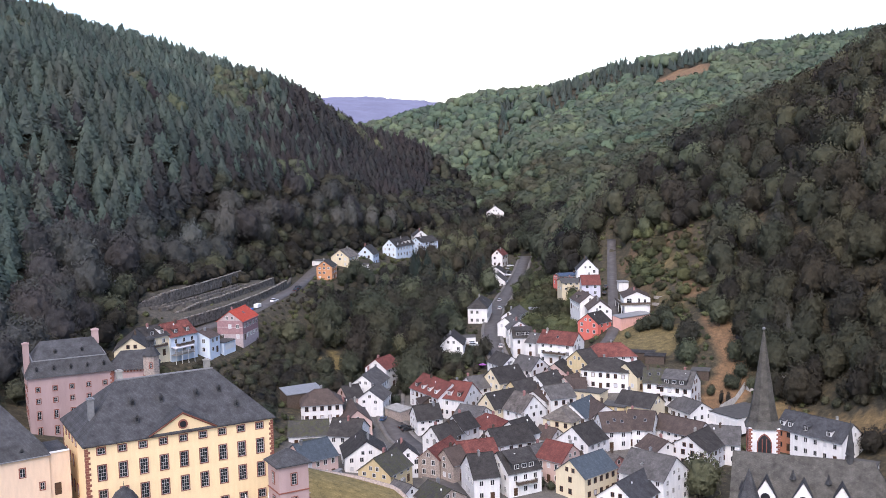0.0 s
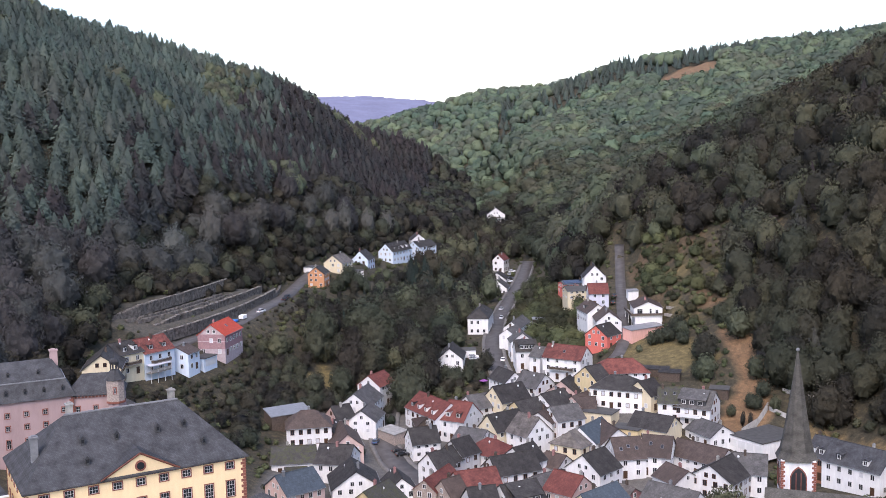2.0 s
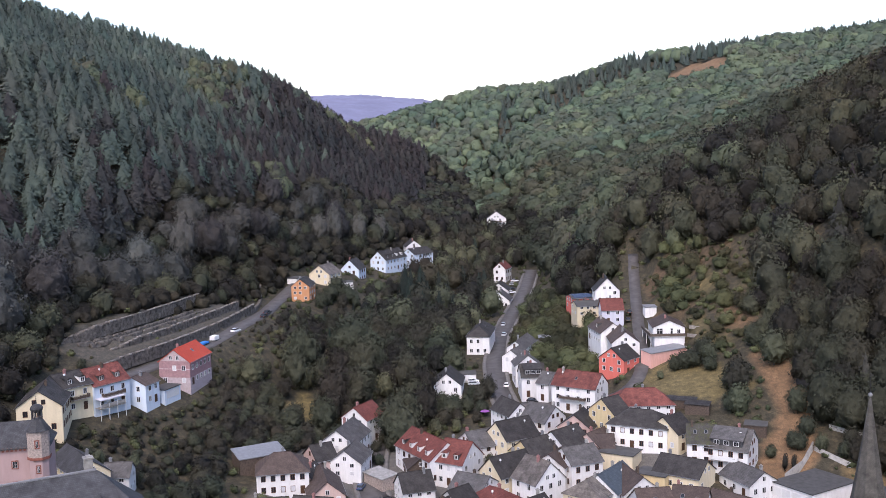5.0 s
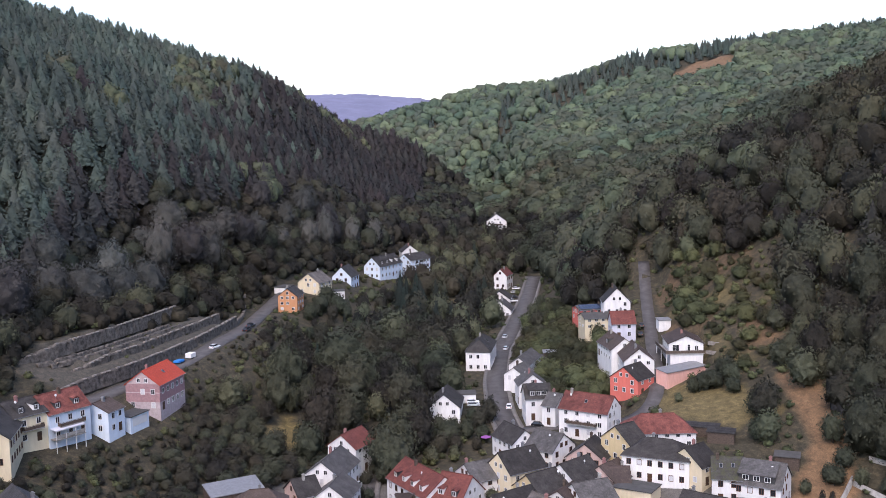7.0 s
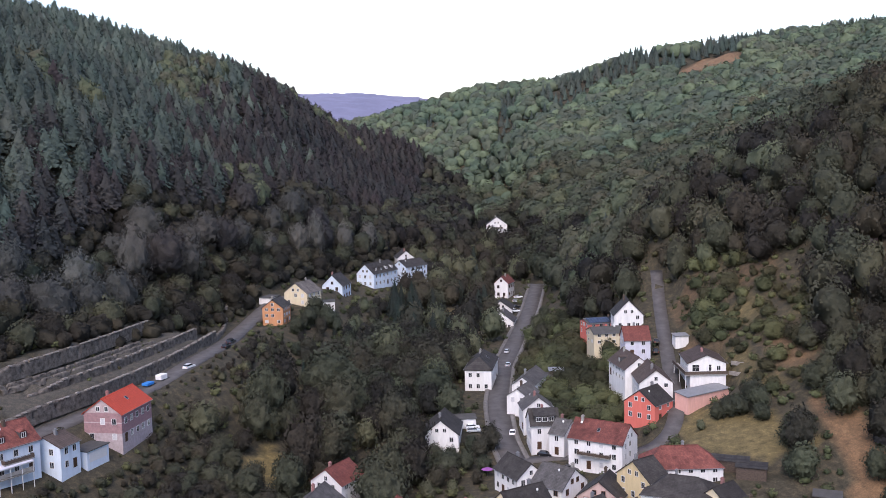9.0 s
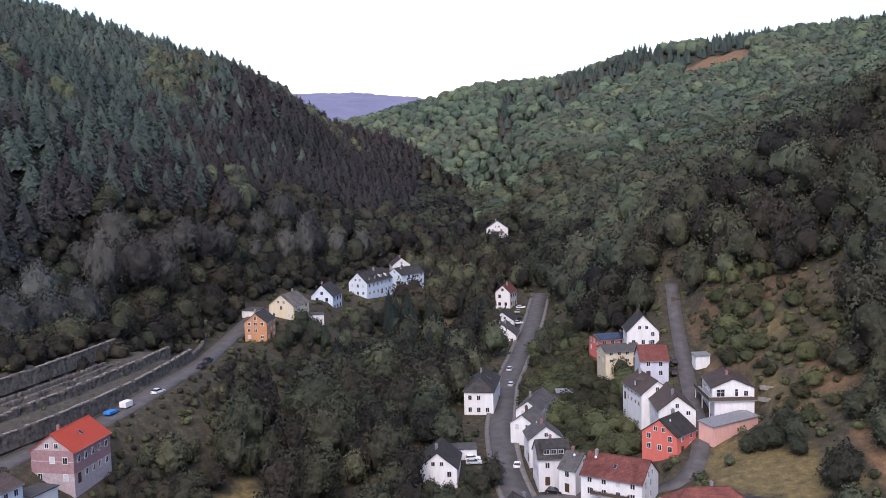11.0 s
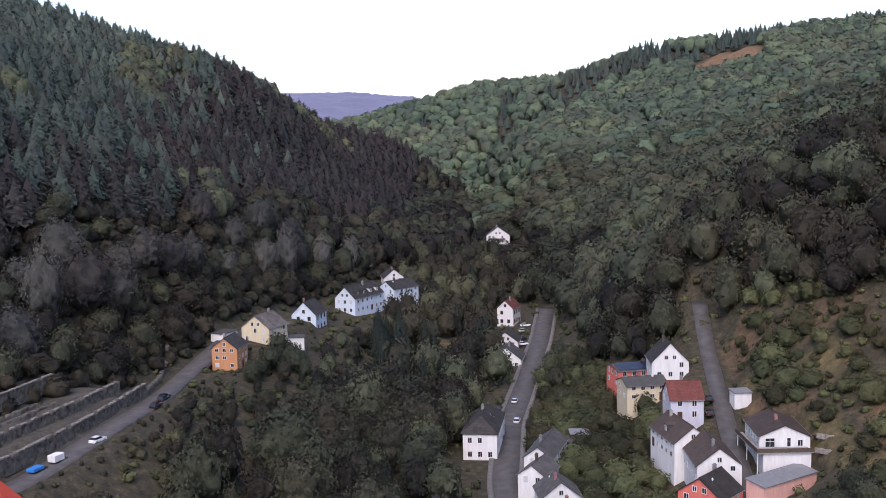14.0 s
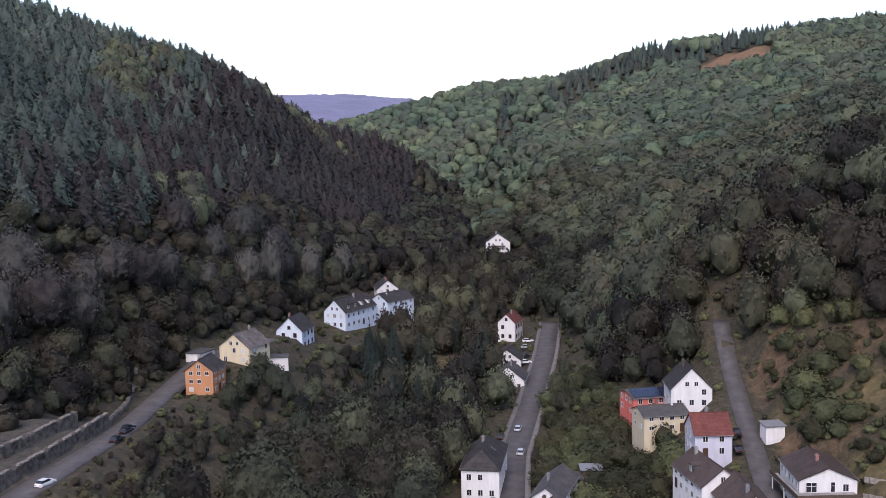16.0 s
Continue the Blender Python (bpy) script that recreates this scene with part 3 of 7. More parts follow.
def window_meshes(w, h, frame_mat, kind):
    """The frame with its bars and sill, and the pane or lowered shutter, made once for each size."""
    key = (round(w, 2), round(h, 2), frame_mat, kind)
    if key not in WINDOWS:
        bm = bmesh.new()
        e = 0.11
        cut_x = [-w / 2 - e, -w / 2, -0.035, 0.035, w / 2, w / 2 + e] if kind != "shutter" else [-w / 2 - e, -w / 2, w / 2, w / 2 + e]
        cut_z = [-e, 0, h * 0.62, h * 0.62 + 0.06, h, h + e] if h > 1.5 and kind != "shutter" else [-e, 0, h, h + e]
        if kind == "sash":
            e, rows = 0.05, 4 if h > 2 else 2
            cut_x = [-w / 2 - e, -w / 2, -w / 6 - 0.02, -w / 6 + 0.02, w / 6 - 0.02, w / 6 + 0.02, w / 2, w / 2 + e] if w > 1.1 else [-w / 2 - e, -w / 2, -0.03, 0.03, w / 2, w / 2 + e]
            cut_z = [-e, 0] + [h * k / rows + d for k in range(1, rows) for d in (-0.02, 0.02)] + [h, h + e]
        open_x, open_z = set(range(1, len(cut_x) - 1, 2)), set(range(1, len(cut_z) - 1, 2))
        grid = [[[bm.verts.new((cx, cy, cz)) for cy in (-0.08, 0.03)] for cz in cut_z] for cx in cut_x]
        solid = {(p, q) for p in range(len(cut_x) - 1) for q in range(len(cut_z) - 1) if not (p in open_x and q in open_z)}
        for p, q in solid:
            bm.faces.new([grid[p][q][0], grid[p + 1][q][0], grid[p + 1][q + 1][0], grid[p][q + 1][0]])
            for (p2, q2), ring in (((p - 1, q), ((p, q), (p, q + 1))), ((p + 1, q), ((p + 1, q), (p + 1, q + 1))), ((p, q - 1), ((p, q), (p + 1, q))), ((p, q + 1), ((p, q + 1), (p + 1, q + 1)))):
                if (p2, q2) not in solid:
                    (a0, a1), (b0, b1) = ring
                    bm.faces.new([grid[a0][a1][0], grid[b0][b1][0], grid[b0][b1][1], grid[a0][a1][1]])
        bmesh.ops.recalc_face_normals(bm, faces=bm.faces)
        me = bpy.data.meshes.new("window")
        bm.to_mesh(me), bm.free()
        me.materials.append(M[frame_mat])
        bm = bmesh.new()
        box(bm, -w / 2, -0.03, 0, w / 2, 0.0, h)
        pane = bpy.data.meshes.new("pane")
        bm.to_mesh(pane), bm.free()
        pane.materials.append(M["shutter"] if kind == "shutter" else M["glass"])
        WINDOWS[key] = me, pane
    return WINDOWS[key]


def window(parent, m, w=1.0, h=1.3, frame_mat="frame", kind=""):
    me, pane = window_meshes(w, h, frame_mat, kind)
    ob = part("window", me, None, parent, m=m)
    part("shutter" if kind == "shutter" else "pane", pane, None, ob)
    return ob


def door(parent, m, w=1.0, h=2.1, mat="door"):
    bm = bmesh.new()
    for x0, x1, z0, z1 in ((-w / 2 - 0.1, -w / 2, 0, h + 0.1), (w / 2, w / 2 + 0.1, 0, h + 0.1), (-w / 2, w / 2, h, h + 0.1)):
        box(bm, x0, -0.08, z0, x1, 0.05, z1)
    box(bm, -w / 2, -0.04, 0, w / 2, 0.02, h)
    box(bm, -w / 2 + 0.15, -0.06, 0.2, w / 2 - 0.15, -0.03, h * 0.45)
    box(bm, -w / 2 + 0.15, -0.06, h * 0.52, w / 2 - 0.15, -0.03, h - 0.2)
    return part("door", bm, M[mat], parent, m=m)


def gable_wall(L, W, he, hr, hip, below=6.0):
    """The body of a house under a pitched roof: upright walls with gables, ends cut back where the roof is hipped."""
    bm = bmesh.new()
    x, y = L / 2, W / 2
    if hip:
        return prism(bm, [(-x, -y), (x, -y), (x, y), (-x, y)], -below, he)
    lo = [bm.verts.new(p) for p in ((-x, -y, -below), (-x, y, -below), (x, y, -below), (x, -y, -below))]
    ev = [bm.verts.new(p) for p in ((-x, -y, he), (-x, y, he), (x, y, he), (x, -y, he))]
    ri = [bm.verts.new((-x, 0, hr - 0.2)), bm.verts.new((x, 0, hr - 0.2))]
    for f in ((lo[0], lo[3], ev[3], ev[0]), (lo[1], ev[1], ev[2], lo[2]), (lo[0], ev[0], ri[0], ev[1], lo[1]), (lo[3], lo[2], ev[2], ri[1], ev[3]), (ev[0], ev[3], ri[1], ri[0]), (ev[1], ri[0], ri[1], ev[2]), lo):
        bm.faces.new(f)
    return bm


def roof_slabs(L, W, he, hr, hip, over=0.4, thick=0.2):
    bm = bmesh.new()
    slope = (hr - he) / (W / 2)
    yo, xo = W / 2 + over, L / 2 + (over if hip else 0.3)
    ze = he - over * slope + 0.05
    rx = max(0.05, L / 2 - hip) if hip else xo
    zr = hr + 0.05

    def shell(dz, inset):
        a = [bm.verts.new((sx * (xo - inset), sy * (yo - inset), ze + dz)) for sx, sy in ((-1, -1), (1, -1), (1, 1), (-1, 1))]
        r = [bm.verts.new((-rx, 0, zr + dz)), bm.verts.new((rx, 0, zr + dz))]
        return a, r

    (a, r), (c, q) = shell(0, 0), shell(-thick, 0)
    for f in ((a[0], a[1], r[1], r[0]), (a[2], a[3], r[0], r[1]), (c[1], c[0], q[0], q[1]), (c[3], c[2], q[1], q[0]), (a[0], c[0], c[1], a[1]), (a[2], c[2], c[3], a[3])):
        bm.faces.new(f)
    if hip:
        for f in ((a[3], a[0], r[0]), (a[1], a[2], r[1]), (c[0], c[3], q[0]), (c[2], c[1], q[1]), (a[3], c[3], c[0], a[0]), (a[1], c[1], c[2], a[2])):
            bm.faces.new(f)
    else:
        for f in ((a[0], r[0], q[0], c[0]), (r[0], a[3], c[3], q[0]), (a[1], c[1], q[1], r[1]), (r[1], q[1], c[2], a[2])):
            bm.faces.new(f)
    return bm


WORDS = {"terracotta": "terracotta rendered", "lavender": "pale lavender rendered", "white": "white rendered", "pale": "pale grey rendered", "bluecast_white": "blue-cast white rendered", "banded": "mauve brick", "cream": "cream rendered", "yellow": "yellow rendered", "pink": "pink rendered", "coral": "bright coral rendered", "orange": "orange rendered", "brick": "red brick", "stone": "old rubble-stone", "wood": "dark timber"}
ROOFS = {"dark": "dark tiled", "slate": "blue-black slate", "grey": "grey tiled", "oldgrey": "weathered grey-brown tiled", "brown": "brown tiled", "moss": "mossy dark tiled", "red": "red tiled", "redbright": "bright new red tiled", "redbrown": "red-brown tiled", "blue": "blue-grey sheet", "greyflat": "flat grey felt", "solar": "solar-panelled"}
SIDES = {"front": 0, "left": -90, "right": 90, "back": 180}
FOOT = []


def house(x, y, z, turn, L, W, he, hr, wall, roof, hip=0.0, dormers=0, wide=False, skylights=0, chimneys=1, balcony="", extra="", seed=0, storeys=0, frames=""):
    """A detached or terraced house: ridge along its own x, the long front towards -y."""
    rng = random.Random(seed * 7919 + int(x * 13) + int(y * 7))
    label = f"{WORDS[wall]} house with a {ROOFS[roof]} {'hipped ' if hip else ''}roof"
    if dormers or wide:
        label += " and dormers"
    elif extra:
        label += " " + extra
    home = thing("house", pose(x, y, z, 0, 0, turn), label, "house", "houses of the town")
    FOOT.append((x, y, turn, L, W))
    part("wall", gable_wall(L, W, he, hr, hip), M[wall], home)
    top = part("roof", roof_slabs(L, W, he, hr, hip), M[roof] if roof != "solar" else M["greyflat"], home)
    bm = bmesh.new()
    rl = L / 2 - hip if hip else L / 2 + 0.25
    tube(bm, (-rl, 0, hr + 0.06), (rl, 0, hr + 0.06), 0.13, 0.13, 6)
    part("ridge_cap", bm, M[roof] if roof != "solar" else M["metal"], top)
    for sy in (-1, 1):
        yy = sy * (W / 2 + 0.43)
        zz = he - 0.4 * (hr - he) / (W / 2) - 0.02
        part("gutter", tube(bmesh.new(), (-L / 2 - 0.2, yy, zz), (L / 2 + 0.2, yy, zz), 0.08, 0.08, 6), M["metal"], top, "zinc gutter")
    slope = (hr - he) / (W / 2)
    # chimneys near the ridge
    for k in range(chimneys):
        cx = rng.uniform(-0.38, 0.38) * L * (0.5 if hip else 1)
        cy = rng.choice((-0.6, 0.6, 1.0))
        bm = bmesh.new()
        box(bm, cx - 0.32, cy - 0.32, hr - abs(cy) * slope - 0.6, cx + 0.32, cy + 0.32, hr + 0.75)
        box(bm, cx - 0.4, cy - 0.4, hr + 0.75, cx + 0.4, cy + 0.4, hr + 0.88)
        box(bm, cx - 0.2, cy - 0.2, hr + 0.88, cx + 0.2, cy + 0.2, hr + 1.12)
        part("chimney", bm, M[rng.choice(("brick", "concrete", "metal", "wood"))], home)
    # windows by storey
    floors = storeys or max(1, round(he / 2.9))
    fh = he / floors
    frame_mat = frames or rng.choice(("frame", "frame", "frame", "frame", "frame", "frame_brown"))
    for side, rz in SIDES.items():
        c = math.cos(radians(turn + rz))
        if c < -0.35:
            continue
        long = side in ("front", "back")
        run, dep = (L, W) if long else (W, L)
        place = pose(0, 0, 0, 0, 0, rz) @ pose(0, -dep / 2, 0)
        cols = max(1, round((run - 1.2) / (2.7 if rng.random() < 0.6 else 3.3)))
        door_at = rng.randrange(cols) if side == "front" else -1
        for i in range(floors):
            for k in range(cols):
                u = (k + 0.5) / cols * (run - 1.0) - (run - 1.0) / 2
                if i == 0 and k == door_at:
                    door(home, place @ pose(u, 0, 0.1))
                    continue
                if not long and rng.random() < 0.2:
                    continue
                kind = "shutter" if rng.random() < 0.16 else ""
                window(home, place @ pose(u, 0, i * fh + 1.0), 1.0, min(1.35, fh - 1.3), frame_mat, kind)
        if not long and not hip and hr - he > 2.6:
            k = 2 if run > 9.5 else 1
            for j in range(k):
                window(home, place @ pose((j - (k - 1) / 2) * 2.2, 0, he + 0.55), 0.85, 1.05, frame_mat)
    # dormers and skylights on the front slope
    for k in range(dormers):
        u = (k + 0.5) / dormers * L * 0.9 - L * 0.45
        yd = -W / 2 + 0.9
        zd = he + 0.9 * slope
        dm = bmesh.new()
        back = min(0.0, yd + 1.7 / max(slope, 0.4))
        prism(dm, [(u - 0.8, yd), (u + 0.8, yd), (u + 0.8, back), (u - 0.8, back)], zd - 0.5, zd + 1.5)
        dorm = part("dormer", dm, M["white"] if rng.random() < 0.5 else M["slate"], home)
        rm = bmesh.new()
        va = [rm.verts.new(p) for p in ((u - 1.0, yd - 0.2, zd + 1.45), (u + 1.0, yd - 0.2, zd + 1.45), (u + 1.0, back, zd + 1.7), (u - 1.0, back, zd + 1.7), (u, yd - 0.2, zd + 2.0), (u, back, zd + 2.2))]
        for f in ((0, 4, 5, 3), (4, 1, 2, 5), (0, 1, 4), (3, 5, 2), (0, 3, 2, 1)):
            rm.faces.new([va[q] for q in f])
        part("dormer_roof", rm, M[roof], dorm)
        window(home, pose(u, yd, zd + 0.25), 0.9, 1.0, "frame")
    if wide:
        yd, w2 = -W / 2 + 0.7, L * 0.36
        zd = he + 0.7 * slope
        dm = bmesh.new()
        prism(dm, [(-w2, yd), (w2, yd), (w2, -0.3), (-w2, -0.3)], zd - 0.6, zd + 1.7)
        dorm = part("dormer", dm, M["slate"], home)
        rm = bmesh.new()
        va = [rm.verts.new(p) for p in ((-w2 - 0.3, yd - 0.4, zd + 1.72), (w2 + 0.3, yd - 0.4, zd + 1.72), (w2 + 0.3, -0.2, hr + 0.12), (-w2 - 0.3, -0.2, hr + 0.12), (-w2 - 0.3, yd - 0.4, zd + 1.9), (w2 + 0.3, yd - 0.4, zd + 1.9), (w2 + 0.3, -0.2, hr + 0.3), (-w2 - 0.3, -0.2, hr + 0.3))]
        for f in ((0, 3, 2, 1), (4, 5, 6, 7), (0, 1, 5, 4), (1, 2, 6, 5), (2, 3, 7, 6), (3, 0, 4, 7)):
            rm.faces.new([va[q] for q in f])
        part("dormer_roof", rm, M[roof], dorm)
        for k in range(3):
            window(home, pose((k - 1) * w2 * 0.62, yd, zd + 0.35), 1.25, 1.05, "frame")
    tilt = math.degrees(math.atan(slope))
    for k in range(skylights):
        u = (k + 0.5) / skylights * L * 0.8 - L * 0.4
        yk = -W / 4 + rng.uniform(-0.5, 0.5)
        bm = bmesh.new()
        box(bm, -0.42, -0.6, 0.02, 0.42, 0.6, 0.14)
        sky_light = part("skylight", bm, M["metal"], home, m=pose(u, yk, he + (W / 2 + yk) * slope + 0.08, tilt, 0, 0))
        bm = bmesh.new()
        box(bm, -0.33, -0.5, 0.14, 0.33, 0.5, 0.16)
        part("pane", bm, M["glass"], sky_light)
    if rng.random() < 0.25:
        dish = part("satellite_dish", tube(bmesh.new(), (0, 0, 0), (0, 0, 0.9), 0.03, 0.03, 5), M["metal"], home, m=pose(rng.uniform(-0.35, 0.35) * L * (0.4 if hip else 1), -W * 0.18, he + W * 0.32 * slope))
        bm = bmesh.new()
        bmesh.ops.create_cone(bm, cap_ends=True, segments=12, radius1=0.34, radius2=0.2, depth=0.12, matrix=Matrix.Translation((0, -0.1, 0.9)) @ Euler((radians(75), 0, 0)).to_matrix().to_4x4())
        part("reflector", bm, M["frame"], dish)
    if roof == "solar":
        cols = int(L / 1.15)
        for i in range(3):
            for k in range(cols):
                bm = bmesh.new()
                box(bm, -0.5, -0.8, 0.1, 0.5, 0.8, 0.16)
                yk = -W / 2 + 1.0 + i * 1.65
                part("solar_panel", bm, M["solar"], home, m=pose((k + 0.5) * 1.12 - cols * 0.56, yk, he + (W / 2 + yk) * slope + 0.1, tilt, 0, 0))
    if balcony:
        rz = SIDES[balcony]
        run, dep = (L, W) if balcony in ("front", "back") else (W, L)
        zb = he * 0.5 if floors > 1 else 0.3
        bal = part("balcony", box(bmesh.new(), -run * 0.3, -dep / 2 - 1.4, zb - 0.18, run * 0.3, -dep / 2, zb), M["concrete"], home, m=pose(0, 0, 0, 0, 0, rz))
        bm = bmesh.new()
        for x0, y0, x1, y1 in ((-run * 0.3, -1.4, run * 0.3, -1.32), (-run * 0.3, -1.4, -run * 0.3 + 0.08, 0), (run * 0.3 - 0.08, -1.4, run * 0.3, 0)):
            box(bm, x0, -dep / 2 + y0, zb + 0.95, x1, -dep / 2 + y1, zb + 1.02)
            box(bm, x0, -dep / 2 + y0, zb + 0.1, x1, -dep / 2 + y1, zb + 0.85)
        part("balustrade", bm, M[rng.choice(("iron", "wood", "frame"))], bal)
    return home


house(-32.7, 378.2, 9.9, 62, 10.0, 9.3, 7.6, 11.0, "white", "redbrown")
house(-36.5, 362.7, 9.1, 77, 14.8, 10.4, 6.1, 10.0, "white", "grey")
house(-33.9, 351.8, 7.9, 80, 11.5, 9.3, 4.6, 8.0, "white", "grey")
house(-42.2, 350.4, 8.8, 32, 6.4, 9.3, 4.6, 8.0, "pink", "dark")
house(-50.0, 333.7, 9.6, 11, 13.6, 11.0, 6.1, 10.0, "white", "brown", hip=4.5)
house(-50.4, 309.0, 8.8, 7, 12.2, 10.4, 3.6, 7.0, "white", "moss")
house(-46.1, 284.2, 6.5, 40, 11.1, 11.6, 6.1, 10.0, "pink", "blue")
house(-37.9, 308.2, 6.3, -12, 9.8, 11.6, 6.1, 10.0, "white", "dark")
house(-31.7, 293.9, 5.5, -78, 13.1, 12.8, 5.1, 9.5, "white", "dark")
house(-24.2, 277.7, 6.0, 61, 11.2, 10.8, 4.5, 8.6, "yellow", "moss")
house(-19.7, 292.9, 3.9, -75, 10.2, 8.1, 5.6, 9.0, "white", "dark")
house(-18.5, 266.0, 4.0, -46, 7.0, 8.1, 3.1, 6.0, "white", "grey")
house(-38.4, 329.6, 6.7, -76, 15.7, 9.3, 4.6, 8.5, "pink", "brown")
house(-14.9, 334.2, 5.1, 19, 8.7, 9.3, 4.6, 8.5, "white", "dark")
house(-11.4, 354.0, 7.0, -58, 19.8, 11.6, 6.6, 11.0, "white", "redbrown", dormers=4)
house(-2.9, 346.5, 6.9, -31, 8.5, 11.6, 6.6, 11.5, "white", "redbrown", dormers=2)
house(2.9, 360.0, 8.8, 29, 9.2, 10.4, 5.1, 8.5, "white", "grey")
house(12.5, 359.7, 9.5, 34, 11.7, 10.4, 6.6, 11.0, "cream", "dark")
house(22.4, 373.1, 11.7, -42, 9.4, 10.4, 5.6, 9.5, "white", "grey")
house(13.1, 381.1, 11.7, -62, 11.2, 8.1, 5.6, 9.0, "white", "dark")
house(18.8, 347.9, 8.5, 37, 11.6, 10.4, 6.1, 10.0, "yellow", "dark")
house(10.2, 338.2, 6.9, 37, 12.2, 9.3, 5.6, 10.0, "cream", "dark")
house(17.9, 331.0, 6.7, -52, 9.3, 10.4, 6.1, 11.0, "white", "oldgrey")
house(23.3, 340.2, 7.9, 58, 8.2, 9.3, 6.1, 9.0, "white", "brown")
house(0.9, 329.9, 5.6, -30, 9.4, 10.4, 5.6, 8.5, "white", "grey")
house(6.6, 320.7, 5.4, -43, 14.3, 10.4, 4.6, 8.0, "white", "redbrown", hip=4.7)
house(-3.1, 317.7, 4.8, 45, 7.2, 9.3, 6.1, 10.0, "pale", "dark")
house(-6.7, 313.0, 4.6, 52, 4.5, 8.1, 5.6, 9.0, "pale", "dark")
house(-9.7, 308.0, 4.4, 40, 6.3, 9.3, 5.6, 9.5, "white", "dark")
house(-9.3, 293.8, 4.1, 65, 14.7, 7.0, 5.6, 8.5, "stone", "red")
house(-5.6, 287.1, 4.1, 42, 6.1, 8.1, 5.1, 9.0, "stone", "brown")
house(0.9, 293.0, 4.4, 20, 11.6, 10.4, 5.6, 9.0, "white", "red")
house(11.1, 301.1, 5.0, 25, 13.1, 10.4, 6.1, 10.0, "white", "dark")
house(14.8, 308.0, 5.4, 43, 8.2, 10.4, 6.1, 10.0, "white", "dark")
house(2.3, 273.8, 3.8, 16, 7.2, 12.8, 6.6, 11.5, "white", "dark")
house(11.7, 277.6, 4.0, 28, 10.4, 12.8, 6.6, 11.0, "white", "dark", wide=True, balcony="front", chimneys=0)
house(25.2, 284.0, 4.5, -42, 9.0, 10.4, 6.6, 10.5, "pink", "redbrown")
house(41.5, 365.2, 12.6, 38, 6.8, 10.4, 8.6, 12.5, "yellow", "dark")
house(51.8, 373.4, 17.0, 2, 18.7, 10.4, 4.6, 8.5, "white", "red", hip=4.7)
house(49.5, 357.2, 13.3, -24, 17.2, 11.6, 6.6, 10.0, "white", "dark", hip=5.2)
house(57.1, 352.4, 13.9, 40, 7.4, 10.4, 5.1, 9.0, "cream", "dark")
house(32.5, 366.2, 11.7, 66, 9.3, 10.4, 5.1, 9.0, "pink", "dark")
house(38.0, 353.4, 10.4, -4, 5.6, 10.4, 3.6, 7.0, "wood", "brown")
house(26.8, 352.8, 9.6, 44, 10.8, 10.4, 6.1, 10.0, "white", "dark")
house(29.2, 340.2, 8.2, 24, 9.6, 10.4, 6.6, 10.0, "white", "grey")
house(30.4, 318.9, 6.5, 53, 10.6, 10.4, 6.6, 10.0, "cream", "oldgrey", hip=2.0)
house(35.8, 324.0, 7.1, 55, 13.5, 10.4, 6.1, 10.0, "white", "blue")
house(33.6, 300.3, 5.7, 47, 10.0, 11.6, 5.6, 10.0, "white", "dark")
house(43.7, 309.4, 6.7, 7, 8.3, 12.8, 5.6, 10.0, "white", "brown", skylights=3)
house(31.6, 273.8, 3.9, 43, 13.6, 10.4, 6.6, 10.5, "cream", "blue")
house(63.3, 344.4, 12.3, -13, 7.1, 10.4, 6.1, 10.0, "white", "moss", skylights=2, frames="frame_brown")
house(71.0, 341.7, 11.5, -29, 11.7, 11.6, 6.1, 10.5, "white", "grey", wide=True, balcony="front")
house(52.9, 309.0, 7.1, -20, 8.2, 11.6, 5.6, 10.0, "white", "brown", skylights=2)
house(65.1, 308.1, 6.8, -46, 16.2, 10.4, 4.6, 8.0, "white", "brown")
house(67.3, 293.9, 5.5, 50, 15.0, 12.8, 5.6, 9.5, "white", "dark")
house(75.2, 297.1, 5.2, -17, 9.1, 10.4, 6.1, 10.0, "white", "grey")
house(49.0, 268.0, 3.5, -42, 13.7, 12.8, 8.1, 13.0, "white", "grey")
house(42.5, 260.7, 3.2, 52, 18.4, 11.6, 5.6, 10.0, "white", "slate")
house(105.1, 296.2, 6.1, -52, 16.9, 11.6, 6.6, 11.0, "white", "slate", dormers=2)
house(99.1, 306.4, 5.7, -49, 6.3, 11.6, 6.6, 11.0, "terracotta", "slate", dormers=2)
house(56.3, 332.7, 9.4, -37, 12.9, 10.4, 4.1, 7.5, "cream", "dark")
house(-6.9, 418.0, 11.9, 86, 13.9, 10.0, 6.5, 10.5, "white", "dark")
house(5.6, 475.2, 17.4, 82, 20.7, 9.0, 7.5, 10.9, "white", "dark", hip=4.0, skylights=1, storeys=2, frames="frame")
house(21.5, 411.4, 14.8, 5, 8.0, 9.0, 7.0, 10.5, "white", "dark", wide=True)
house(20.7, 425.9, 16.0, -85, 9.0, 9.0, 6.5, 10.0, "white", "grey")
house(17.7, 442.0, 16.7, 66, 9.5, 7.0, 5.5, 8.0, "white", "grey")
house(20.8, 456.6, 17.8, 72, 17.8, 7.0, 5.5, 8.0, "white", "grey")
house(35.8, 392.4, 14.7, -32, 15.2, 10.0, 8.0, 12.0, "white", "red", balcony="front", skylights=1)
house(27.0, 405.6, 14.7, -34, 4.6, 9.0, 6.0, 9.0, "white", "grey")
house(51.4, 412.2, 21.9, 48, 9.3, 10.0, 5.2, 8.8, "coral", "dark")
house(50.6, 437.4, 27.4, -80, 15.0, 9.0, 4.6, 8.0, "white", "brown", dormers=1)
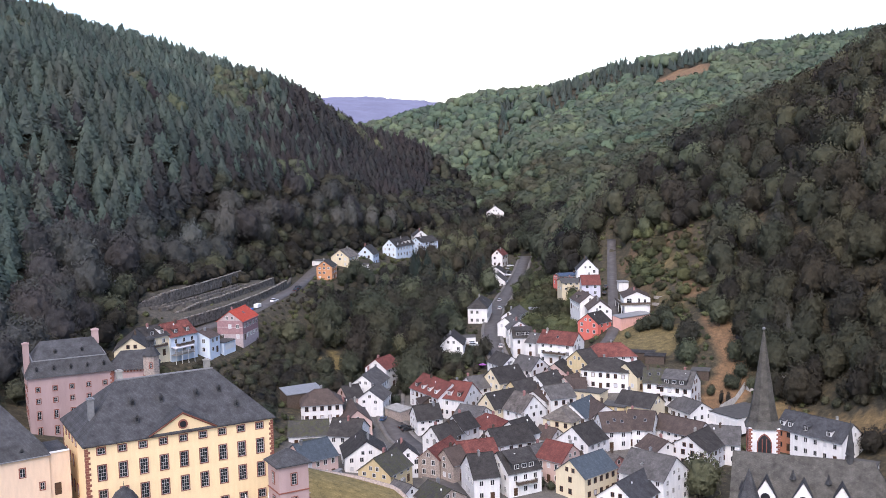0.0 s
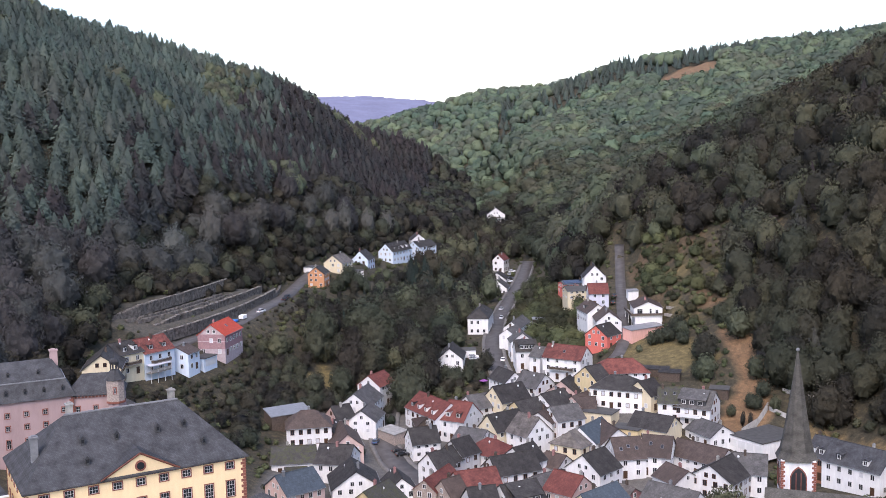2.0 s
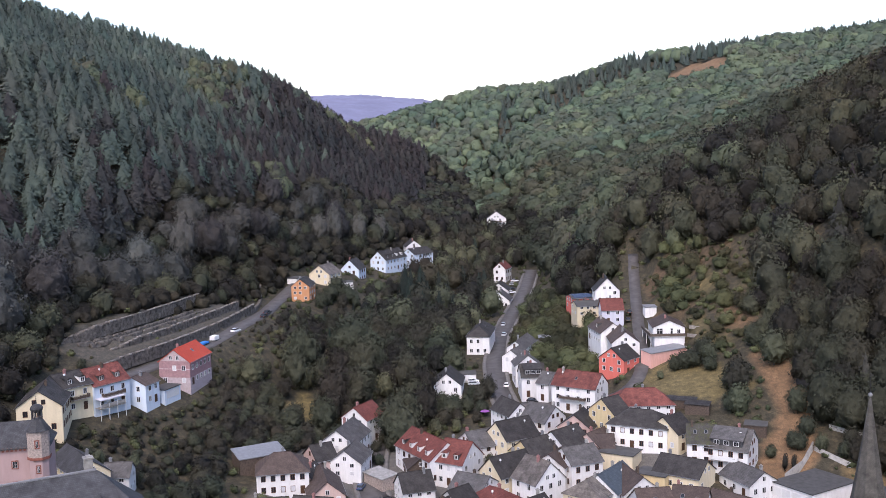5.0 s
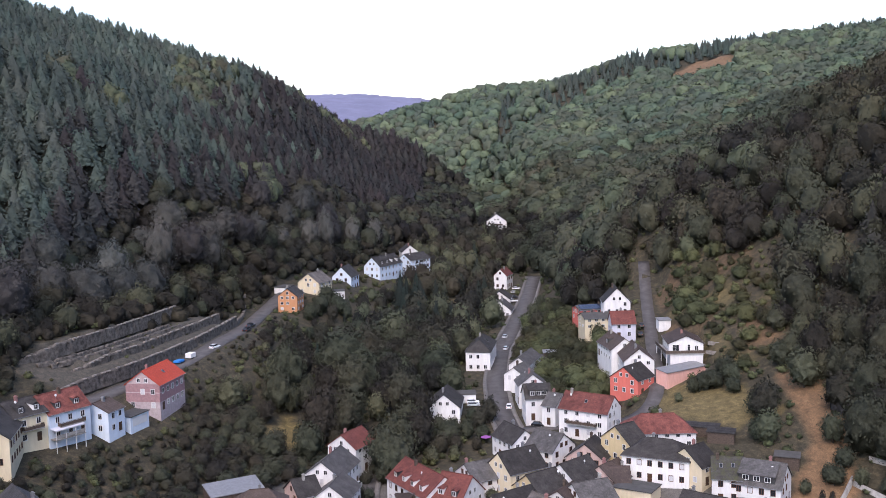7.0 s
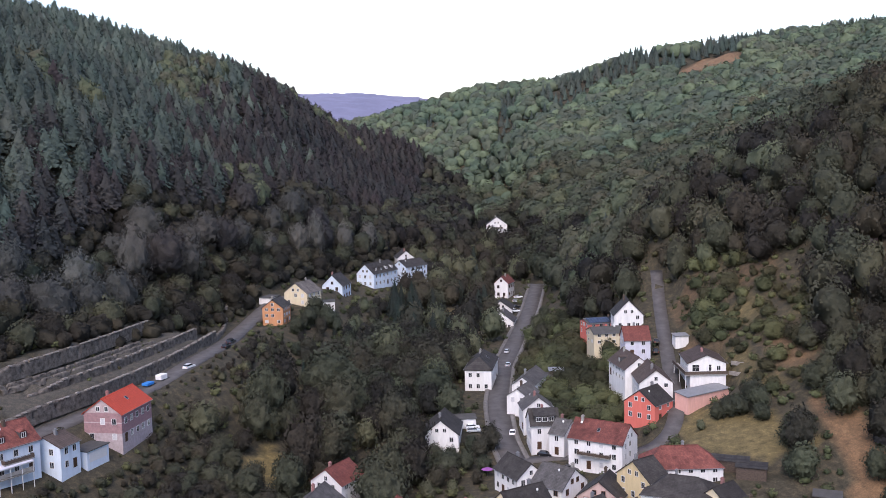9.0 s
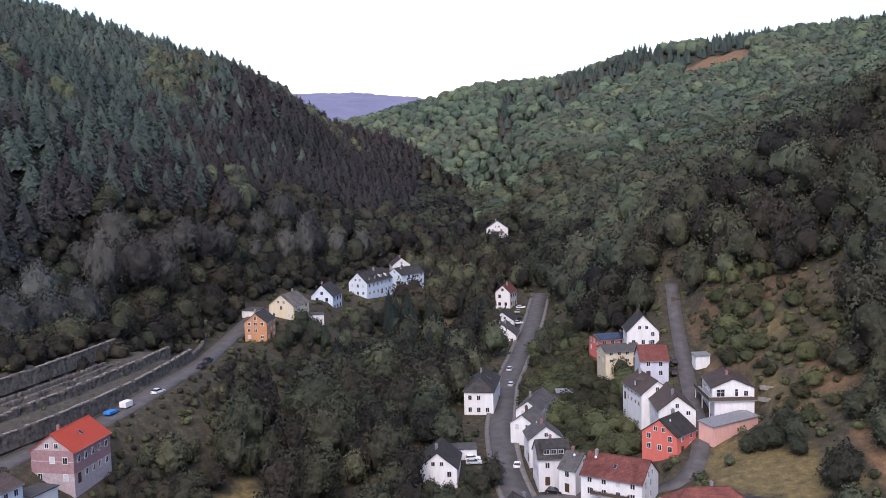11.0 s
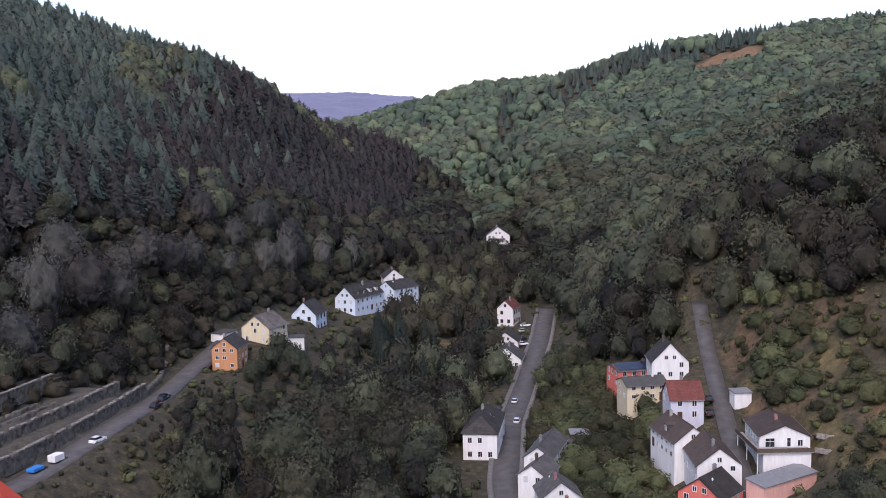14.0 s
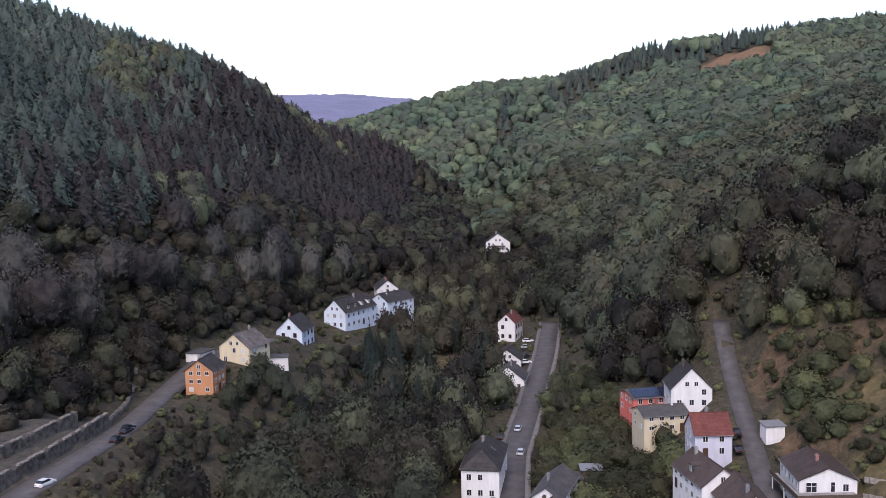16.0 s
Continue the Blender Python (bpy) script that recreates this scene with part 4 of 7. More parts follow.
house(54.4, 423.6, 26.4, 89, 15.0, 9.5, 4.6, 8.3, "white", "brown")
house(56.9, 483.6, 34.8, 88, 10.6, 10.0, 5.2, 10.3, "white", "dark")
house(54.6, 453.2, 31.6, 1, 8.1, 9.0, 5.4, 9.0, "lavender", "redbrown")
house(48.8, 492.4, 30.6, 12, 12.2, 9.5, 5.0, 6.0, "coral", "solar")
house(48.8, 477.2, 30.4, 10, 11.4, 8.6, 4.4, 5.9, "cream", "greyflat")
house(-86.8, 377.0, 29.7, 80, 15.2, 10.0, 7.4, 11.0, "banded", "redbright", skylights=1, chimneys=1, storeys=2)
house(-71.4, 512.0, 33.6, 82, 9.6, 8.0, 6.8, 9.8, "orange", "dark", storeys=3)
house(-64.3, 531.6, 37.7, 68, 11.0, 10.4, 5.4, 9.2, "cream", "oldgrey", storeys=2)
house(-56.6, 578.1, 33.0, 78, 11.6, 9.4, 6.4, 11.0, "bluecast_white", "dark", hip=0.0, balcony="right", storeys=2)
house(-41.8, 619.5, 33.2, 63, 21.9, 9.6, 6.5, 10.9, "bluecast_white", "dark", dormers=4, storeys=2)
house(-30.8, 660.3, 36.3, -79, 12.0, 9.0, 5.6, 9.2, "white", "dark")
house(-27.0, 640.0, 34.6, 50, 15.4, 9.5, 5.2, 8.2, "bluecast_white", "dark", balcony="right")
house(17.2, 590.2, 20.6, 82, 12.0, 9.9, 5.0, 8.6, "white", "dark")
house(16.4, 565.2, 20.4, 80, 11.0, 10.8, 3.8, 8.0, "white", "grey", storeys=1)
house(20.2, 632.0, 24.2, 69, 10.0, 7.0, 7.2, 10.4, "white", "redbrown")
house(23.4, 824.2, 39.6, 88, 11.0, 14.0, 5.6, 10.6, "white", "dark", balcony="left", storeys=2)
house(-109.9, 327.4, 29.9, -77, 17.5, 11.0, 7.0, 11.0, "cream", "dark")
house(-108.9, 339.3, 31.1, 55, 8.7, 11.0, 7.0, 10.0, "cream", "dark", dormers=2, skylights=2, balcony="front")
house(-102.4, 346.9, 30.1, 57, 11.8, 10.0, 7.0, 11.0, "bluecast_white", "red", dormers=2, balcony="front")
house(-94.0, 354.2, 28.7, 72, 6.5, 9.0, 6.0, 8.0, "bluecast_white", "brown")
house(40.9, 323.5, 7.3, -73, 13.3, 10.4, 5.6, 9.5, "white", "brown")
house(24.2, 309.4, 5.8, -43, 6.8, 8.1, 3.6, 6.5, "white", "brown")
house(19.8, 296.0, 5.0, 36, 8.2, 9.3, 3.6, 6.0, "white", "grey")
house(39.0, 282.4, 4.6, -50, 7.4, 9.3, 4.6, 7.5, "brick", "oldgrey")
house(-43.4, 335.8, 7.7, 69, 7.2, 8.1, 4.6, 7.5, "pink", "dark")
house(36.0, 355.1, 10.5, 49, 8.7, 9.3, 4.1, 7.5, "pink", "brown")
house(72.5, 330.2, 8.5, -64, 11.6, 9.3, 3.6, 6.5, "white", "grey")
house(-14.6, 350.9, 6.5, -79, 9.6, 7.0, 4.1, 7.0, "wood", "brown")
house(-8.7, 263.7, 3.5, -52, 10.1, 10.4, 3.6, 6.5, "stone", "moss")
house(55.1, 294.1, 5.9, -63, 9.1, 9.3, 4.1, 7.0, "white", "brown")
house(-91.4, 301.1, 22.4, -51, 18.0, 8.0, 5.0, 8.0, "cream", "slate")
house(-83.5, 304.6, 19.7, 6, 6.1, 7.0, 4.5, 7.0, "white", "grey")


# ---- the yellow palace on its terrace ----
def quoins(parent, corner, dx, dy, z0, z1, mat):
    """Alternating corner stones up one corner."""
    z, k = z0, 0
    while z < z1 - 0.2:
        bm = bmesh.new()
        a, c = (0.95, 0.6) if k % 2 else (0.6, 0.95)
        x, y = corner
        box(bm, min(x + 0.04 * dx, x - a * dx), min(y + 0.04 * dy, y - c * dy), z + 0.02, max(x + 0.04 * dx, x - a * dx), max(y + 0.04 * dy, y - c * dy), z + 0.53)
        part("quoin", bm, M[mat], parent)
        z, k = z + 0.55, k + 1


def framed_window(parent, m, w, h, tall=True):
    """A cross-barred sash window in a broad sandstone surround."""
    bm = bmesh.new()
    e = 0.2
    cut_x, cut_z = [-w / 2 - e, -w / 2, w / 2, w / 2 + e], [-e, 0, h, h + e]
    grid = [[[bm.verts.new((cx, cy, cz)) for cy in (-0.12, 0.03)] for cz in cut_z] for cx in cut_x]
    for p in range(3):
        for q in range(3):
            if (p, q) == (1, 1):
                continue
            bm.faces.new([grid[p][q][0], grid[p + 1][q][0], grid[p + 1][q + 1][0], grid[p][q + 1][0]])
    for ring in (((1, 1), (2, 1)), ((2, 1), (2, 2)), ((2, 2), (1, 2)), ((1, 2), (1, 1)), ((0, 0), (3, 0)), ((3, 0), (3, 3)), ((3, 3), (0, 3)), ((0, 3), (0, 0))):
        (a0, a1), (b0, b1) = ring
        bm.faces.new([grid[a0][a1][0], grid[b0][b1][0], grid[b0][b1][1], grid[a0][a1][1]])
    ob = part("window", bm, M["sandstone"], parent, m=m)
    window(ob, pose(0, -0.01, 0.05), w - 0.1, h - 0.1, "pale", "sash")
    return ob


def dormer_small(parent, m, roof):
    """A small slate-clad dormer with a pointed roof."""
    bm = bmesh.new()
    prism(bm, [(-0.55, -0.1), (0.55, -0.1), (0.55, 1.6), (-0.55, 1.6)], -0.4, 1.1)
    d = part("dormer", bm, M[roof], parent, m=m)
    bm = bmesh.new()
    va = [bm.verts.new(p) for p in ((-0.75, -0.3, 1.05), (0.75, -0.3, 1.05), (0.75, 2.2, 1.05), (-0.75, 2.2, 1.05), (0, -0.3, 2.0), (0, 2.6, 2.0))]
    for f in ((0, 4, 5, 3), (4, 1, 2, 5), (0, 1, 4), (3, 5, 2), (0, 3, 2, 1)):
        bm.faces.new([va[q] for q in f])
    part("dormer_roof", bm, M[roof], d)
    bm = bmesh.new()
    box(bm, -0.35, -0.14, 0.05, 0.35, -0.1, 0.95)
    part("pane", bm, M["glass"], d)


def big_chimney(parent, x, y, z0, z1, mat="concrete", s=0.6):
    bm = bmesh.new()
    box(bm, x - s, y - s, z0, x + s, y + s, z1)
    box(bm, x - s - 0.15, y - s - 0.15, z1, x + s + 0.15, y + s + 0.15, z1 + 0.25)
    box(bm, x - s * 0.6, y - s * 0.6, z1 + 0.25, x + s * 0.6, y + s * 0.6, z1 + 0.5)
    part("chimney", bm, M[mat], parent)


PX, PY, PZ, PT, PL, PW, PE, PR = -65.6, 214.1, 25.0, 31.2, 38.9, 24.6, 18.0, 27.2
palace = thing("palace", pose(PX, PY, PZ, 0, 0, PT), "yellow baroque palace with red sandstone trim and slate hipped roof", "palace")
FOOT.append((PX, PY, PT, PL, PW))
part("wall", prism(bmesh.new(), [(-PL / 2, -PW / 2), (PL / 2, -PW / 2), (PL / 2, PW / 2), (-PL / 2, PW / 2)], -4, PE), M["palace"], palace)
proof = part("roof", roof_slabs(PL, PW, PE, PR, PL / 2 - 10.5, 0.5, 0.3), M["slate"], palace)
part("ridge_cap", tube(bmesh.new(), (-10.5, 0, PR + 0.08), (10.5, 0, PR + 0.08), 0.2, 0.2, 6), M["metal"], proof)
bm = bmesh.new()
box(bm, -PL / 2 - 0.25, -PW / 2 - 0.25, PE - 0.75, PL / 2 + 0.25, PW / 2 + 0.25, PE - 0.45)
part("cornice", bm, M["sandstone"], palace)
for sx in (-1, 1):
    for sy in (-1, 1):
        quoins(palace, (sx * PL / 2, sy * PW / 2), sx, sy, 0, PE - 0.8, "sandstone")
for k in range(9):
    u = (k + 0.5) / 9 * (PL - 2) - (PL - 2) / 2
    framed_window(palace, pose(u, -PW / 2, 15.6), 1.5, 1.25)
    framed_window(palace, pose(u, -PW / 2, 10.3), 1.5, 3.0)
    framed_window(palace, pose(u, -PW / 2, 5.2), 1.5, 3.0)
    framed_window(palace, pose(u, -PW / 2, 0.6), 1.5, 1.6)
for k in range(4):
    for z, h in ((15.4, 1.3), (10.4, 2.2), (5.0, 2.2)):
        if k == 3 and z == 10.4:
            continue
        framed_window(palace, pose(0, 0, 0, 0, 0, -90) @ pose(-8.2 + k * 3.6, -PL / 2, z), 0.9, h)
# pediment with a round window over the middle of the front
bm = bmesh.new()
va = [bm.verts.new(p) for p in ((-6.6, -PW / 2 - 0.2, PE - 0.3), (6.6, -PW / 2 - 0.2, PE - 0.3), (0, -PW / 2 - 0.2, PE + 3.4), (-6.6, -PW / 2 + 4, PE - 0.3), (6.6, -PW / 2 + 4, PE - 0.3), (0, -PW / 2 + 6, PE + 3.4))]
for f in ((0, 1, 2), (3, 5, 4), (0, 3, 4, 1)):
    bm.faces.new([va[q] for q in f])
ped = part("pediment", bm, M["palace"], palace)
for s in (-1, 1):
    bm = bmesh.new()
    tube(bm, (s * 7.0, -PW / 2 - 0.35, PE - 0.3), (0, -PW / 2 - 0.35, PE + 3.6), 0.28, 0.28, 4)
    part("pediment_moulding", bm, M["sandstone"], ped)
    bm = bmesh.new()
    va = [bm.verts.new(p) for p in ((s * 7.2, -PW / 2 - 0.6, PE - 0.25), (0, -PW / 2 - 0.6, PE + 3.75), (0, -2.0, PE + 3.75), (s * 7.2, -PW / 2 + 4, PE - 0.25), (s * 7.2, -PW / 2 - 0.6, PE - 0.1), (0, -PW / 2 - 0.6, PE + 3.95), (0, -2.0, PE + 3.95), (s * 7.2, -PW / 2 + 4, PE - 0.1))]
    for f in ((0, 1, 2, 3), (4, 7, 6, 5), (0, 4, 5, 1), (3, 2, 6, 7), (0, 3, 7, 4)):
        bm.faces.new([va[q] for q in f])
    part("pediment_roof", bm, M["slate"], ped)
bm = bmesh.new()
bmesh.ops.create_cone(bm, cap_ends=True, segments=20, radius1=1.0, radius2=1.0, depth=0.3, matrix=Matrix.Translation((0, -PW / 2 - 0.25, PE + 1.2)) @ Euler((radians(90), 0, 0)).to_matrix().to_4x4())
ring = part("round_window", bm, M["sandstone"], ped)
bm = bmesh.new()
bmesh.ops.create_cone(bm, cap_ends=True, segments=20, radius1=0.68, radius2=0.68, depth=0.1, matrix=Matrix.Translation((0, -PW / 2 - 0.42, PE + 1.2)) @ Euler((radians(90), 0, 0)).to_matrix().to_4x4())
part("pane", bm, M["glass"], ring)
sl = (PR - PE) / (PW / 2)
for u, v in ((-8.5, -9.2), (-8.5, -5.6), (-2.5, -5.6), (5, -5.4), (10, -5.2), (12.5, -9.0)):
    if abs(u) < 10.5 + (PL / 2 - 10.5) * min(1, -v / (PW / 2)):
        dormer_small(palace, pose(u, v - 0.5, PR + v * sl + 0.1) @ Matrix.Diagonal((0.62, 0.62, 0.72, 1)), "slate")
big_chimney(palace, -9.3, 1.2, PR - 1.5, PR + 1.6)
big_chimney(palace, 9.6, 1.2, PR - 1.5, PR + 1.6)
big_chimney(palace, -16.5, -4.5, PR - 6.5, PR - 2.2, "metal")

# the small pink pavilion and the balustrade in front of the palace
pav = thing("pavilion", pose(-38.0, 204.5, 24.0, 0, 0, 31.2), "pink rendered corner pavilion with a slate roof", "pavilion")
FOOT.append((-38.0, 204.5, 31.2, 8, 8))
part("wall", prism(bmesh.new(), [(-3.2, -3.2), (3.2, -3.2), (3.2, 3.2), (-3.2, 3.2)], -8, 12.2), M["castle"], pav)
part("roof", roof_slabs(6.6, 6.4, 12.2, 14.4, 2.9, 0.6, 0.25), M["slate"], pav)
for z in (2.6, 7.6):
    for rz in (0, 90, -90):
        framed_window(pav, pose(0, 0, 0, 0, 0, rz) @ pose(0, -3.2, z), 1.1, 2.3)
bm = bmesh.new()
for z in (0.2, 6.0, 11.7):
    box(bm, -3.35, -3.35, z, 3.35, 3.35, z + 0.25)
part("string_course", bm, M["sandstone"], pav)
balu = thing("balustrade", pose(PX, PY, PZ, 0, 0, PT), "weathered sandstone terrace balustrade below the palace", "balustrade")
part("terrace_wall", box(bmesh.new(), -PL / 2 + 8, -PW / 2 - 5.2, -9, PL / 2 + 6, -PW / 2 - 4.5, 0.1), M["sandstone"], balu)
part("rail", box(bmesh.new(), -PL / 2 + 8, -PW / 2 - 5.2, 1.0, PL / 2 + 6, -PW / 2 - 4.6, 1.2), M["stone"], balu)
for k in range(44):
    bm = bmesh.new()
    u = -PL / 2 + 8.4 + k * 0.83
    tube(bm, (u, -PW / 2 - 4.9, 0.1), (u, -PW / 2 - 4.9, 0.5), 0.08, 0.17, 6)
    tube(bm, (u, -PW / 2 - 4.9, 0.5), (u, -PW / 2 - 4.9, 1.0), 0.17, 0.08, 6)
    part("baluster", bm, M["stone"], balu)
for k in range(4):
    u = PL / 2 - 13 + k * 5.2
    par = thing("parasol", pose(PX, PY, PZ, 0, 0, PT) @ pose(u, -PW / 2 - 3.2, 0), "closed white parasol standing on the palace terrace", "parasol", "parasols on the terrace")
    part("pole", tube(bmesh.new(), (0, 0, -0.1), (0, 0, 2.7), 0.04, 0.04, 6), M["frame"], par)
    bm = bmesh.new()
    tube(bm, (0, 0, 0.9), (0, 0, 1.6), 0.42, 0.3, 8)
    tube(bm, (0, 0, 1.6), (0, 0, 2.9), 0.3, 0.03, 8)
    part("canopy", bm, M["frame"], par)

# ---- the pink castle behind ----
CT = 27.0
castle = thing("castle", pose(-106.0, 262.5, 27.0, 0, 0, CT), "pink rendered castle wing with a slate mansard roof", "castle")
FOOT.append((-106.0, 262.5, CT, 24, 17))
part("wall", prism(bmesh.new(), [(-10.5, -7), (10.5, -7), (10.5, 7), (-10.5, 7)], -5, 16.3), M["castle"], castle)
bm = bmesh.new()
tiers = [(11.1, 7.6, 16.2), (9.0, 5.6, 20.3), (6.6, 0.15, 24.4)]
rings = [[bm.verts.new((sx * a, sy * c, z)) for sx, sy in ((-1, -1), (1, -1), (1, 1), (-1, 1))] for a, c, z in tiers]
for lo, hi in zip(rings, rings[1:]):
    for i in range(4):
        j = (i + 1) % 4
        bm.faces.new((lo[i], lo[j], hi[j], hi[i]))
bm.faces.new(rings[0][::-1]), bm.faces.new(rings[-1])
part("roof", bm, M["slate"], castle)
part("roof_moulding", box(bmesh.new(), -9.15, -5.75, 20.2, 9.15, 5.75, 20.42), M["metal"], castle)
for k in range(5):
    u = -8.2 + k * 4.1
    for z, h in ((12.6, 1.1), (9.6, 1.1), (5.4, 2.0), (1.2, 2.0)):
        framed_window(castle, pose(u, -7, z), 0.9, h)
    dormer_small(castle, pose(u, -6.9, 17.8) @ Matrix.Diagonal((0.6, 0.6, 0.7, 1)), "slate")
    if k % 2:
        dormer_small(castle, pose(u * 0.8, -4.0, 21.6) @ Matrix.Diagonal((0.6, 0.6, 0.6, 1)), "slate")
for k in range(3):
    for z, h in ((12.6, 1.1), (9.6, 1.1), (5.4, 2.0)):
        framed_window(castle, pose(0, 0, 0, 0, 0, -90) @ pose(-4 + 4 * k, -10.5, z), 0.9, h)
big_chimney(castle, -10.2, -1.0, 14, 24.2, "castle", 0.75)
big_chimney(castle, 7.2, 0.5, 22.5, 26.0, "castle", 0.85)
quoins(castle, (10.5, -7), 1, -1, 0, 16, "sandstone")

wing = thing("castle_wing", pose(-90.0, 267.0, 29.8, 0, 0, 14), "lower pink castle wing with a slate roof and corbelled eaves", "castle")
FOOT.append((-90.0, 267.0, 14, 14, 11))
part("wall", prism(bmesh.new(), [(-6.2, -4.5), (6.2, -4.5), (6.2, 4.5), (-6.2, 4.5)], -12, 13.6), M["castle"], wing)
part("roof", roof_slabs(12.4, 9.0, 13.6, 17.4, 3.0, 0.5, 0.25), M["slate"], wing)
for k in range(16):
    part("corbel", box(bmesh.new(), -6.2 + k * 0.8, -4.95, 12.6, -5.8 + k * 0.8, -4.45, 13.3), M["sandstone"], wing)
for k in range(3):
    for z in (9.2, 5.0, 0.8):
        framed_window(wing, pose(-4 + 4 * k, -4.5, z), 0.9, 1.3)
turret = thing("turret", pose(-83.7, 262.0, 32.3, 0, 0, 14), "narrow pink stair turret with an open slate lantern", "turret")
FOOT.append((-83.0, 263.4, 14, 4, 4))
eight = [(1.9 * math.cos(radians(22.5 + 45 * k)), 1.9 * math.sin(radians(22.5 + 45 * k))) for k in range(8)]
part("shaft", prism(bmesh.new(), eight, -17, 14.6), M["castle"], turret)
bm = bmesh.new()
bmesh.ops.create_cone(bm, cap_ends=True, segments=8, radius1=2.5, radius2=1.0, depth=2.2, matrix=Matrix.Translation((0, 0, 15.6)))
part("lower_roof", bm, M["slate"], turret)
for k in range(8):
    a = radians(22.5 + 45 * k)
    part("lantern_post", tube(bmesh.new(), (0.95 * math.cos(a), 0.95 * math.sin(a), 16.5), (0.95 * math.cos(a), 0.95 * math.sin(a), 18.4), 0.13, 0.13, 5), M["slate"], turret)
bm = bmesh.new()
bmesh.ops.create_uvsphere(bm, u_segments=10, v_segments=6, radius=1.25, matrix=Matrix.Translation((0, 0, 18.7)) @ Matrix.Diagonal((1, 1, 0.7, 1)))
tube(bm, (0, 0, 19.4), (0, 0, 21.2), 0.14, 0.02, 6)
part("dome", bm, M["slate"], turret)
wider = [(1.12 * x, 1.12 * y) for x, y in eight]
part("upper_storey", prism(bmesh.new(), wider, 9.4, 14.55), M["stone"], turret, "weathered pink-grey stone storey")
part("corbel_band", prism(bmesh.new(), [(1.2 * x, 1.2 * y) for x, y in eight], 8.9, 9.4), M["sandstone"], turret, "red sandstone band")
for z, out in ((3.0, 1.76), (6.4, 1.76), (11.4, 1.97)):
    framed_window(turret, pose(0, -out, z), 0.5, 1.3)

low = thing("side_range", pose(-88.5, 199.0, 23.0, 0, 0, 36), "peach rendered flat-topped range joined to the palace", "house")
FOOT.append((-85, 201.0, 36, 8, 10))
part("wall", box(bmesh.new(), 1.95, -4, -8, 6.0, 5, 17.3), M["peach"], low)
part("coping", box(bmesh.new(), 1.95, -4.2, 17.3, 6.0, -3.6, 17.55), M["frame"], low)
part("roof", box(bmesh.new(), 1.95, -3.6, 17.3, 6.0, 5, 17.45), M["slate"], low)
door(low, pose(3.4, -4, 8.6), 1.1, 2.4)
gate = thing("corner_range", pose(-84.4, 196.7, 23.0, 0, 0, 36), "peach rendered corner range with a steep slate mansard roof", "house")
FOOT.append((-96, 200, 36, 16, 24))
part("wall", box(bmesh.new(), -14, 0, -8, 0, 22, 17.3), M["peach"], gate)
bm = bmesh.new()
tiers = [(-14.4, -0.4, 0.3, 22.4, 17.2), (-12.8, 1.2, -1.3, 20.8, 20.0), (-7.4, 8.0, -6.6, 15.0, 26.5)]
rings = [[bm.verts.new(p) for p in ((x0, y0, z), (x1, y0, z), (x1, y1, z), (x0, y1, z))] for x0, y0, x1, y1, z in tiers]
for lo, hi in zip(rings, rings[1:]):
    for i in range(4):
        j = (i + 1) % 4
        bm.faces.new((lo[i], lo[j], hi[j], hi[i]))
bm.faces.new(rings[0][::-1]), bm.faces.new(rings[-1])
part("roof", bm, M["slate"], gate)
part("gutter", tube(bmesh.new(), (-14.4, -0.45, 17.2), (0.3, -0.45, 17.2), 0.12, 0.12, 6), M["metal"], gate)
framed_window(gate, pose(-5.2, 0, 13.6), 0.95, 1.7)
framed_window(gate, pose(-1.6, 0, 10.4), 0.8, 1.4)
framed_window(gate, pose(-10.5, 0, 13.2), 0.95, 1.7)
dormer_small(gate, pose(-5.0, 0.4, 18.0) @ Matrix.Diagonal((0.7, 0.7, 0.7, 1)), "slate")
tur2 = thing("round_turret", pose(-67.5, 190.5, 22.0), "small round garden turret with a pointed slate cap", "turret")
FOOT.append((-67.5, 190.5, 0, 5, 5))
part("shaft", tube(bmesh.new(), (0, 0, -6), (0, 0, 11.0), 2.2, 2.2, 14), M["palace"], tur2)
bm = bmesh.new()
tube(bm, (0, 0, 10.9), (0, 0, 12.4), 2.7, 1.7, 12)
tube(bm, (0, 0, 12.4), (0, 0, 13.6), 1.7, 0.12, 12)
tube(bm, (0, 0, 13.6), (0, 0, 14.6), 0.08, 0.03, 6)
part("cap", bm, M["slate"], tur2)

# garden wall along the grassy bank below the palace
bank = dense([(-41, 243.5), (-32, 242.6), (-24, 241.6), (-15, 239.5), (-10, 237)], 2.0)
v, f = strip(bank, ground_height(*bank.T) + 0.9, -0.3, 0.3, 0, 3.0)
tagged(new("garden_wall", quick_mesh("garden_wall", v, f, M["stone"])), "low rubble garden wall along the grassy bank", "wall")

# ---- the church ----
CX, CY, CZ = 76.4, 262.0, 2.0
ctower = thing("church_tower", pose(CX, CY, CZ, 0, 0, -11), "white church tower with red corner stones and a tall slate spire", "church tower")
FOOT.append((CX, CY, -11, 9, 9))
part("wall", prism(bmesh.new(), [(-3.9, -3.9), (3.9, -3.9), (3.9, 3.9), (-3.9, 3.9)], -3, 23.4), M["white"], ctower)
for sx in (-1, 1):
    for sy in (-1, 1):
        quoins(ctower, (sx * 3.9, sy * 3.9), sx, sy, 10, 23.2, "sandstone")
bm = bmesh.new()
spire_rings = [(4.6, 23.2, 4), (3.85, 25.0, 8), (3.25, 27.6, 8), (2.4, 32.6, 8), (1.38, 39.6, 8), (0.14, 48.6, 8)]
loops = []
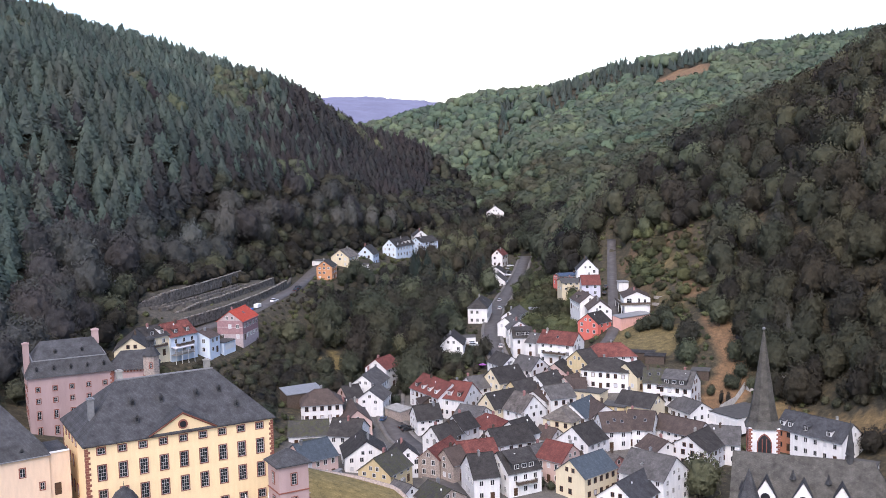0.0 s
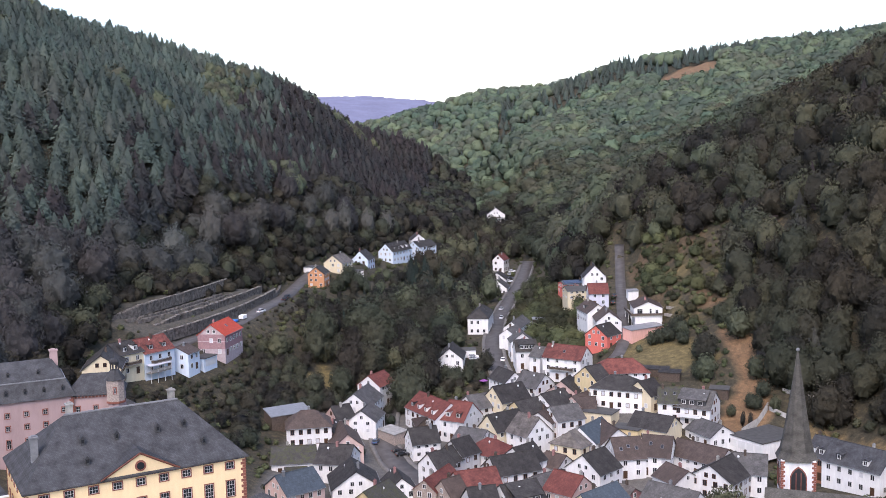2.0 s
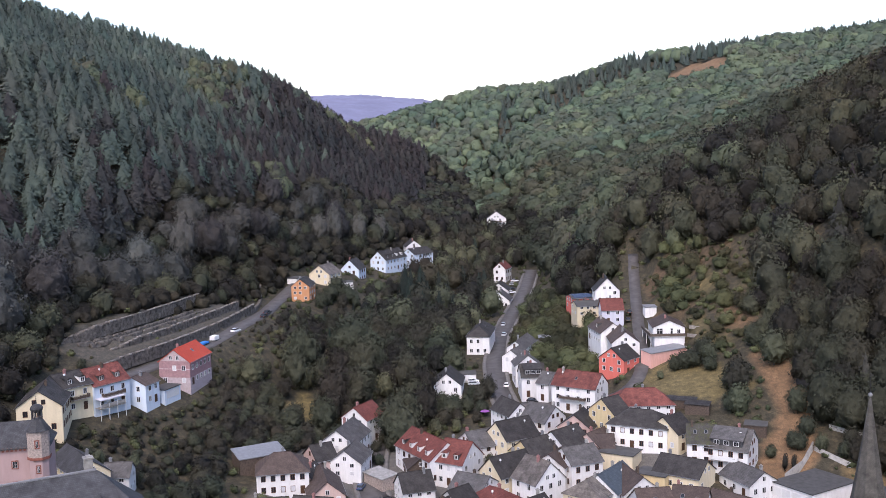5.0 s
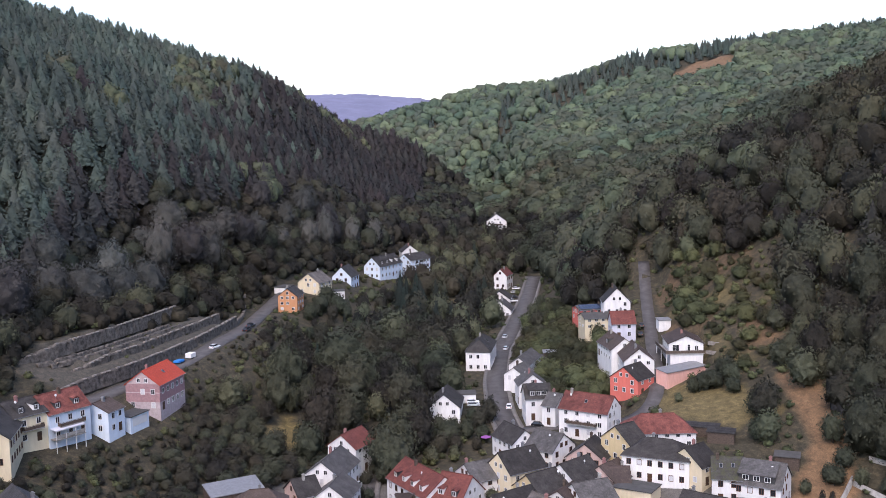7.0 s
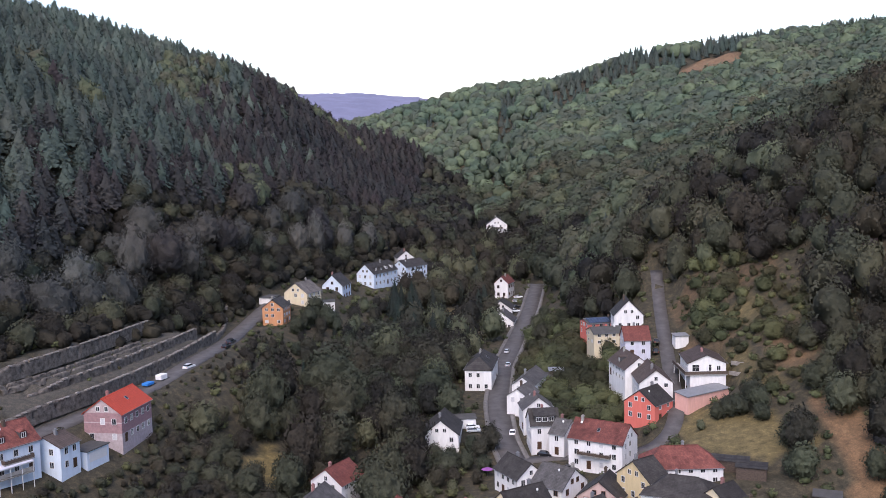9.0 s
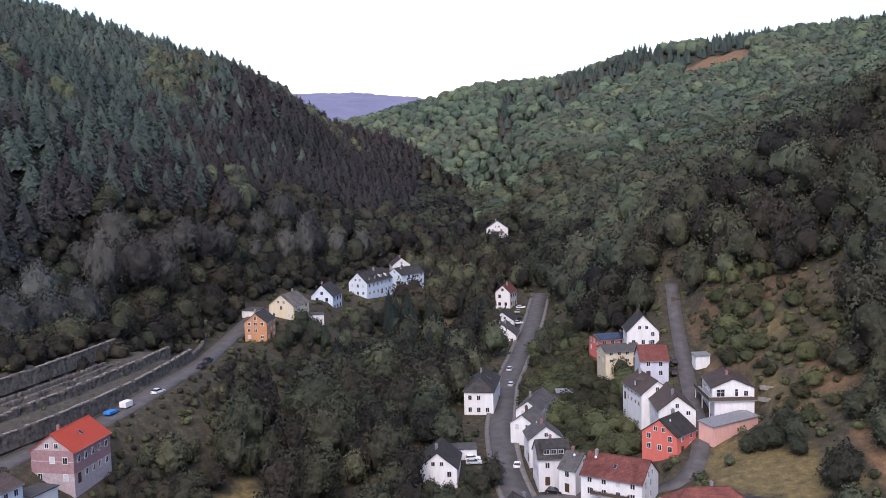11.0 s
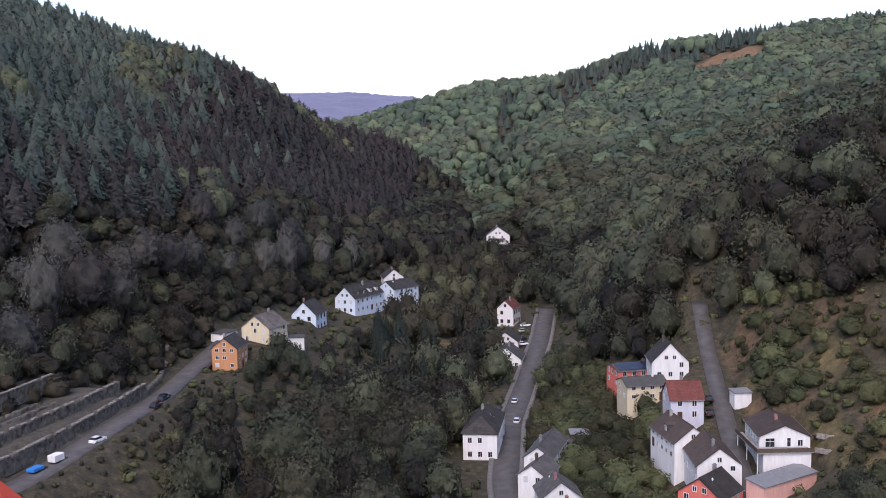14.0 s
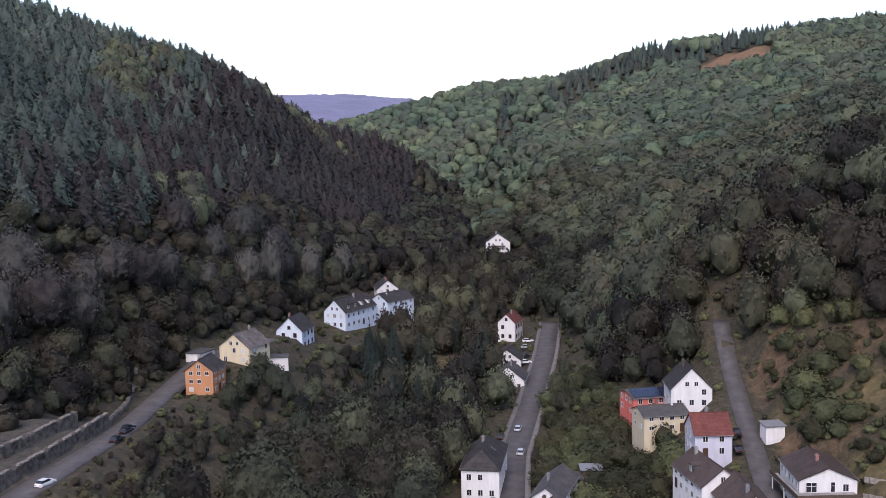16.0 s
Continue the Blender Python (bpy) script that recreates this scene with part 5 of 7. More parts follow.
for r, z, kind in spire_rings:
    ring_v = []
    for k in range(8):
        a = radians(22.5 + 45 * k)
        if kind == 4:
            px = r * max(-1, min(1, math.cos(a) * 1.42))
            py = r * max(-1, min(1, math.sin(a) * 1.42))
        else:
            px, py = r * math.cos(a) * 1.05, r * math.sin(a) * 1.05
        ring_v.append(bm.verts.new((px, py, z)))
    loops.append(ring_v)
for lo, hi in zip(loops, loops[1:]):
    for i in range(8):
        j = (i + 1) % 8
        bm.faces.new((lo[i], lo[j], hi[j], hi[i]))
bm.faces.new(loops[0][::-1]), bm.faces.new(loops[-1])
spire = part("spire", bm, M["oldslate"], ctower)
bm = bmesh.new()
bmesh.ops.create_uvsphere(bm, u_segments=10, v_segments=8, radius=0.42, matrix=Matrix.Translation((0, 0, 48.8)))
part("ball", bm, M["metal"], spire, "pale metal ball")
bm = bmesh.new()
tube(bm, (0, 0, 48.8), (0, 0, 52.6), 0.05, 0.04, 6)
box(bm, -0.7, -0.04, 51.2, 0.7, 0.04, 51.3)
part("cross", bm, M["iron"], spire)
for rz in (0, 90, -90):
    # pointed belfry opening with a red surround
    bm = bmesh.new()
    outline = [(-1.7, 0), (1.7, 0), (1.7, 3.4), (1.35, 4.4), (0.75, 5.2), (0, 5.75), (-0.75, 5.2), (-1.35, 4.4), (-1.7, 3.4)]
    fr, bk = [bm.verts.new((x * 1.1, -4.02, z * 1.03 - 0.05)) for x, z in outline], [bm.verts.new((x * 1.1, -3.85, z * 1.03 - 0.05)) for x, z in outline]
    bm.faces.new(fr), bm.faces.new(bk[::-1])
    for i in range(9):
        bm.faces.new((fr[i], bk[i], bk[(i + 1) % 9], fr[(i + 1) % 9]))
    bel = part("belfry_window", bm, M["sandstone"], ctower, m=pose(0, 0, 16.2, 0, 0, rz))
    bm = bmesh.new()
    fr, bk = [bm.verts.new((x * 0.95, -4.08, z * 0.93 + 0.15)) for x, z in outline], [bm.verts.new((x * 0.95, -4.0, z * 0.93 + 0.15)) for x, z in outline]
    bm.faces.new(fr), bm.faces.new(bk[::-1])
    for i in range(9):
        bm.faces.new((fr[i], bk[i], bk[(i + 1) % 9], fr[(i + 1) % 9]))
    part("louvre", bm, M["iron"], bel)
    for x0 in (-0.55, 0.55):
        part("mullion", box(bmesh.new(), x0 - 0.09, -4.18, 0.2, x0 + 0.09, -4.05, 4.4), M["sandstone"], bel)
    bm = bmesh.new()
    box(bm, 0.2, -4.0, 13.6, 1.9, -3.88, 15.2)

nave = thing("church_nave", pose(80.0, 241.5, 2.0, 0, 0, -20), "long church nave with a grey slate roof and white gables", "church")
NL, NW, NE, NR = 32.0, 15.0, 12.0, 21.2
FOOT.append((80.0, 241.5, -20, NL, NW))
part("wall", gable_wall(NL, NW, NE, NR, 0), M["white"], nave)
nroof = part("roof", roof_slabs(NL, NW, NE, NR, 0, 0.5, 0.3), M["oldslate"], nave)
bm = bmesh.new()
va = [bm.verts.new(p) for p in ((NL / 2, -NW / 2, -3), (NL / 2 + 5, -3.2, -3), (NL / 2 + 5, 3.2, -3), (NL / 2, NW / 2, -3), (NL / 2, -NW / 2, NE), (NL / 2 + 5, -3.2, NE), (NL / 2 + 5, 3.2, NE), (NL / 2, NW / 2, NE))]
for f in ((0, 1, 5, 4), (1, 2, 6, 5), (2, 3, 7, 6), (4, 5, 6, 7)):
    bm.faces.new([va[q] for q in f])
apse = part("apse", bm, M["white"], nave)
bm = bmesh.new()
va = [bm.verts.new(p) for p in ((NL / 2 - 0.1, -NW / 2 - 0.5, NE - 0.3), (NL / 2 + 5.5, -3.5, NE - 0.3), (NL / 2 + 5.5, 3.5, NE - 0.3), (NL / 2 - 0.1, NW / 2 + 0.5, NE - 0.3), (NL / 2 - 0.1, 0, NR))]
for f in ((0, 1, 4), (1, 2, 4), (2, 3, 4), (0, 4, 3), (0, 3, 2, 1)):
    bm.faces.new([va[q] for q in f])
part("apse_roof", bm, M["oldslate"], nave)
for k in range(3):
    u = -8 + k * 8.5
    bm = bmesh.new()
    va = [bm.verts.new(p) for p in ((u - 2.8, -NW / 2 - 0.6, 2), (u + 2.8, -NW / 2 - 0.6, 2), (u + 2.8, -NW / 2 - 0.6, NE + 0.5), (u - 2.8, -NW / 2 - 0.6, NE + 0.5), (u, -NW / 2 - 0.6, NE + 5), (u - 2.8, -NW / 2 + 2, NE + 0.5), (u + 2.8, -NW / 2 + 2, NE + 0.5), (u, -NW / 2 + 4.6, NE + 5))]
    for f in ((0, 1, 2, 4, 3), (3, 4, 7, 5), (2, 6, 7, 4)):
        bm.faces.new([va[q] for q in f])
    cross = part("cross_gable", bm, M["white"], nave)
    bm = bmesh.new()
    va = [bm.verts.new(p) for p in ((u - 3.2, -NW / 2 - 0.9, NE - 0.1), (u + 3.2, -NW / 2 - 0.9, NE - 0.1), (u, -NW / 2 - 0.9, NE + 5.25), (u - 3.2, -NW / 2 + 2.2, NE - 0.1), (u + 3.2, -NW / 2 + 2.2, NE - 0.1), (u, -NW / 2 + 5.0, NE + 5.25))]
    for f in ((0, 2, 5, 3), (2, 1, 4, 5)):
        bm.faces.new([va[q] for q in f])
    rf = part("gable_roof", bm, M["slate"], cross)
    bm = bmesh.new()
    bmesh.ops.create_cone(bm, cap_ends=True, segments=20, radius1=1.1, radius2=1.1, depth=0.2, matrix=Matrix.Translation((u, -NW / 2 - 0.65, NE + 0.8)) @ Euler((radians(90), 0, 0)).to_matrix().to_4x4())
    part("rose_window", bm, M["glass"], cross)
for u, v in ((-13.5, -6.0), (-2.0, -3.6), (6.0, -3.9)):
    bm = bmesh.new()
    bmesh.ops.create_cone(bm, cap_ends=True, segments=4, radius1=0.8, radius2=0.03, depth=2.4, matrix=Matrix.Translation((u, v - 0.6, NR + v * (NR - NE) / (NW / 2) + 1.1)))
    part("roof_vent", bm, M["slate"], nroof)
fl = thing("ridge_turret", pose(80.0, 241.5, 2.0, 0, 0, -20) @ pose(10.6, 0, NR), "slender slate ridge turret on the church roof", "turret")
bm = bmesh.new()
tube(bm, (0, 0, -1.0), (0, 0, 1.4), 0.85, 0.85, 8)
tube(bm, (0, 0, 1.4), (0, 0, 1.9), 1.15, 0.95, 8)
tube(bm, (0, 0, 1.9), (0, 0, 9.5), 0.95, 0.05, 8)
part("spirelet", bm, M["slate"], fl)
stair = thing("stair_turret", pose(66.2, 238.0, 2.0, 0, 0, -20), "round stair turret with a pointed slate roof", "turret")
part("shaft", tube(bmesh.new(), (0, 0, -3), (0, 0, 12.5), 2.0, 2.0, 8), M["white"], stair)
part("cap", tube(bmesh.new(), (0, 0, 12.4), (0, 0, 19.5), 2.6, 0.06, 8), M["slate"], stair)
FOOT.append((66.2, 238.0, 0, 5, 5))

# ---- flat garages and outbuildings ----
def flat_shed(x, y, z, turn, L, W, h, wall, roof, label, doors=0, slope=0.0):
    """A flat or lean-to outbuilding with a thin overhanging roof and broad doors at the front."""
    s = thing("shed", pose(x, y, z, 0, 0, turn), label, "shed", "outbuildings")
    FOOT.append((x, y, turn, L, W))
    bm = bmesh.new()
    lo = [bm.verts.new((sx * L / 2, sy * W / 2, -2)) for sx, sy in ((-1, -1), (1, -1), (1, 1), (-1, 1))]
    hi = [bm.verts.new((sx * L / 2, sy * W / 2, h + (slope if sy > 0 else 0))) for sx, sy in ((-1, -1), (1, -1), (1, 1), (-1, 1))]
    bm.faces.new(lo[::-1]), bm.faces.new(hi)
    for i in range(4):
        j = (i + 1) % 4
        bm.faces.new((lo[i], lo[j], hi[j], hi[i]))
    part("wall", bm, M[wall], s)
    bm = bmesh.new()
    a, c = L / 2 + 0.25, W / 2 + 0.3
    lo = [bm.verts.new((sx * a, sy * c, h + 0.02 + (slope if sy > 0 else 0))) for sx, sy in ((-1, -1), (1, -1), (1, 1), (-1, 1))]
    hi = [bm.verts.new((sx * a, sy * c, h + 0.24 + (slope if sy > 0 else 0))) for sx, sy in ((-1, -1), (1, -1), (1, 1), (-1, 1))]
    bm.faces.new(lo[::-1]), bm.faces.new(hi)
    for i in range(4):
        j = (i + 1) % 4
        bm.faces.new((lo[i], lo[j], hi[j], hi[i]))
    part("roof", bm, M[roof], s)
    for k in range(doors):
        u = (k + 0.5) / doors * L - L / 2
        part("garage_door", box(bmesh.new(), u - L / doors * 0.4, -W / 2 - 0.06, 0.05, u + L / doors * 0.4, -W / 2 + 0.02, min(h - 0.3, 2.3)), M["frame"], s)
    return s


flat_shed(88.0, 326.0, 8.6, -57, 12.6, 17, 3.2, "white", "greyflat", "white flat-roofed garage row with pale doors", 4, 0)
flat_shed(-57.6, 340.6, 14.1, 30, 13, 7, 3.2, "wood", "metal", "open timber barn with a sheet-metal roof", 0, 1.2)
flat_shed(-88.6, 361.2, 28.6, 70, 7.5, 5.0, 2.7, "bluecast_white", "greyflat", "low white garage with a grey felt roof", 1, 0)
flat_shed(-0.6, 429.6, 15.5, 4, 6.5, 5.5, 2.8, "white", "greyflat", "white flat-roofed garage beside a house", 1, 0)
flat_shed(69.7, 456.2, 34.7, 8, 4.4, 3.2, 2, "white", "metal", "small white shed with a bright metal roof", 0, 0.4)
flat_shed(-24.9, 344.8, 6.2, -50, 9, 5, 3.2, "stone", "concrete", "low lean-to with a weathered concrete roof", 0, 0.6)
flat_shed(41.7, 347.2, 10.0, -30, 10, 7, 4.2, "cream", "greyflat", "cream flat-roofed annex between houses", 0, 0)
flat_shed(48.3, 331.8, 8.7, -30, 8, 6, 4.4, "yellow", "greyflat", "ochre flat-roofed annex between houses", 0, 0)
flat_shed(81.6, 355.6, 16.4, -20, 6, 4, 2.4, "wood", "greyflat", "small timber garden shed at the meadow's edge", 0, 0.3)
flat_shed(68.1, 368.7, 19.2, -20, 7, 4, 2.4, "wood", "dark", "dark timber garden shed behind the houses", 0, 0.3)
flat_shed(62.6, 373.8, 19.7, -20, 12, 4, 2.2, "wood", "dark", "low row of dark garden sheds", 0, 0.2)
flat_shed(-40.8, 282.5, 5.2, -32, 6, 4, 2.6, "pale", "metal", "small pale blue outbuilding below the palace bank", 0, 0.5)
flat_shed(109.6, 279.1, 6.0, -30, 7, 5, 3, "white", "greyflat", "white single garage with a flat roof", 1, 0)
flat_shed(-56.0, 537.5, 35.6, 10, 7, 5, 2.2, "white", "greyflat", "white flat-roofed carport between houses", 0, 0)
flat_shed(-77.6, 531.5, 38.2, 70, 8, 5, 2.8, "white", "greyflat", "white flat-roofed garage dug into the bank", 1, 0)
flat_shed(25.9, 468.0, 19.0, 0, 6, 5, 2.6, "wood", "greyflat", "grey garden shed behind the street houses", 0, 0.3)
flat_shed(30.8, 469.7, 20.7, 0, 5, 4, 2.4, "wood", "metal", "small garden shed with a pale sheet roof", 0, 0.3)
flat_shed(-49.0, 303.3, 8.5, 10, 6, 4, 2.4, "wood", "moss", "mossy lean-to in a back yard", 0, 0.4)
flat_shed(25.8, 301.2, 5.5, -40, 8, 5, 3, "wood", "dark", "timber balcony annex in a back yard", 0, 0.4)

# terrace roof on posts in front of the red-roofed house
for x, y, z, turn, L, W in ((-98.6, 342.6, 33.4, 57, 8.5, 3.6),):
    roof = thing("terrace_roof", pose(x, y, z, 0, 0, turn), "pale sheet terrace roof on white posts beside a house", "canopy", "")
    part("sheet", box(bmesh.new(), -L / 2, -W / 2, -0.06, L / 2, W / 2, 0.06, 0.02), M["lavender"], roof, m=pose(0, 0, 0, 6))
    part("beam", box(bmesh.new(), -L / 2, -W / 2 + 0.05, -0.42, L / 2, -W / 2 + 0.2, -0.26), M["frame"], roof)
    for k in range(4):
        px = -L / 2 + 0.15 + k * (L - 0.3) / 3
        part("post", box(bmesh.new(), px - 0.07, -W / 2 + 0.06, -7.0, px + 0.07, -W / 2 + 0.2, -0.42), M["frame"], roof)
    part("railing", box(bmesh.new(), -L / 2, -W / 2 + 0.1, -2.2, L / 2, -W / 2 + 0.16, -1.35), M["concrete"], roof)
    part("deck", box(bmesh.new(), -L / 2, -W / 2, -2.65, L / 2, W / 2, -2.45, 0.02), M["concrete"], roof)

# garden parasol
parasol = thing("parasol", pose(5.2, 393.0, spot(5.2, 393.0)), "open purple garden parasol on a thin pole", "parasol")
part("pole", tube(bmesh.new(), (0, 0, 0), (0, 0, 2.5), 0.03, 0.03, 6), M["metal"], parasol)
part("canopy", tube(bmesh.new(), (0, 0, 2.05), (0, 0, 2.6), 1.6, 0.05, 8), M["purple"], parasol)

# concrete walls that hold the bank behind the garage row
for pts, rise in (([(82.5, 331.5), (86, 336), (90.5, 341), (94.5, 346)], 3.4), ([(94.8, 345.6), (98, 341.5), (101.5, 337)], 2.6), ([(101, 352), (105, 349), (110, 345)], 2.2)):
    run = dense(pts, 2.0)
    v, f = strip(run, np.maximum(ground_height(*run.T), 11.0) + np.linspace(1.2, rise - 1.2, len(run)), -0.2, 0.2, 0, 5.0)
    tagged(new("retaining_wall", quick_mesh("retaining_wall", v, f, M["concrete"])), "pale weathered concrete retaining wall in the bank", "wall")

# chalet on its basement block, and the long pink garage below it
house(71.2, 431.8, 28.0, 87, 14.0, 11.0, 6.5, 8.9, "white", "brown", storeys=2)
base = thing("terrace_block", pose(70.2, 421.0, 28.0, 0, 0, 1), "white rendered basement block carrying a roof terrace", "house")
FOOT.append((70.2, 423, 0, 12, 6))
part("wall", prism(bmesh.new(), [(-5.2, 0), (5.2, 0), (5.2, 3.6), (-5.2, 3.6)], -4, 3.8), M["white"], base)
bm = bmesh.new()
box(bm, -6.7, -0.5, 3.8, 5.6, 3.7, 4.02)
box(bm, -6.7, 3.7, 3.8, -5.0, 16.0, 4.02)
part("deck", bm, M["concrete"], base)
bm = bmesh.new()
box(bm, -6.7, -0.5, 4.04, 5.6, -0.4, 4.95)
box(bm, -6.7, -0.4, 4.04, -6.6, 16.0, 4.95)
part("balustrade", bm, M["wood"], base)
for y in (0.2, 8, 15):
    part("post", box(bmesh.new(), -6.5, y, -1, -6.3, y + 0.2, 3.8), M["white"], base)
for u in (-2.6, 2.2):
    window(base, pose(u, 3.74, 4.1), 2.0, 1.9)
flat_shed(67.1, 414.8, 25.3, 34.7, 17, 4.7, 3.2, "salmon", "metal", "long salmon pink garage with a grey sheet roof", 0, 0.7)
for k in range(3):
    x, y = 77.2 + 1.4 * k, 417.6 + 3.0 * k
    edging = thing("garden_edging", pose(x, y, spot(x, y), 0, 0, -38), "pale stone edging of a terraced garden bed", "edging", "garden edgings")
    for j in range(6):
        part("stone", box(bmesh.new(), j * 1.0 - 2.6, -0.2, -0.8, j * 1.0 - 1.65, 0.2, 0.35 + 0.05 * (j % 2), 0.04), M["coping"], edging)

# ---- stone terrace walls ----
def rubble_face(line, zs, drop, thick, seed):
    """A crumbling wall: rough face of uneven stones, notched top, back and ends."""
    rows = max(3, int(drop / 0.55))
    t = np.gradient(line, axis=0)
    t /= np.hypot(*t.T)[:, None]
    side = np.stack([t[:, 1], -t[:, 0]], 1)
    r = random.Random(seed)
    k = len(line)
    notch = np.array([0.16 * noise.noise((q * 0.3, seed, 0)) - (r.uniform(0.3, 1.0) if r.random() < 0.10 else 0) for q in range(k)])
    hollow = np.array([0.5 if noise.noise((q * 0.31, seed, 7)) > 0.3 else 0.0 for q in range(k)])
    v = []
    for j in range(rows + 1):
        u = j / rows
        out = np.array([0.15 + 0.12 * noise.noise((q * 0.7, j * 0.8, seed)) + r.uniform(-0.08, 0.08) for q in range(k)])
        out = out - hollow * (0.15 < u < 0.7) + 0.25 * u
        v.append(np.c_[line + side * out[:, None], zs + notch * (1 - u) - drop * u])
    v.append(np.c_[line - side * thick, zs + notch])
    v.append(np.c_[line - side * thick, zs - drop])
    v = np.concatenate(v)
    i = np.arange(k - 1)
    pairs = [(j, j + 1) for j in range(rows)] + [(rows + 1, 0), (rows + 2, rows + 1)]
    f = [np.stack([i + a * k, i + a * k + 1, i + c * k + 1, i + c * k], 1) for a, c in pairs]
    for e in (0, k - 1):
        f.append(np.array([(e + j * k, e + (j + 1) * k, e + (rows + 2) * k, e + (rows + 1) * k) for j in range(rows)]))
    return v, np.concatenate(f)


for level, pts in TERRACES:
    fine = dense(pts, 0.6)
    line = dense(pts, 2.0)
    k = len(line)
    rise = lambda q: level + np.interp(q[:, 1], [q[0, 1], q[0, 1] + 13, q[-1, 1]], [-2.6, -0.5, 0.2])
    zs = rise(line)
    v, f = rubble_face(fine, rise(fine) + 0.1, 4.0, 1.2, int(level * 10))
    w = thing("terrace_wall", pose(0, 0, 0), "old rubble-stone terrace wall with weeds on its broken top", "wall", "terrace walls")
    part("masonry", quick_mesh("masonry", v, f, M["rubble"]), None, w)
    r = random.Random(int(level))
    side = np.gradient(line, axis=0)
    side /= np.hypot(*side.T)[:, None]
    for j in range(1, k - 1):
        # coping stones, some missing
        if r.random() < 0.38:
            continue
        a = math.degrees(math.atan2(side[j, 1], side[j, 0]))
        bm = bmesh.new()
        hgt = r.uniform(0.18, 0.4)
        box(bm, -r.uniform(0.5, 0.95), -0.35, -0.1, r.uniform(0.5, 0.95), 0.35, hgt, 0.05)
        part("coping_stone", bm, M["coping"], w, m=pose(line[j, 0] + 0.1, line[j, 1], zs[j] + 0.1, 0, r.uniform(-3, 3), a + r.uniform(-5, 5)))

# low stone kerbs in steps across the decks
for level, share, cut in ((41.35, 0.35, 0.05), (41.9, 0.62, 0.1)):
    lower, upper = (TERRACES[1][1], TERRACES[2][1]) if share > 0 else (TERRACES[1][1], TERRACES[0][1])
    pts = [tuple(np.array(p) + (np.array(q) - np.array(p)) * abs(share)) for p, q in zip(lower, upper)]
    line = dense(pts[:-1], 0.6)
    v, f = rubble_face(line, np.full(len(line), level), 1.5, 0.6, int(level * 10))
    w = thing("terrace_step", pose(0, 0, 0), "low crumbling stone step across the terrace deck", "wall", "terrace walls")
    part("masonry", quick_mesh("masonry", v, f, M["rubble"]), None, w)

# wall of the street above the terraces
line = dense([(-84.6, 470), (-85.6, 486), (-87.6, 500), (-89.5, 509)], 0.6)
v, f = rubble_face(line, ground_height(*line.T) + 1.6, 3.0, 0.9, 77)
tagged(new("roadside_wall", quick_mesh("roadside_wall", v, f, M["rubble"])), "low rubble wall holding the bank above the street", "wall")


# ---- trailers parked on the street ----
for x, y, turn, mat, word, L, h in ((-87.0, 414.5, 72, "white", "white box trailer parked beside the street", 3.0, 1.9), (-89.2, 409.0, 72, "tarp", "open trailer under a bright blue tarpaulin", 3.2, 1.15)):
    tr = thing("box_trailer", pose(x, y, spot(x, y) + 0.3, 0, 0, turn), word, "trailer", "parked trailers")
    part("box", box(bmesh.new(), -L / 2, -1.0, 0.45, L / 2, 1.0, h, 0.06), M[mat], tr)
    part("chassis", box(bmesh.new(), -L / 2 + 0.2, -0.8, 0.3, L / 2 + 1.3, 0.8, 0.44), M["iron"], tr)
    for side in (-1, 1):
        part("wheel", tube(bmesh.new(), (0, side * 0.78, 0.3), (0, side * 1.0, 0.3), 0.3, 0.3, 12), M["iron"], tr)


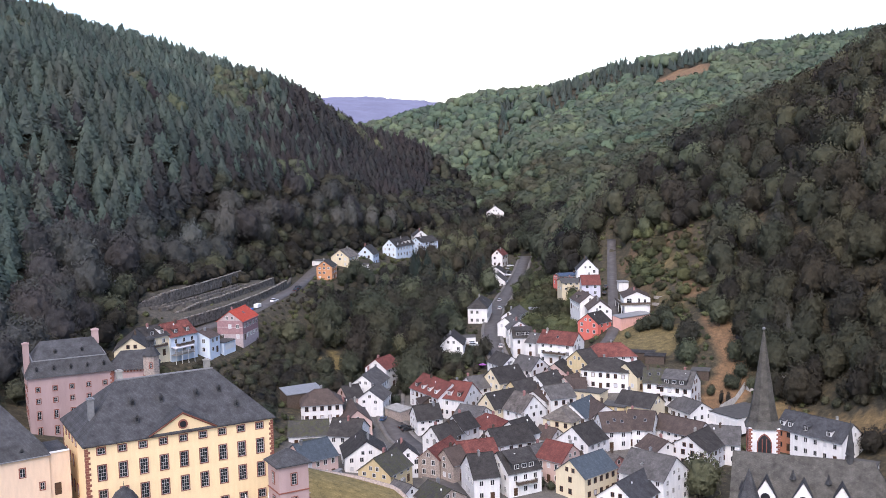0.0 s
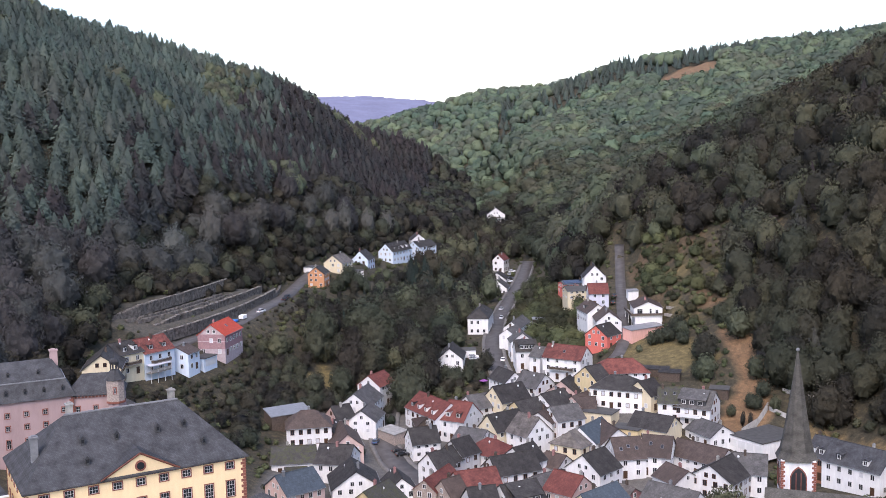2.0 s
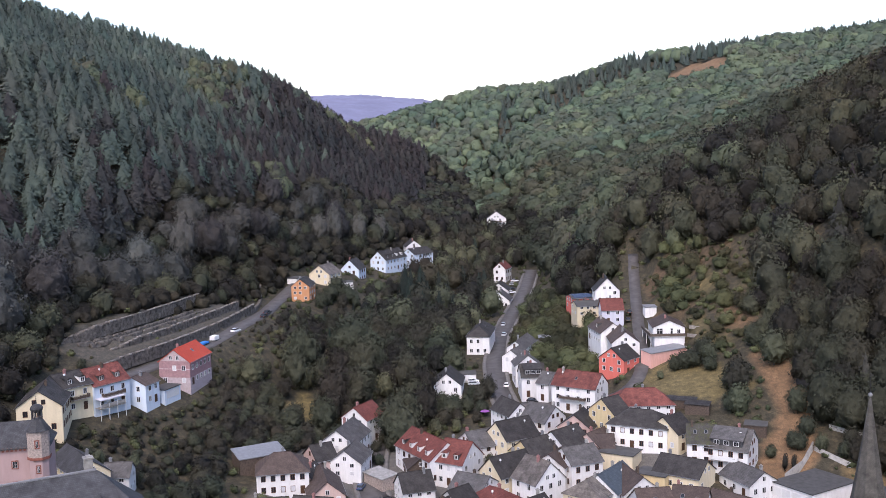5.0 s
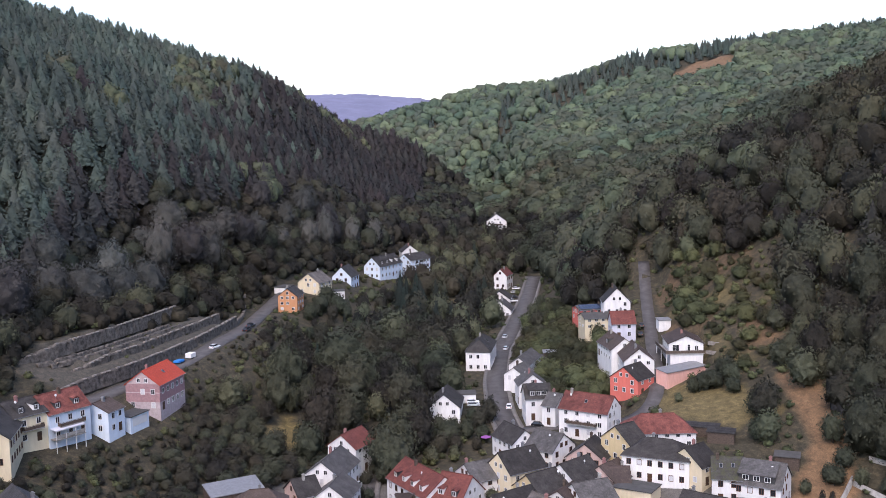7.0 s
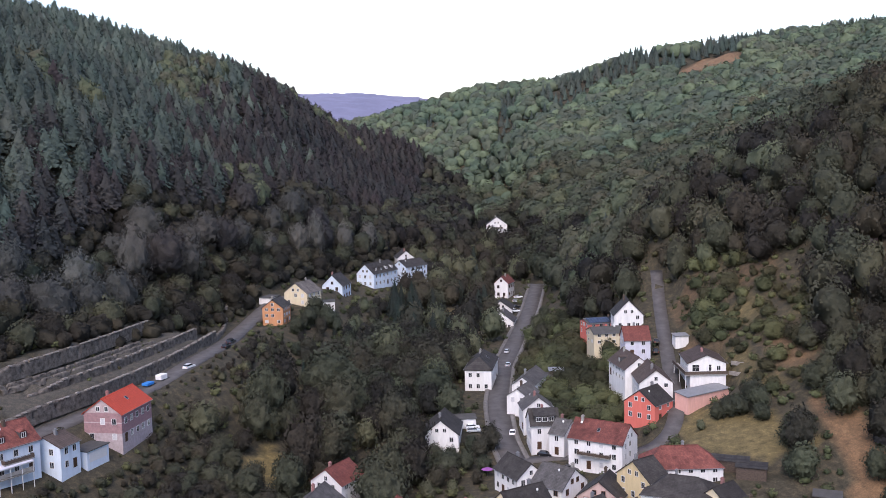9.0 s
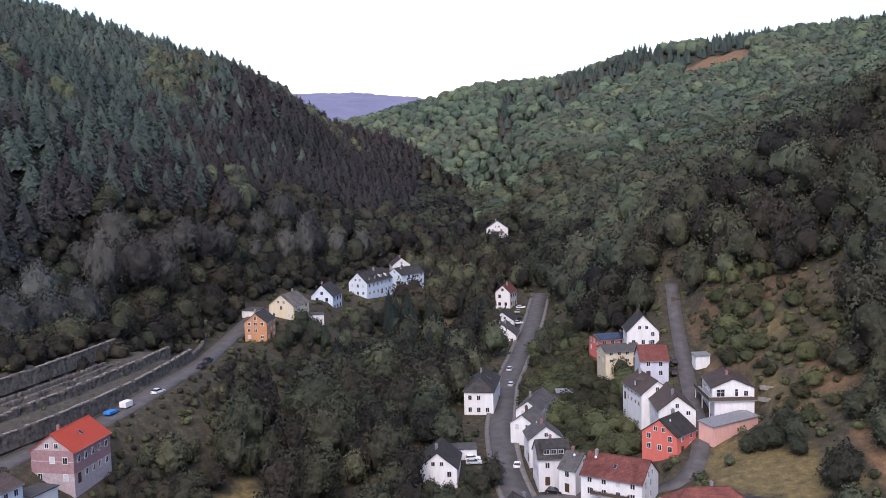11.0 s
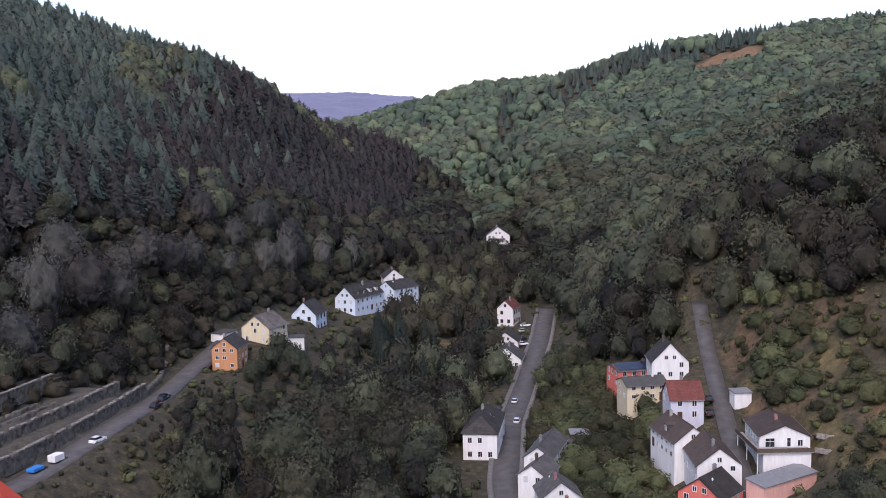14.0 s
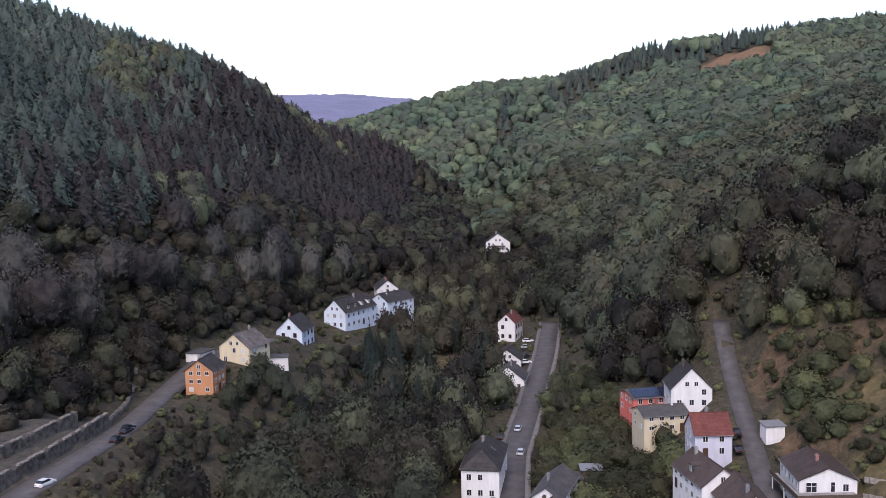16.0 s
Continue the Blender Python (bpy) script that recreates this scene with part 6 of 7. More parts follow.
# ---- vehicles ----
def car_model(paint, name, label, van=False):
    car = thing(name, pose(0, -300, -40), label, "car", "parked cars")
    L, W, H = (4.3, 1.78, 1.48) if not van else (5.0, 1.95, 2.05)
    side = [(-L / 2, 0.35), (-L / 2 + 0.05, 0.8), (-L / 2 + 0.2, 0.95), (L / 2 - 1.2, 0.95), (L / 2 - 0.1, 0.78), (L / 2, 0.35)]
    if van:
        side = [(-L / 2, 0.35), (-L / 2, 1.1), (L / 2 - 0.9, 1.1), (L / 2 - 0.05, 0.95), (L / 2, 0.35)]
    bm = bmesh.new()
    rings = []
    for y in (-W / 2, -W / 2 + 0.12, W / 2 - 0.12, W / 2):
        inset = 0.06 if abs(abs(y) - W / 2) < 0.01 else 0
        rings.append([bm.verts.new((x * (1 - inset * 0.3), y, z - inset if z > 0.5 else z)) for x, z in side])
    for a, c in zip(rings, rings[1:]):
        for i in range(len(side)):
            j = (i + 1) % len(side)
            bm.faces.new((a[i], a[j], c[j], c[i]))
    bm.faces.new(rings[0]), bm.faces.new(rings[-1][::-1])
    body = part("body", bm, paint, car)
    bm = bmesh.new()
    if van:
        lo, hi = (-L / 2 + 0.05, L / 2 - 0.75), (-L / 2 + 0.15, L / 2 - 1.5)
    else:
        lo, hi = (-L / 2 + 0.25, L / 2 - 1.15), (-L / 2 + 0.75, L / 2 - 2.0)
    z0, z1 = (0.93, H) if not van else (1.08, H)
    a = [bm.verts.new((x, y, z0)) for x in lo for y in (-W / 2 + 0.1, W / 2 - 0.1)]
    c = [bm.verts.new((x, y, z1 - 0.05)) for x in hi for y in (-W / 2 + 0.25, W / 2 - 0.25)]
    for f in ((a[0], a[2], c[2], c[0]), (a[1], c[1], c[3], a[3]), (a[0], c[0], c[1], a[1]), (a[2], a[3], c[3], c[2]), (c[0], c[2], c[3], c[1])):
        bm.faces.new(f)
    part("greenhouse", bm, M["glass"], car)
    part("top", box(bmesh.new(), hi[0] - 0.03, -W / 2 + 0.22, z1 - 0.06, hi[1] + 0.03, W / 2 - 0.22, z1, 0.02), paint, car)
    for sx in (-1, 1):
        for sy in (-1, 1):
            x, y = sx * L * 0.31, sy * (W / 2 - 0.1)
            t = part("tyre", tube(bmesh.new(), (x, y - 0.1, 0.32), (x, y + 0.1, 0.32), 0.32, 0.32, 12), M["iron"], car)
            part("rim", tube(bmesh.new(), (x, y - 0.11, 0.32), (x, y + 0.11, 0.32), 0.19, 0.19, 8), M["metal"], t)
        for sy in (-1, 1):
            part("headlight" if sx > 0 else "tail_light", box(bmesh.new(), sx * L / 2 - 0.06, sy * 0.62 - 0.16, 0.62, sx * L / 2 + 0.01, sy * 0.62 + 0.16, 0.76), M["frame"] if sx > 0 else M["redbright"], body)
    return car


def paint(name, c):
    m, n, l, b = material(name, 0.3)
    b.inputs["Base Color"].default_value = (*c, 1)
    b.inputs["Coat Weight"].default_value = 0.6
    return m


CARS = {
    "white": car_model(paint("white_paint", (0.75, 0.76, 0.77)), "car", "white hatchback parked at the kerb"),
    "silver": car_model(paint("silver_paint", (0.42, 0.44, 0.46)), "car", "silver hatchback parked at the kerb"),
    "black": car_model(paint("black_paint", (0.012, 0.012, 0.014)), "car", "black car parked at the kerb"),
    "blue": car_model(paint("blue_paint", (0.03, 0.07, 0.14)), "car", "dark blue car parked on the street"),
    "red": car_model(paint("red_paint", (0.3, 0.03, 0.03)), "car", "red car parked in a yard"),
    "van": car_model(paint("white_van_paint", (0.7, 0.71, 0.72)), "van", "white van parked on the street", True),
}


for x, y, turn, kind in (
    (15.5, 494.3, 80, "silver"),
    (14.2, 447.8, 84, "van"),
    (13.4, 421.8, 84, "white"),
    (7.4, 483.8, 80, "black"),
    (8.2, 490.8, 80, "black"),
    (20.7, 409.3, -20, "black"),
    (21.5, 404.0, -25, "black"),
    (1.7, 426.5, 5, "white"),
    (2.0, 423.7, 5, "silver"),
    (-78.1, 463.2, 80, "black"),
    (-77.9, 456.0, 80, "black"),
    (-82.3, 426.6, 70, "white"),
    (-30.1, 342.2, 80, "blue"),
    (-21.0, 332.2, 20, "black"),
    (-22.3, 335.1, 25, "black"),
    (-29.8, 371.6, 75, "silver"),
    (-30.1, 366.9, 75, "white"),
    (26.2, 617.5, 10, "white"),
    (25.0, 608.3, 10, "silver"),
    (23.9, 595.3, 10, "black"),
    (23.1, 586.4, 10, "white"),
    (16.0, 513.8, 80, "silver"),
    (10.8, 507.0, 80, "black"),
    (10.4, 501.0, 80, "black"),
    (62.4, 458.9, 85, "black"),
    (60.8, 451.5, 85, "black"),
    (27.1, 391.2, -30, "black"),
    (-78.5, 465.5, 75, "black"),
):
    copy_thing(CARS[kind], pose(x, y, spot(x, y) + 0.22, 0, 0, turn))
for model in CARS.values():
    for o in (*model.children_recursive, model):
        bpy.data.objects.remove(o)

# ---- trees ----
def tufts(rng, spots, size, vs, fs, ns, base, along=False):
    """Small ragged three-cornered leaf tufts, each facing away from its crown."""
    for q, d, soft, scale in spots:
        nrm = (d + Vector((rng.gauss(0, 0.2), rng.gauss(0, 0.2), rng.gauss(-0.1, 0.2)))).normalized()
        if along:
            down = Vector((d.x, d.y, -0.9))
            a = (down - nrm * down.dot(nrm)).normalized()
        else:
            a = nrm.orthogonal().normalized()
            a.rotate(Matrix.Rotation(rng.uniform(0, 6.28), 3, nrm))
        c = nrm.cross(a)
        s = size * scale * rng.uniform(0.6, 1.3)
        vs.append(np.array([tuple(q + a * s * rng.uniform(0.9, 1.5)), tuple(q - a * s * 0.6 + c * s * rng.uniform(0.5, 1.0)), tuple(q - a * s * 0.6 - c * s * rng.uniform(0.5, 1.0))]))
        fs.append(np.array([(0, 1, 2)]) + base)
        ns.append(np.array([tuple((soft + nrm * 0.16).normalized())] * 3))
        base += 3
    return base


def conifer_shape(rng, count, size=0.05):
    """A spruce one metre high and about two fifths wide: hanging sprays round a core."""
    ring = [(0.145 * math.cos(k * 1.257), 0.145 * math.sin(k * 1.257), 0.12) for k in range(5)]
    v = np.array(ring + [(0, 0, 0.9)])
    vs, fs = [v], [np.array([(k, (k + 1) % 5, 5) for k in range(5)])]
    ns = [np.array([(p[0] * 6, p[1] * 6, 0.5) for p in ring] + [(0, 0, 1)])]
    spots = []
    for k in range(count):
        u = (k + rng.random()) / count
        z = 0.10 + 0.89 * (1 - math.sqrt(1 - u * 0.985))
        a = k * 2.399 + rng.uniform(-0.5, 0.5)
        r = (0.19 * (1 - z) ** 0.72 + 0.002) * rng.uniform(0.55, 1.25)
        d = Vector((math.cos(a), math.sin(a), 0.75)).normalized()
        spots.append((Vector((r * math.cos(a), r * math.sin(a), z)), d, d, 0.45 + 0.8 * (1 - z)))
    tufts(rng, spots, size, vs, fs, ns, 6, True)
    return np.concatenate(vs), np.concatenate(fs), np.concatenate(ns)


def round_lump(steps):
    """Corners and faces of a rounded lump."""
    bm = bmesh.new()
    bmesh.ops.create_icosphere(bm, subdivisions=steps, radius=1)
    v = [q.co.copy() for q in bm.verts]
    f = np.array([[q.index for q in face.verts] for face in bm.faces])
    bm.free()
    return v, f


LUMPS = {k: round_lump(k) for k in (1, 2, 3)}


def broadleaf_shape(rng, cards, card=0.06, steps=2, billow=0.5, core=0.78):
    """A round-headed tree one metre high and one wide: a billowing crown with creases, thick with leaf tufts."""
    seed = Vector((rng.uniform(-50, 50), rng.uniform(-50, 50), rng.uniform(-50, 50)))
    tall, lean = rng.uniform(0.44, 0.50), Vector((rng.gauss(0, 0.04), rng.gauss(0, 0.04), 0))

    def surface(d):
        big, small = abs(noise.noise(d * 1.9 + seed)), abs(noise.noise(d * 4.6 + seed * 1.7))
        r = 0.42 - 0.07 * billow + billow * (0.34 * big + 0.15 * small)
        return Vector((d.x * r, d.y * r, 0.5 + d.z * (r if d.z < 0 else r * tall / 0.42))) + lean * (d.z + 0.3)

    def facing(d):
        u = d.orthogonal().normalized()
        w = d.cross(u)
        p = surface(d)
        t = (surface((d + 0.12 * u).normalized()) - p).cross(surface((d + 0.12 * w).normalized()) - p)
        return (t.normalized() + 0.35 * d).normalized()

    lump, f = LUMPS[steps]
    vs = [np.array([tuple(surface(d) * core + Vector((0, 0, 0.5 * (1 - core) - 0.01))) for d in lump])]
    fs, ns = [f], [np.array([tuple(facing(d)) for d in lump])]
    spots = []
    for k in range(cards):
        d = Vector((rng.gauss(0, 1), rng.gauss(0, 1), rng.gauss(0.45, 0.9))).normalized()
        n = facing(d)
        spots.append((surface(d) + n * rng.uniform(-0.05, 0.025), n, n, 1.0))
    tufts(rng, spots, card, vs, fs, ns, len(lump))
    return np.concatenate(vs), np.concatenate(fs), np.concatenate(ns)


rng = random.Random(5)
CONIFERS = [conifer_shape(rng, 215, 0.034) for _ in range(7)]
CONIFERS_FAR = [conifer_shape(rng, 84, 0.050) for _ in range(6)]
BROAD = [broadleaf_shape(rng, 520, 0.036, 2, 0.7) for _ in range(8)]
BROAD_BIG = [broadleaf_shape(rng, 1900, 0.021, 3, 0.75) for _ in range(5)]
SCRUB = [broadleaf_shape(rng, 46, 0.12, 1) for _ in range(6)]
BROAD_FAR = [broadleaf_shape(rng, 104, 0.070, 2, 0.6, 0.93) for _ in range(8)]
BROAD_BACK = [broadleaf_shape(rng, 50, 0.08, 2, 0.6, 0.95) for _ in range(8)]
BROAD_NEAR = [broadleaf_shape(rng, 1000, 0.027, 3, 0.85) for _ in range(6)]
BROAD_MID = [broadleaf_shape(rng, 250, 0.050, 2, 0.7, 0.9) for _ in range(7)]


def wood(name, shapes, places, mat, label):
    """Many trees in one mesh. places: x, y, z, height, width, tint."""
    gen = np.random.default_rng(len(name) * 101 + len(places))
    vs, fs, ns, ts, base = [], [], [], [], 0
    for x, y, z, h, w, tint in places:
        v, f, nv = shapes[gen.integers(len(shapes))]
        a = gen.uniform(0, 6.283)
        c, s = math.cos(a), math.sin(a)
        lean = gen.normal(0, 0.02, 2) * h
        out, turned = np.empty_like(v), nv.copy()
        out[:, 0] = x + (v[:, 0] * c - v[:, 1] * s) * w + v[:, 2] * lean[0]
        out[:, 1] = y + (v[:, 0] * s + v[:, 1] * c) * w + v[:, 2] * lean[1]
        out[:, 2] = z + v[:, 2] * h
        turned[:, 0] = nv[:, 0] * c - nv[:, 1] * s
        turned[:, 1] = nv[:, 0] * s + nv[:, 1] * c
        vs.append(out), fs.append(f + base), ns.append(turned), ts.append(np.full(len(v), tint))
        base += len(v)
    me = quick_mesh(name, np.concatenate(vs), np.concatenate(fs), mat, (("tint", np.concatenate(ts)),), True, np.concatenate(ns))
    return tagged(new(name, me), label, "trees", kind="stuff")


def clear_of(x, y, gap):
    """Whether a place stays clear of houses and streets."""
    for hx, hy, turn, L, W in FOOT:
        dx, dy = x - hx, y - hy
        if abs(dx) + abs(dy) > 60:
            continue
        c, s = math.cos(radians(turn)), math.sin(radians(turn))
        if abs(dx * c + dy * s) < L / 2 + gap and abs(-dx * s + dy * c) < W / 2 + gap:
            return False
    for wide, line, zs in LINES.values():
        if np.hypot(line[:, 0] - x, line[:, 1] - y).min() < wide / 2 + gap:
            return False
    return True


LEFT_EDGE = [(180, -118), (300, -114), (330, -118), (352, -122), (368, -126), (380, -129), (420, -113), (470, -94), (500, -90), (530, -85), (560, -78), (600, -64), (660, -50), (700, -36), (740, -14), (800, 2), (900, 10), (1000, 6), (1105, 0), (1350, -270)]
RIGHT_EDGE = [(180, 120), (280, 113), (305, 112), (318, 104), (330, 101), (352, 100), (362, 100), (388, 100), (416, 99), (430, 106), (450, 104), (470, 96), (490, 84), (500, 72), (510, 44), (535, 42), (600, 40), (680, 38), (720, 26), (760, 18), (800, 16), (880, 12), (1000, 8), (1105, -9), (1175, -94), (1350, -337)]


def scatter(y0, y1, x0, x1, step, gen):
    """A jittered grid of places."""
    yy, xx = np.meshgrid(np.arange(y0, y1, step), np.arange(x0, x1, step), indexing="ij")
    xx = xx + gen.uniform(-0.38, 0.38, xx.shape) * step
    yy = yy + gen.uniform(-0.38, 0.38, yy.shape) * step
    return xx.ravel(), yy.ravel()


gen = np.random.default_rng(11)
woods = {"left_near": [], "left_dusky": [], "left_far": [], "left_far_green": [], "under": [], "edge": [], "foot": [], "edge_big": [], "edge_far": [], "right_near": [], "right_green": [], "right_front": [], "right_mid": [], "right_far": [], "right_con": [], "right_con_far": [], "back": []}
for y0, y1, step in ((240, 560, 6.8), (560, 800, 7.2), (800, 1040, 8.0), (1040, 1118, 8.5)):
    X, Y = scatter(y0, y1, -470, 10, step, gen)
    edge = np.interp(Y, *np.array(LEFT_EDGE, float).T)
    keep = (X < edge) & (X > -0.46 * Y - 16)
    X, Y, edge = X[keep], Y[keep], edge[keep]
    Z = ground_height(X, Y)
    for x, y, z, e in zip(X, Y, Z, edge):
        depth = e - x
        t = gen.uniform(0, 0.8)
        if not clear_of(x, y, 3.0):
            continue
        if y > 640 and depth < 40:
            h = gen.uniform(9, 15)
            woods["foot"].append((x, y, z - 0.08 * h, h, h * gen.uniform(0.75, 1.0), t))
        elif depth < 34 + 8 * noise.noise((x * 0.02, y * 0.02, 5)):
            big = 10 < depth and gen.random() < (0.30 if y > 620 or y < 420 else 0.12)
            if big:
                t = gen.uniform(0.1, 0.75)
            if big or gen.random() < (0.97 if depth < 16 else 0.55):
                h = gen.uniform(14, 20) if big else gen.uniform(5.5, 11)
                woods["edge_big" if big else "edge"].append((x, y, z - 0.06 * h, h, h * (gen.uniform(0.75, 0.95) if big else gen.uniform(0.85, 1.1)), t))
        elif noise.noise((x * 0.014, y * 0.014, 8)) > 0.42 and gen.random() < 0.7:
            h = gen.uniform(10, 15)
            woods["edge_far"].append((x, y, z - 0.08 * h, h, h * gen.uniform(0.7, 0.9), t))
        else:
            h = gen.uniform(11.5, 19)
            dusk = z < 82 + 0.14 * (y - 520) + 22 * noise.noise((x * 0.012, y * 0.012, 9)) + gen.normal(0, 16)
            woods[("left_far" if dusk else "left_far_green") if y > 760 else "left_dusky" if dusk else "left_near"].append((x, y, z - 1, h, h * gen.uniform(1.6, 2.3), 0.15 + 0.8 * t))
for x, y, top, wide in ((-122, 447, 70, 13), (-113, 476, 76, 13), (-122, 484, 72, 12), (-103, 532, 76, 14), (-106, 517, 73, 12), (-111, 500, 70, 11), (-140, 438, 74, 13), (-94, 556, 72, 12), (-76, 596, 66, 11), (-69, 606, 70, 9), (-86, 574, 64, 11), (-60, 640, 62, 11), (-50, 668, 60, 11), (-132, 420, 66, 13)):
    z = spot(x, y)
    woods["edge_big"].append((x, y, z - 0.5, top - z, wide, gen.uniform(0.5, 0.95)))
X, Y = scatter(360, 700, -190, -20, 4.6, gen)
edge = np.interp(Y, *np.array(LEFT_EDGE, float).T)
for x, y, z, e in zip(X, Y, ground_height(X, Y), edge):
    if -3 < e - x < 46 and clear_of(x, y, 2.0):
        h = gen.uniform(3.0, 7.0)
        woods["under"].append((x, y, z - 0.2 * h, h, h * gen.uniform(1.0, 1.4), 0.45 * gen.random()))
for y0, y1, step in ((280, 600, 7.4), (600, 900, 9.0), (900, 1060, 9.2), (1060, 1350, 9.6)):
    X, Y = scatter(y0, y1, -560, 860, step, gen)
    edge = np.interp(Y, *np.array(RIGHT_EDGE, float).T)
    keep = (X > edge) & (X < 0.455 * Y + 14) & (X > -0.3 * Y) & (~inside(X, Y, BROWN)) & (~inside(X, Y, HILLTOP)) & (~inside(X, Y, CLEAR))
    X, Y, edge = X[keep], Y[keep], edge[keep]
    Z = ground_height(X, Y)
    for x, y, z, e in zip(X, Y, Z, edge):
        if (y < 680 or abs(y - 824) < 30) and not clear_of(x, y, 3.0):
            continue
        if 6 < x < 42 and 752 < y < 822:
            woods["right_green"].append((x, y, z - 1, 3.5, 4.5, gen.uniform(0, 0.8)))
            continue
        patch = noise.noise((x * 0.012, y * 0.012, 2.0))
        t = gen.uniform(0, 0.8)
        crest = y > 1100 and x > 40 and noise.noise((x * 0.02, y * 0.02, 4.0)) > -0.15
        if y > 1060 and (crest or gen.random() < 0.06):
            h = gen.uniform(12, 18)
            woods["right_con_far"].append((x, y, z - 1, h, h * gen.uniform(1.1, 1.5), t))
        elif y > 1060:
            h = gen.uniform(10, 15)
            woods["back"].append((x, y, z - 1.5, h, h * gen.uniform(1.05, 1.4), t))
        elif (patch > (0.3 if y < 640 else 0.42) and gen.random() < 0.7 and not (y < 580 and x < 66)) or (x > 0.31 * y and gen.random() < 0.42):
            h = gen.uniform(11, 18)
            woods["right_con" if y < 620 else "right_con_far"].append((x, y, z - 1, h, h * gen.uniform(1.1, 1.7), t))
        if y <= 1060:
            h = gen.uniform(8, 18) if y < 640 else gen.uniform(9, 16)
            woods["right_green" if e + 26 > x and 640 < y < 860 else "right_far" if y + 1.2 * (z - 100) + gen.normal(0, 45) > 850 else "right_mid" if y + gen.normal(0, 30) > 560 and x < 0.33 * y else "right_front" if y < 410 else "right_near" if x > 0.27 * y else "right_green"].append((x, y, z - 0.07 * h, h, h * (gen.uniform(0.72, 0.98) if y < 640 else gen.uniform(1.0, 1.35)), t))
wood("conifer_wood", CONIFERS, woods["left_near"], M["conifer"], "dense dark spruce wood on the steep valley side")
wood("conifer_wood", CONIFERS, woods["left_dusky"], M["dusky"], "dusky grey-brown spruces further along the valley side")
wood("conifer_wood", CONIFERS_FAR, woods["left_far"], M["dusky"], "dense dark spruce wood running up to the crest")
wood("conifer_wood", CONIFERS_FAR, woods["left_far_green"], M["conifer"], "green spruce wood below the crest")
wood("undergrowth", BROAD_FAR, woods["under"], M["slopewood"], "dark undergrowth and young trees at the foot of the wood")
wood("wood_edge", BROAD, woods["edge"], M["broadleaf"], "round-headed broadleaf trees along the foot of the wood")
wood("wood_edge", BROAD_BIG, woods["edge_big"], M["greywood"], "great round-headed broadleaf trees at the foot of the wood")
wood("wood_edge", BROAD_FAR, woods["foot"], M["broadleaf"], "dark broadleaf trees along the upper valley floor")
wood("wood_patches", BROAD_FAR, woods["edge_far"], M["midwood"], "patches of broadleaf trees within the spruce wood")
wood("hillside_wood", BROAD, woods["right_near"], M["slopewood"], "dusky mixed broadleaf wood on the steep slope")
wood("hillside_wood", BROAD, woods["right_green"], M["broadleaf"], "green broadleaf wood behind the hillside gardens")
wood("hillside_wood", BROAD_NEAR, woods["right_front"], M["slopewood"], "dusky mixed broadleaf wood above the church")
wood("hillside_wood", BROAD_MID, woods["right_mid"], M["midwood"], "green broadleaf wood higher up the valley")
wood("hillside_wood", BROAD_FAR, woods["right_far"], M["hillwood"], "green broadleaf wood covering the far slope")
wood("hillside_conifers", CONIFERS, woods["right_con"], M["brownpine"], "dusky grey-green conifers on the steep slope")
wood("hillside_conifers", CONIFERS_FAR, woods["right_con_far"], M["conifer"], "dark conifers standing among the far wood")
wood("ridge_wood", BROAD_BACK, woods["back"], M["hillwood"], "green wood on the distant ridge, paled by painted haze")

# trees of the valley floor and gardens, one by one
def tree_model(name, seed, h, w, shade_of, label):
    r = random.Random(seed)
    tree = thing(name, pose(0, -200, -40), label, "tree", "trees of the valley")
    bm = bmesh.new()
    tube(bm, (0, 0, -0.8), (0.02 * h, 0, h * 0.42), 0.028 * h, 0.017 * h, 7)
    for k in range(5):
        a = k * 1.3 + r.uniform(-0.3, 0.3)
        tube(bm, (0.01 * h, 0, h * (0.24 + 0.04 * k)), (math.cos(a) * w * 0.3, math.sin(a) * w * 0.3, h * (0.5 + 0.05 * k)), 0.012 * h, 0.004 * h, 5)
    part("trunk", bm, M["bark"], tree)
    v, f, nv = broadleaf_shape(r, 1500, 0.027, 3, 0.9)
    v = v * (w, w, h)
    part("crown", quick_mesh("crown", v, f, M["broadleaf"], (("tint", np.full(len(v), shade_of)),), True, nv), None, tree)
    return tree


MODELS = [tree_model("broadleaf_tree", 30 + k, 10, w, tone, "round-headed broadleaf tree in full dull green leaf") for k, (w, tone) in enumerate(((9.5, 0.25), (8.5, 0.72), (10.5, 0.5), (7.5, 0.12), (9.0, 0.6), (8.0, 0.42)))]


def spruce_model(seed):
    r = random.Random(seed)
    tree = thing("spruce", pose(0, -200, -40), "tall dark green spruce among the valley trees", "tree", "trees of the valley")
    part("trunk", tube(bmesh.new(), (0, 0, -0.8), (0, 0, 9.5), 0.22, 0.03, 7), M["bark"], tree)
    v, f, nv = conifer_shape(r, 420, 0.03)
    part("crown", quick_mesh("crown", v * (12, 12, 10), f, M["spruce"], (("tint", np.full(len(v), 0.4)),), True, nv), None, tree)
    return tree


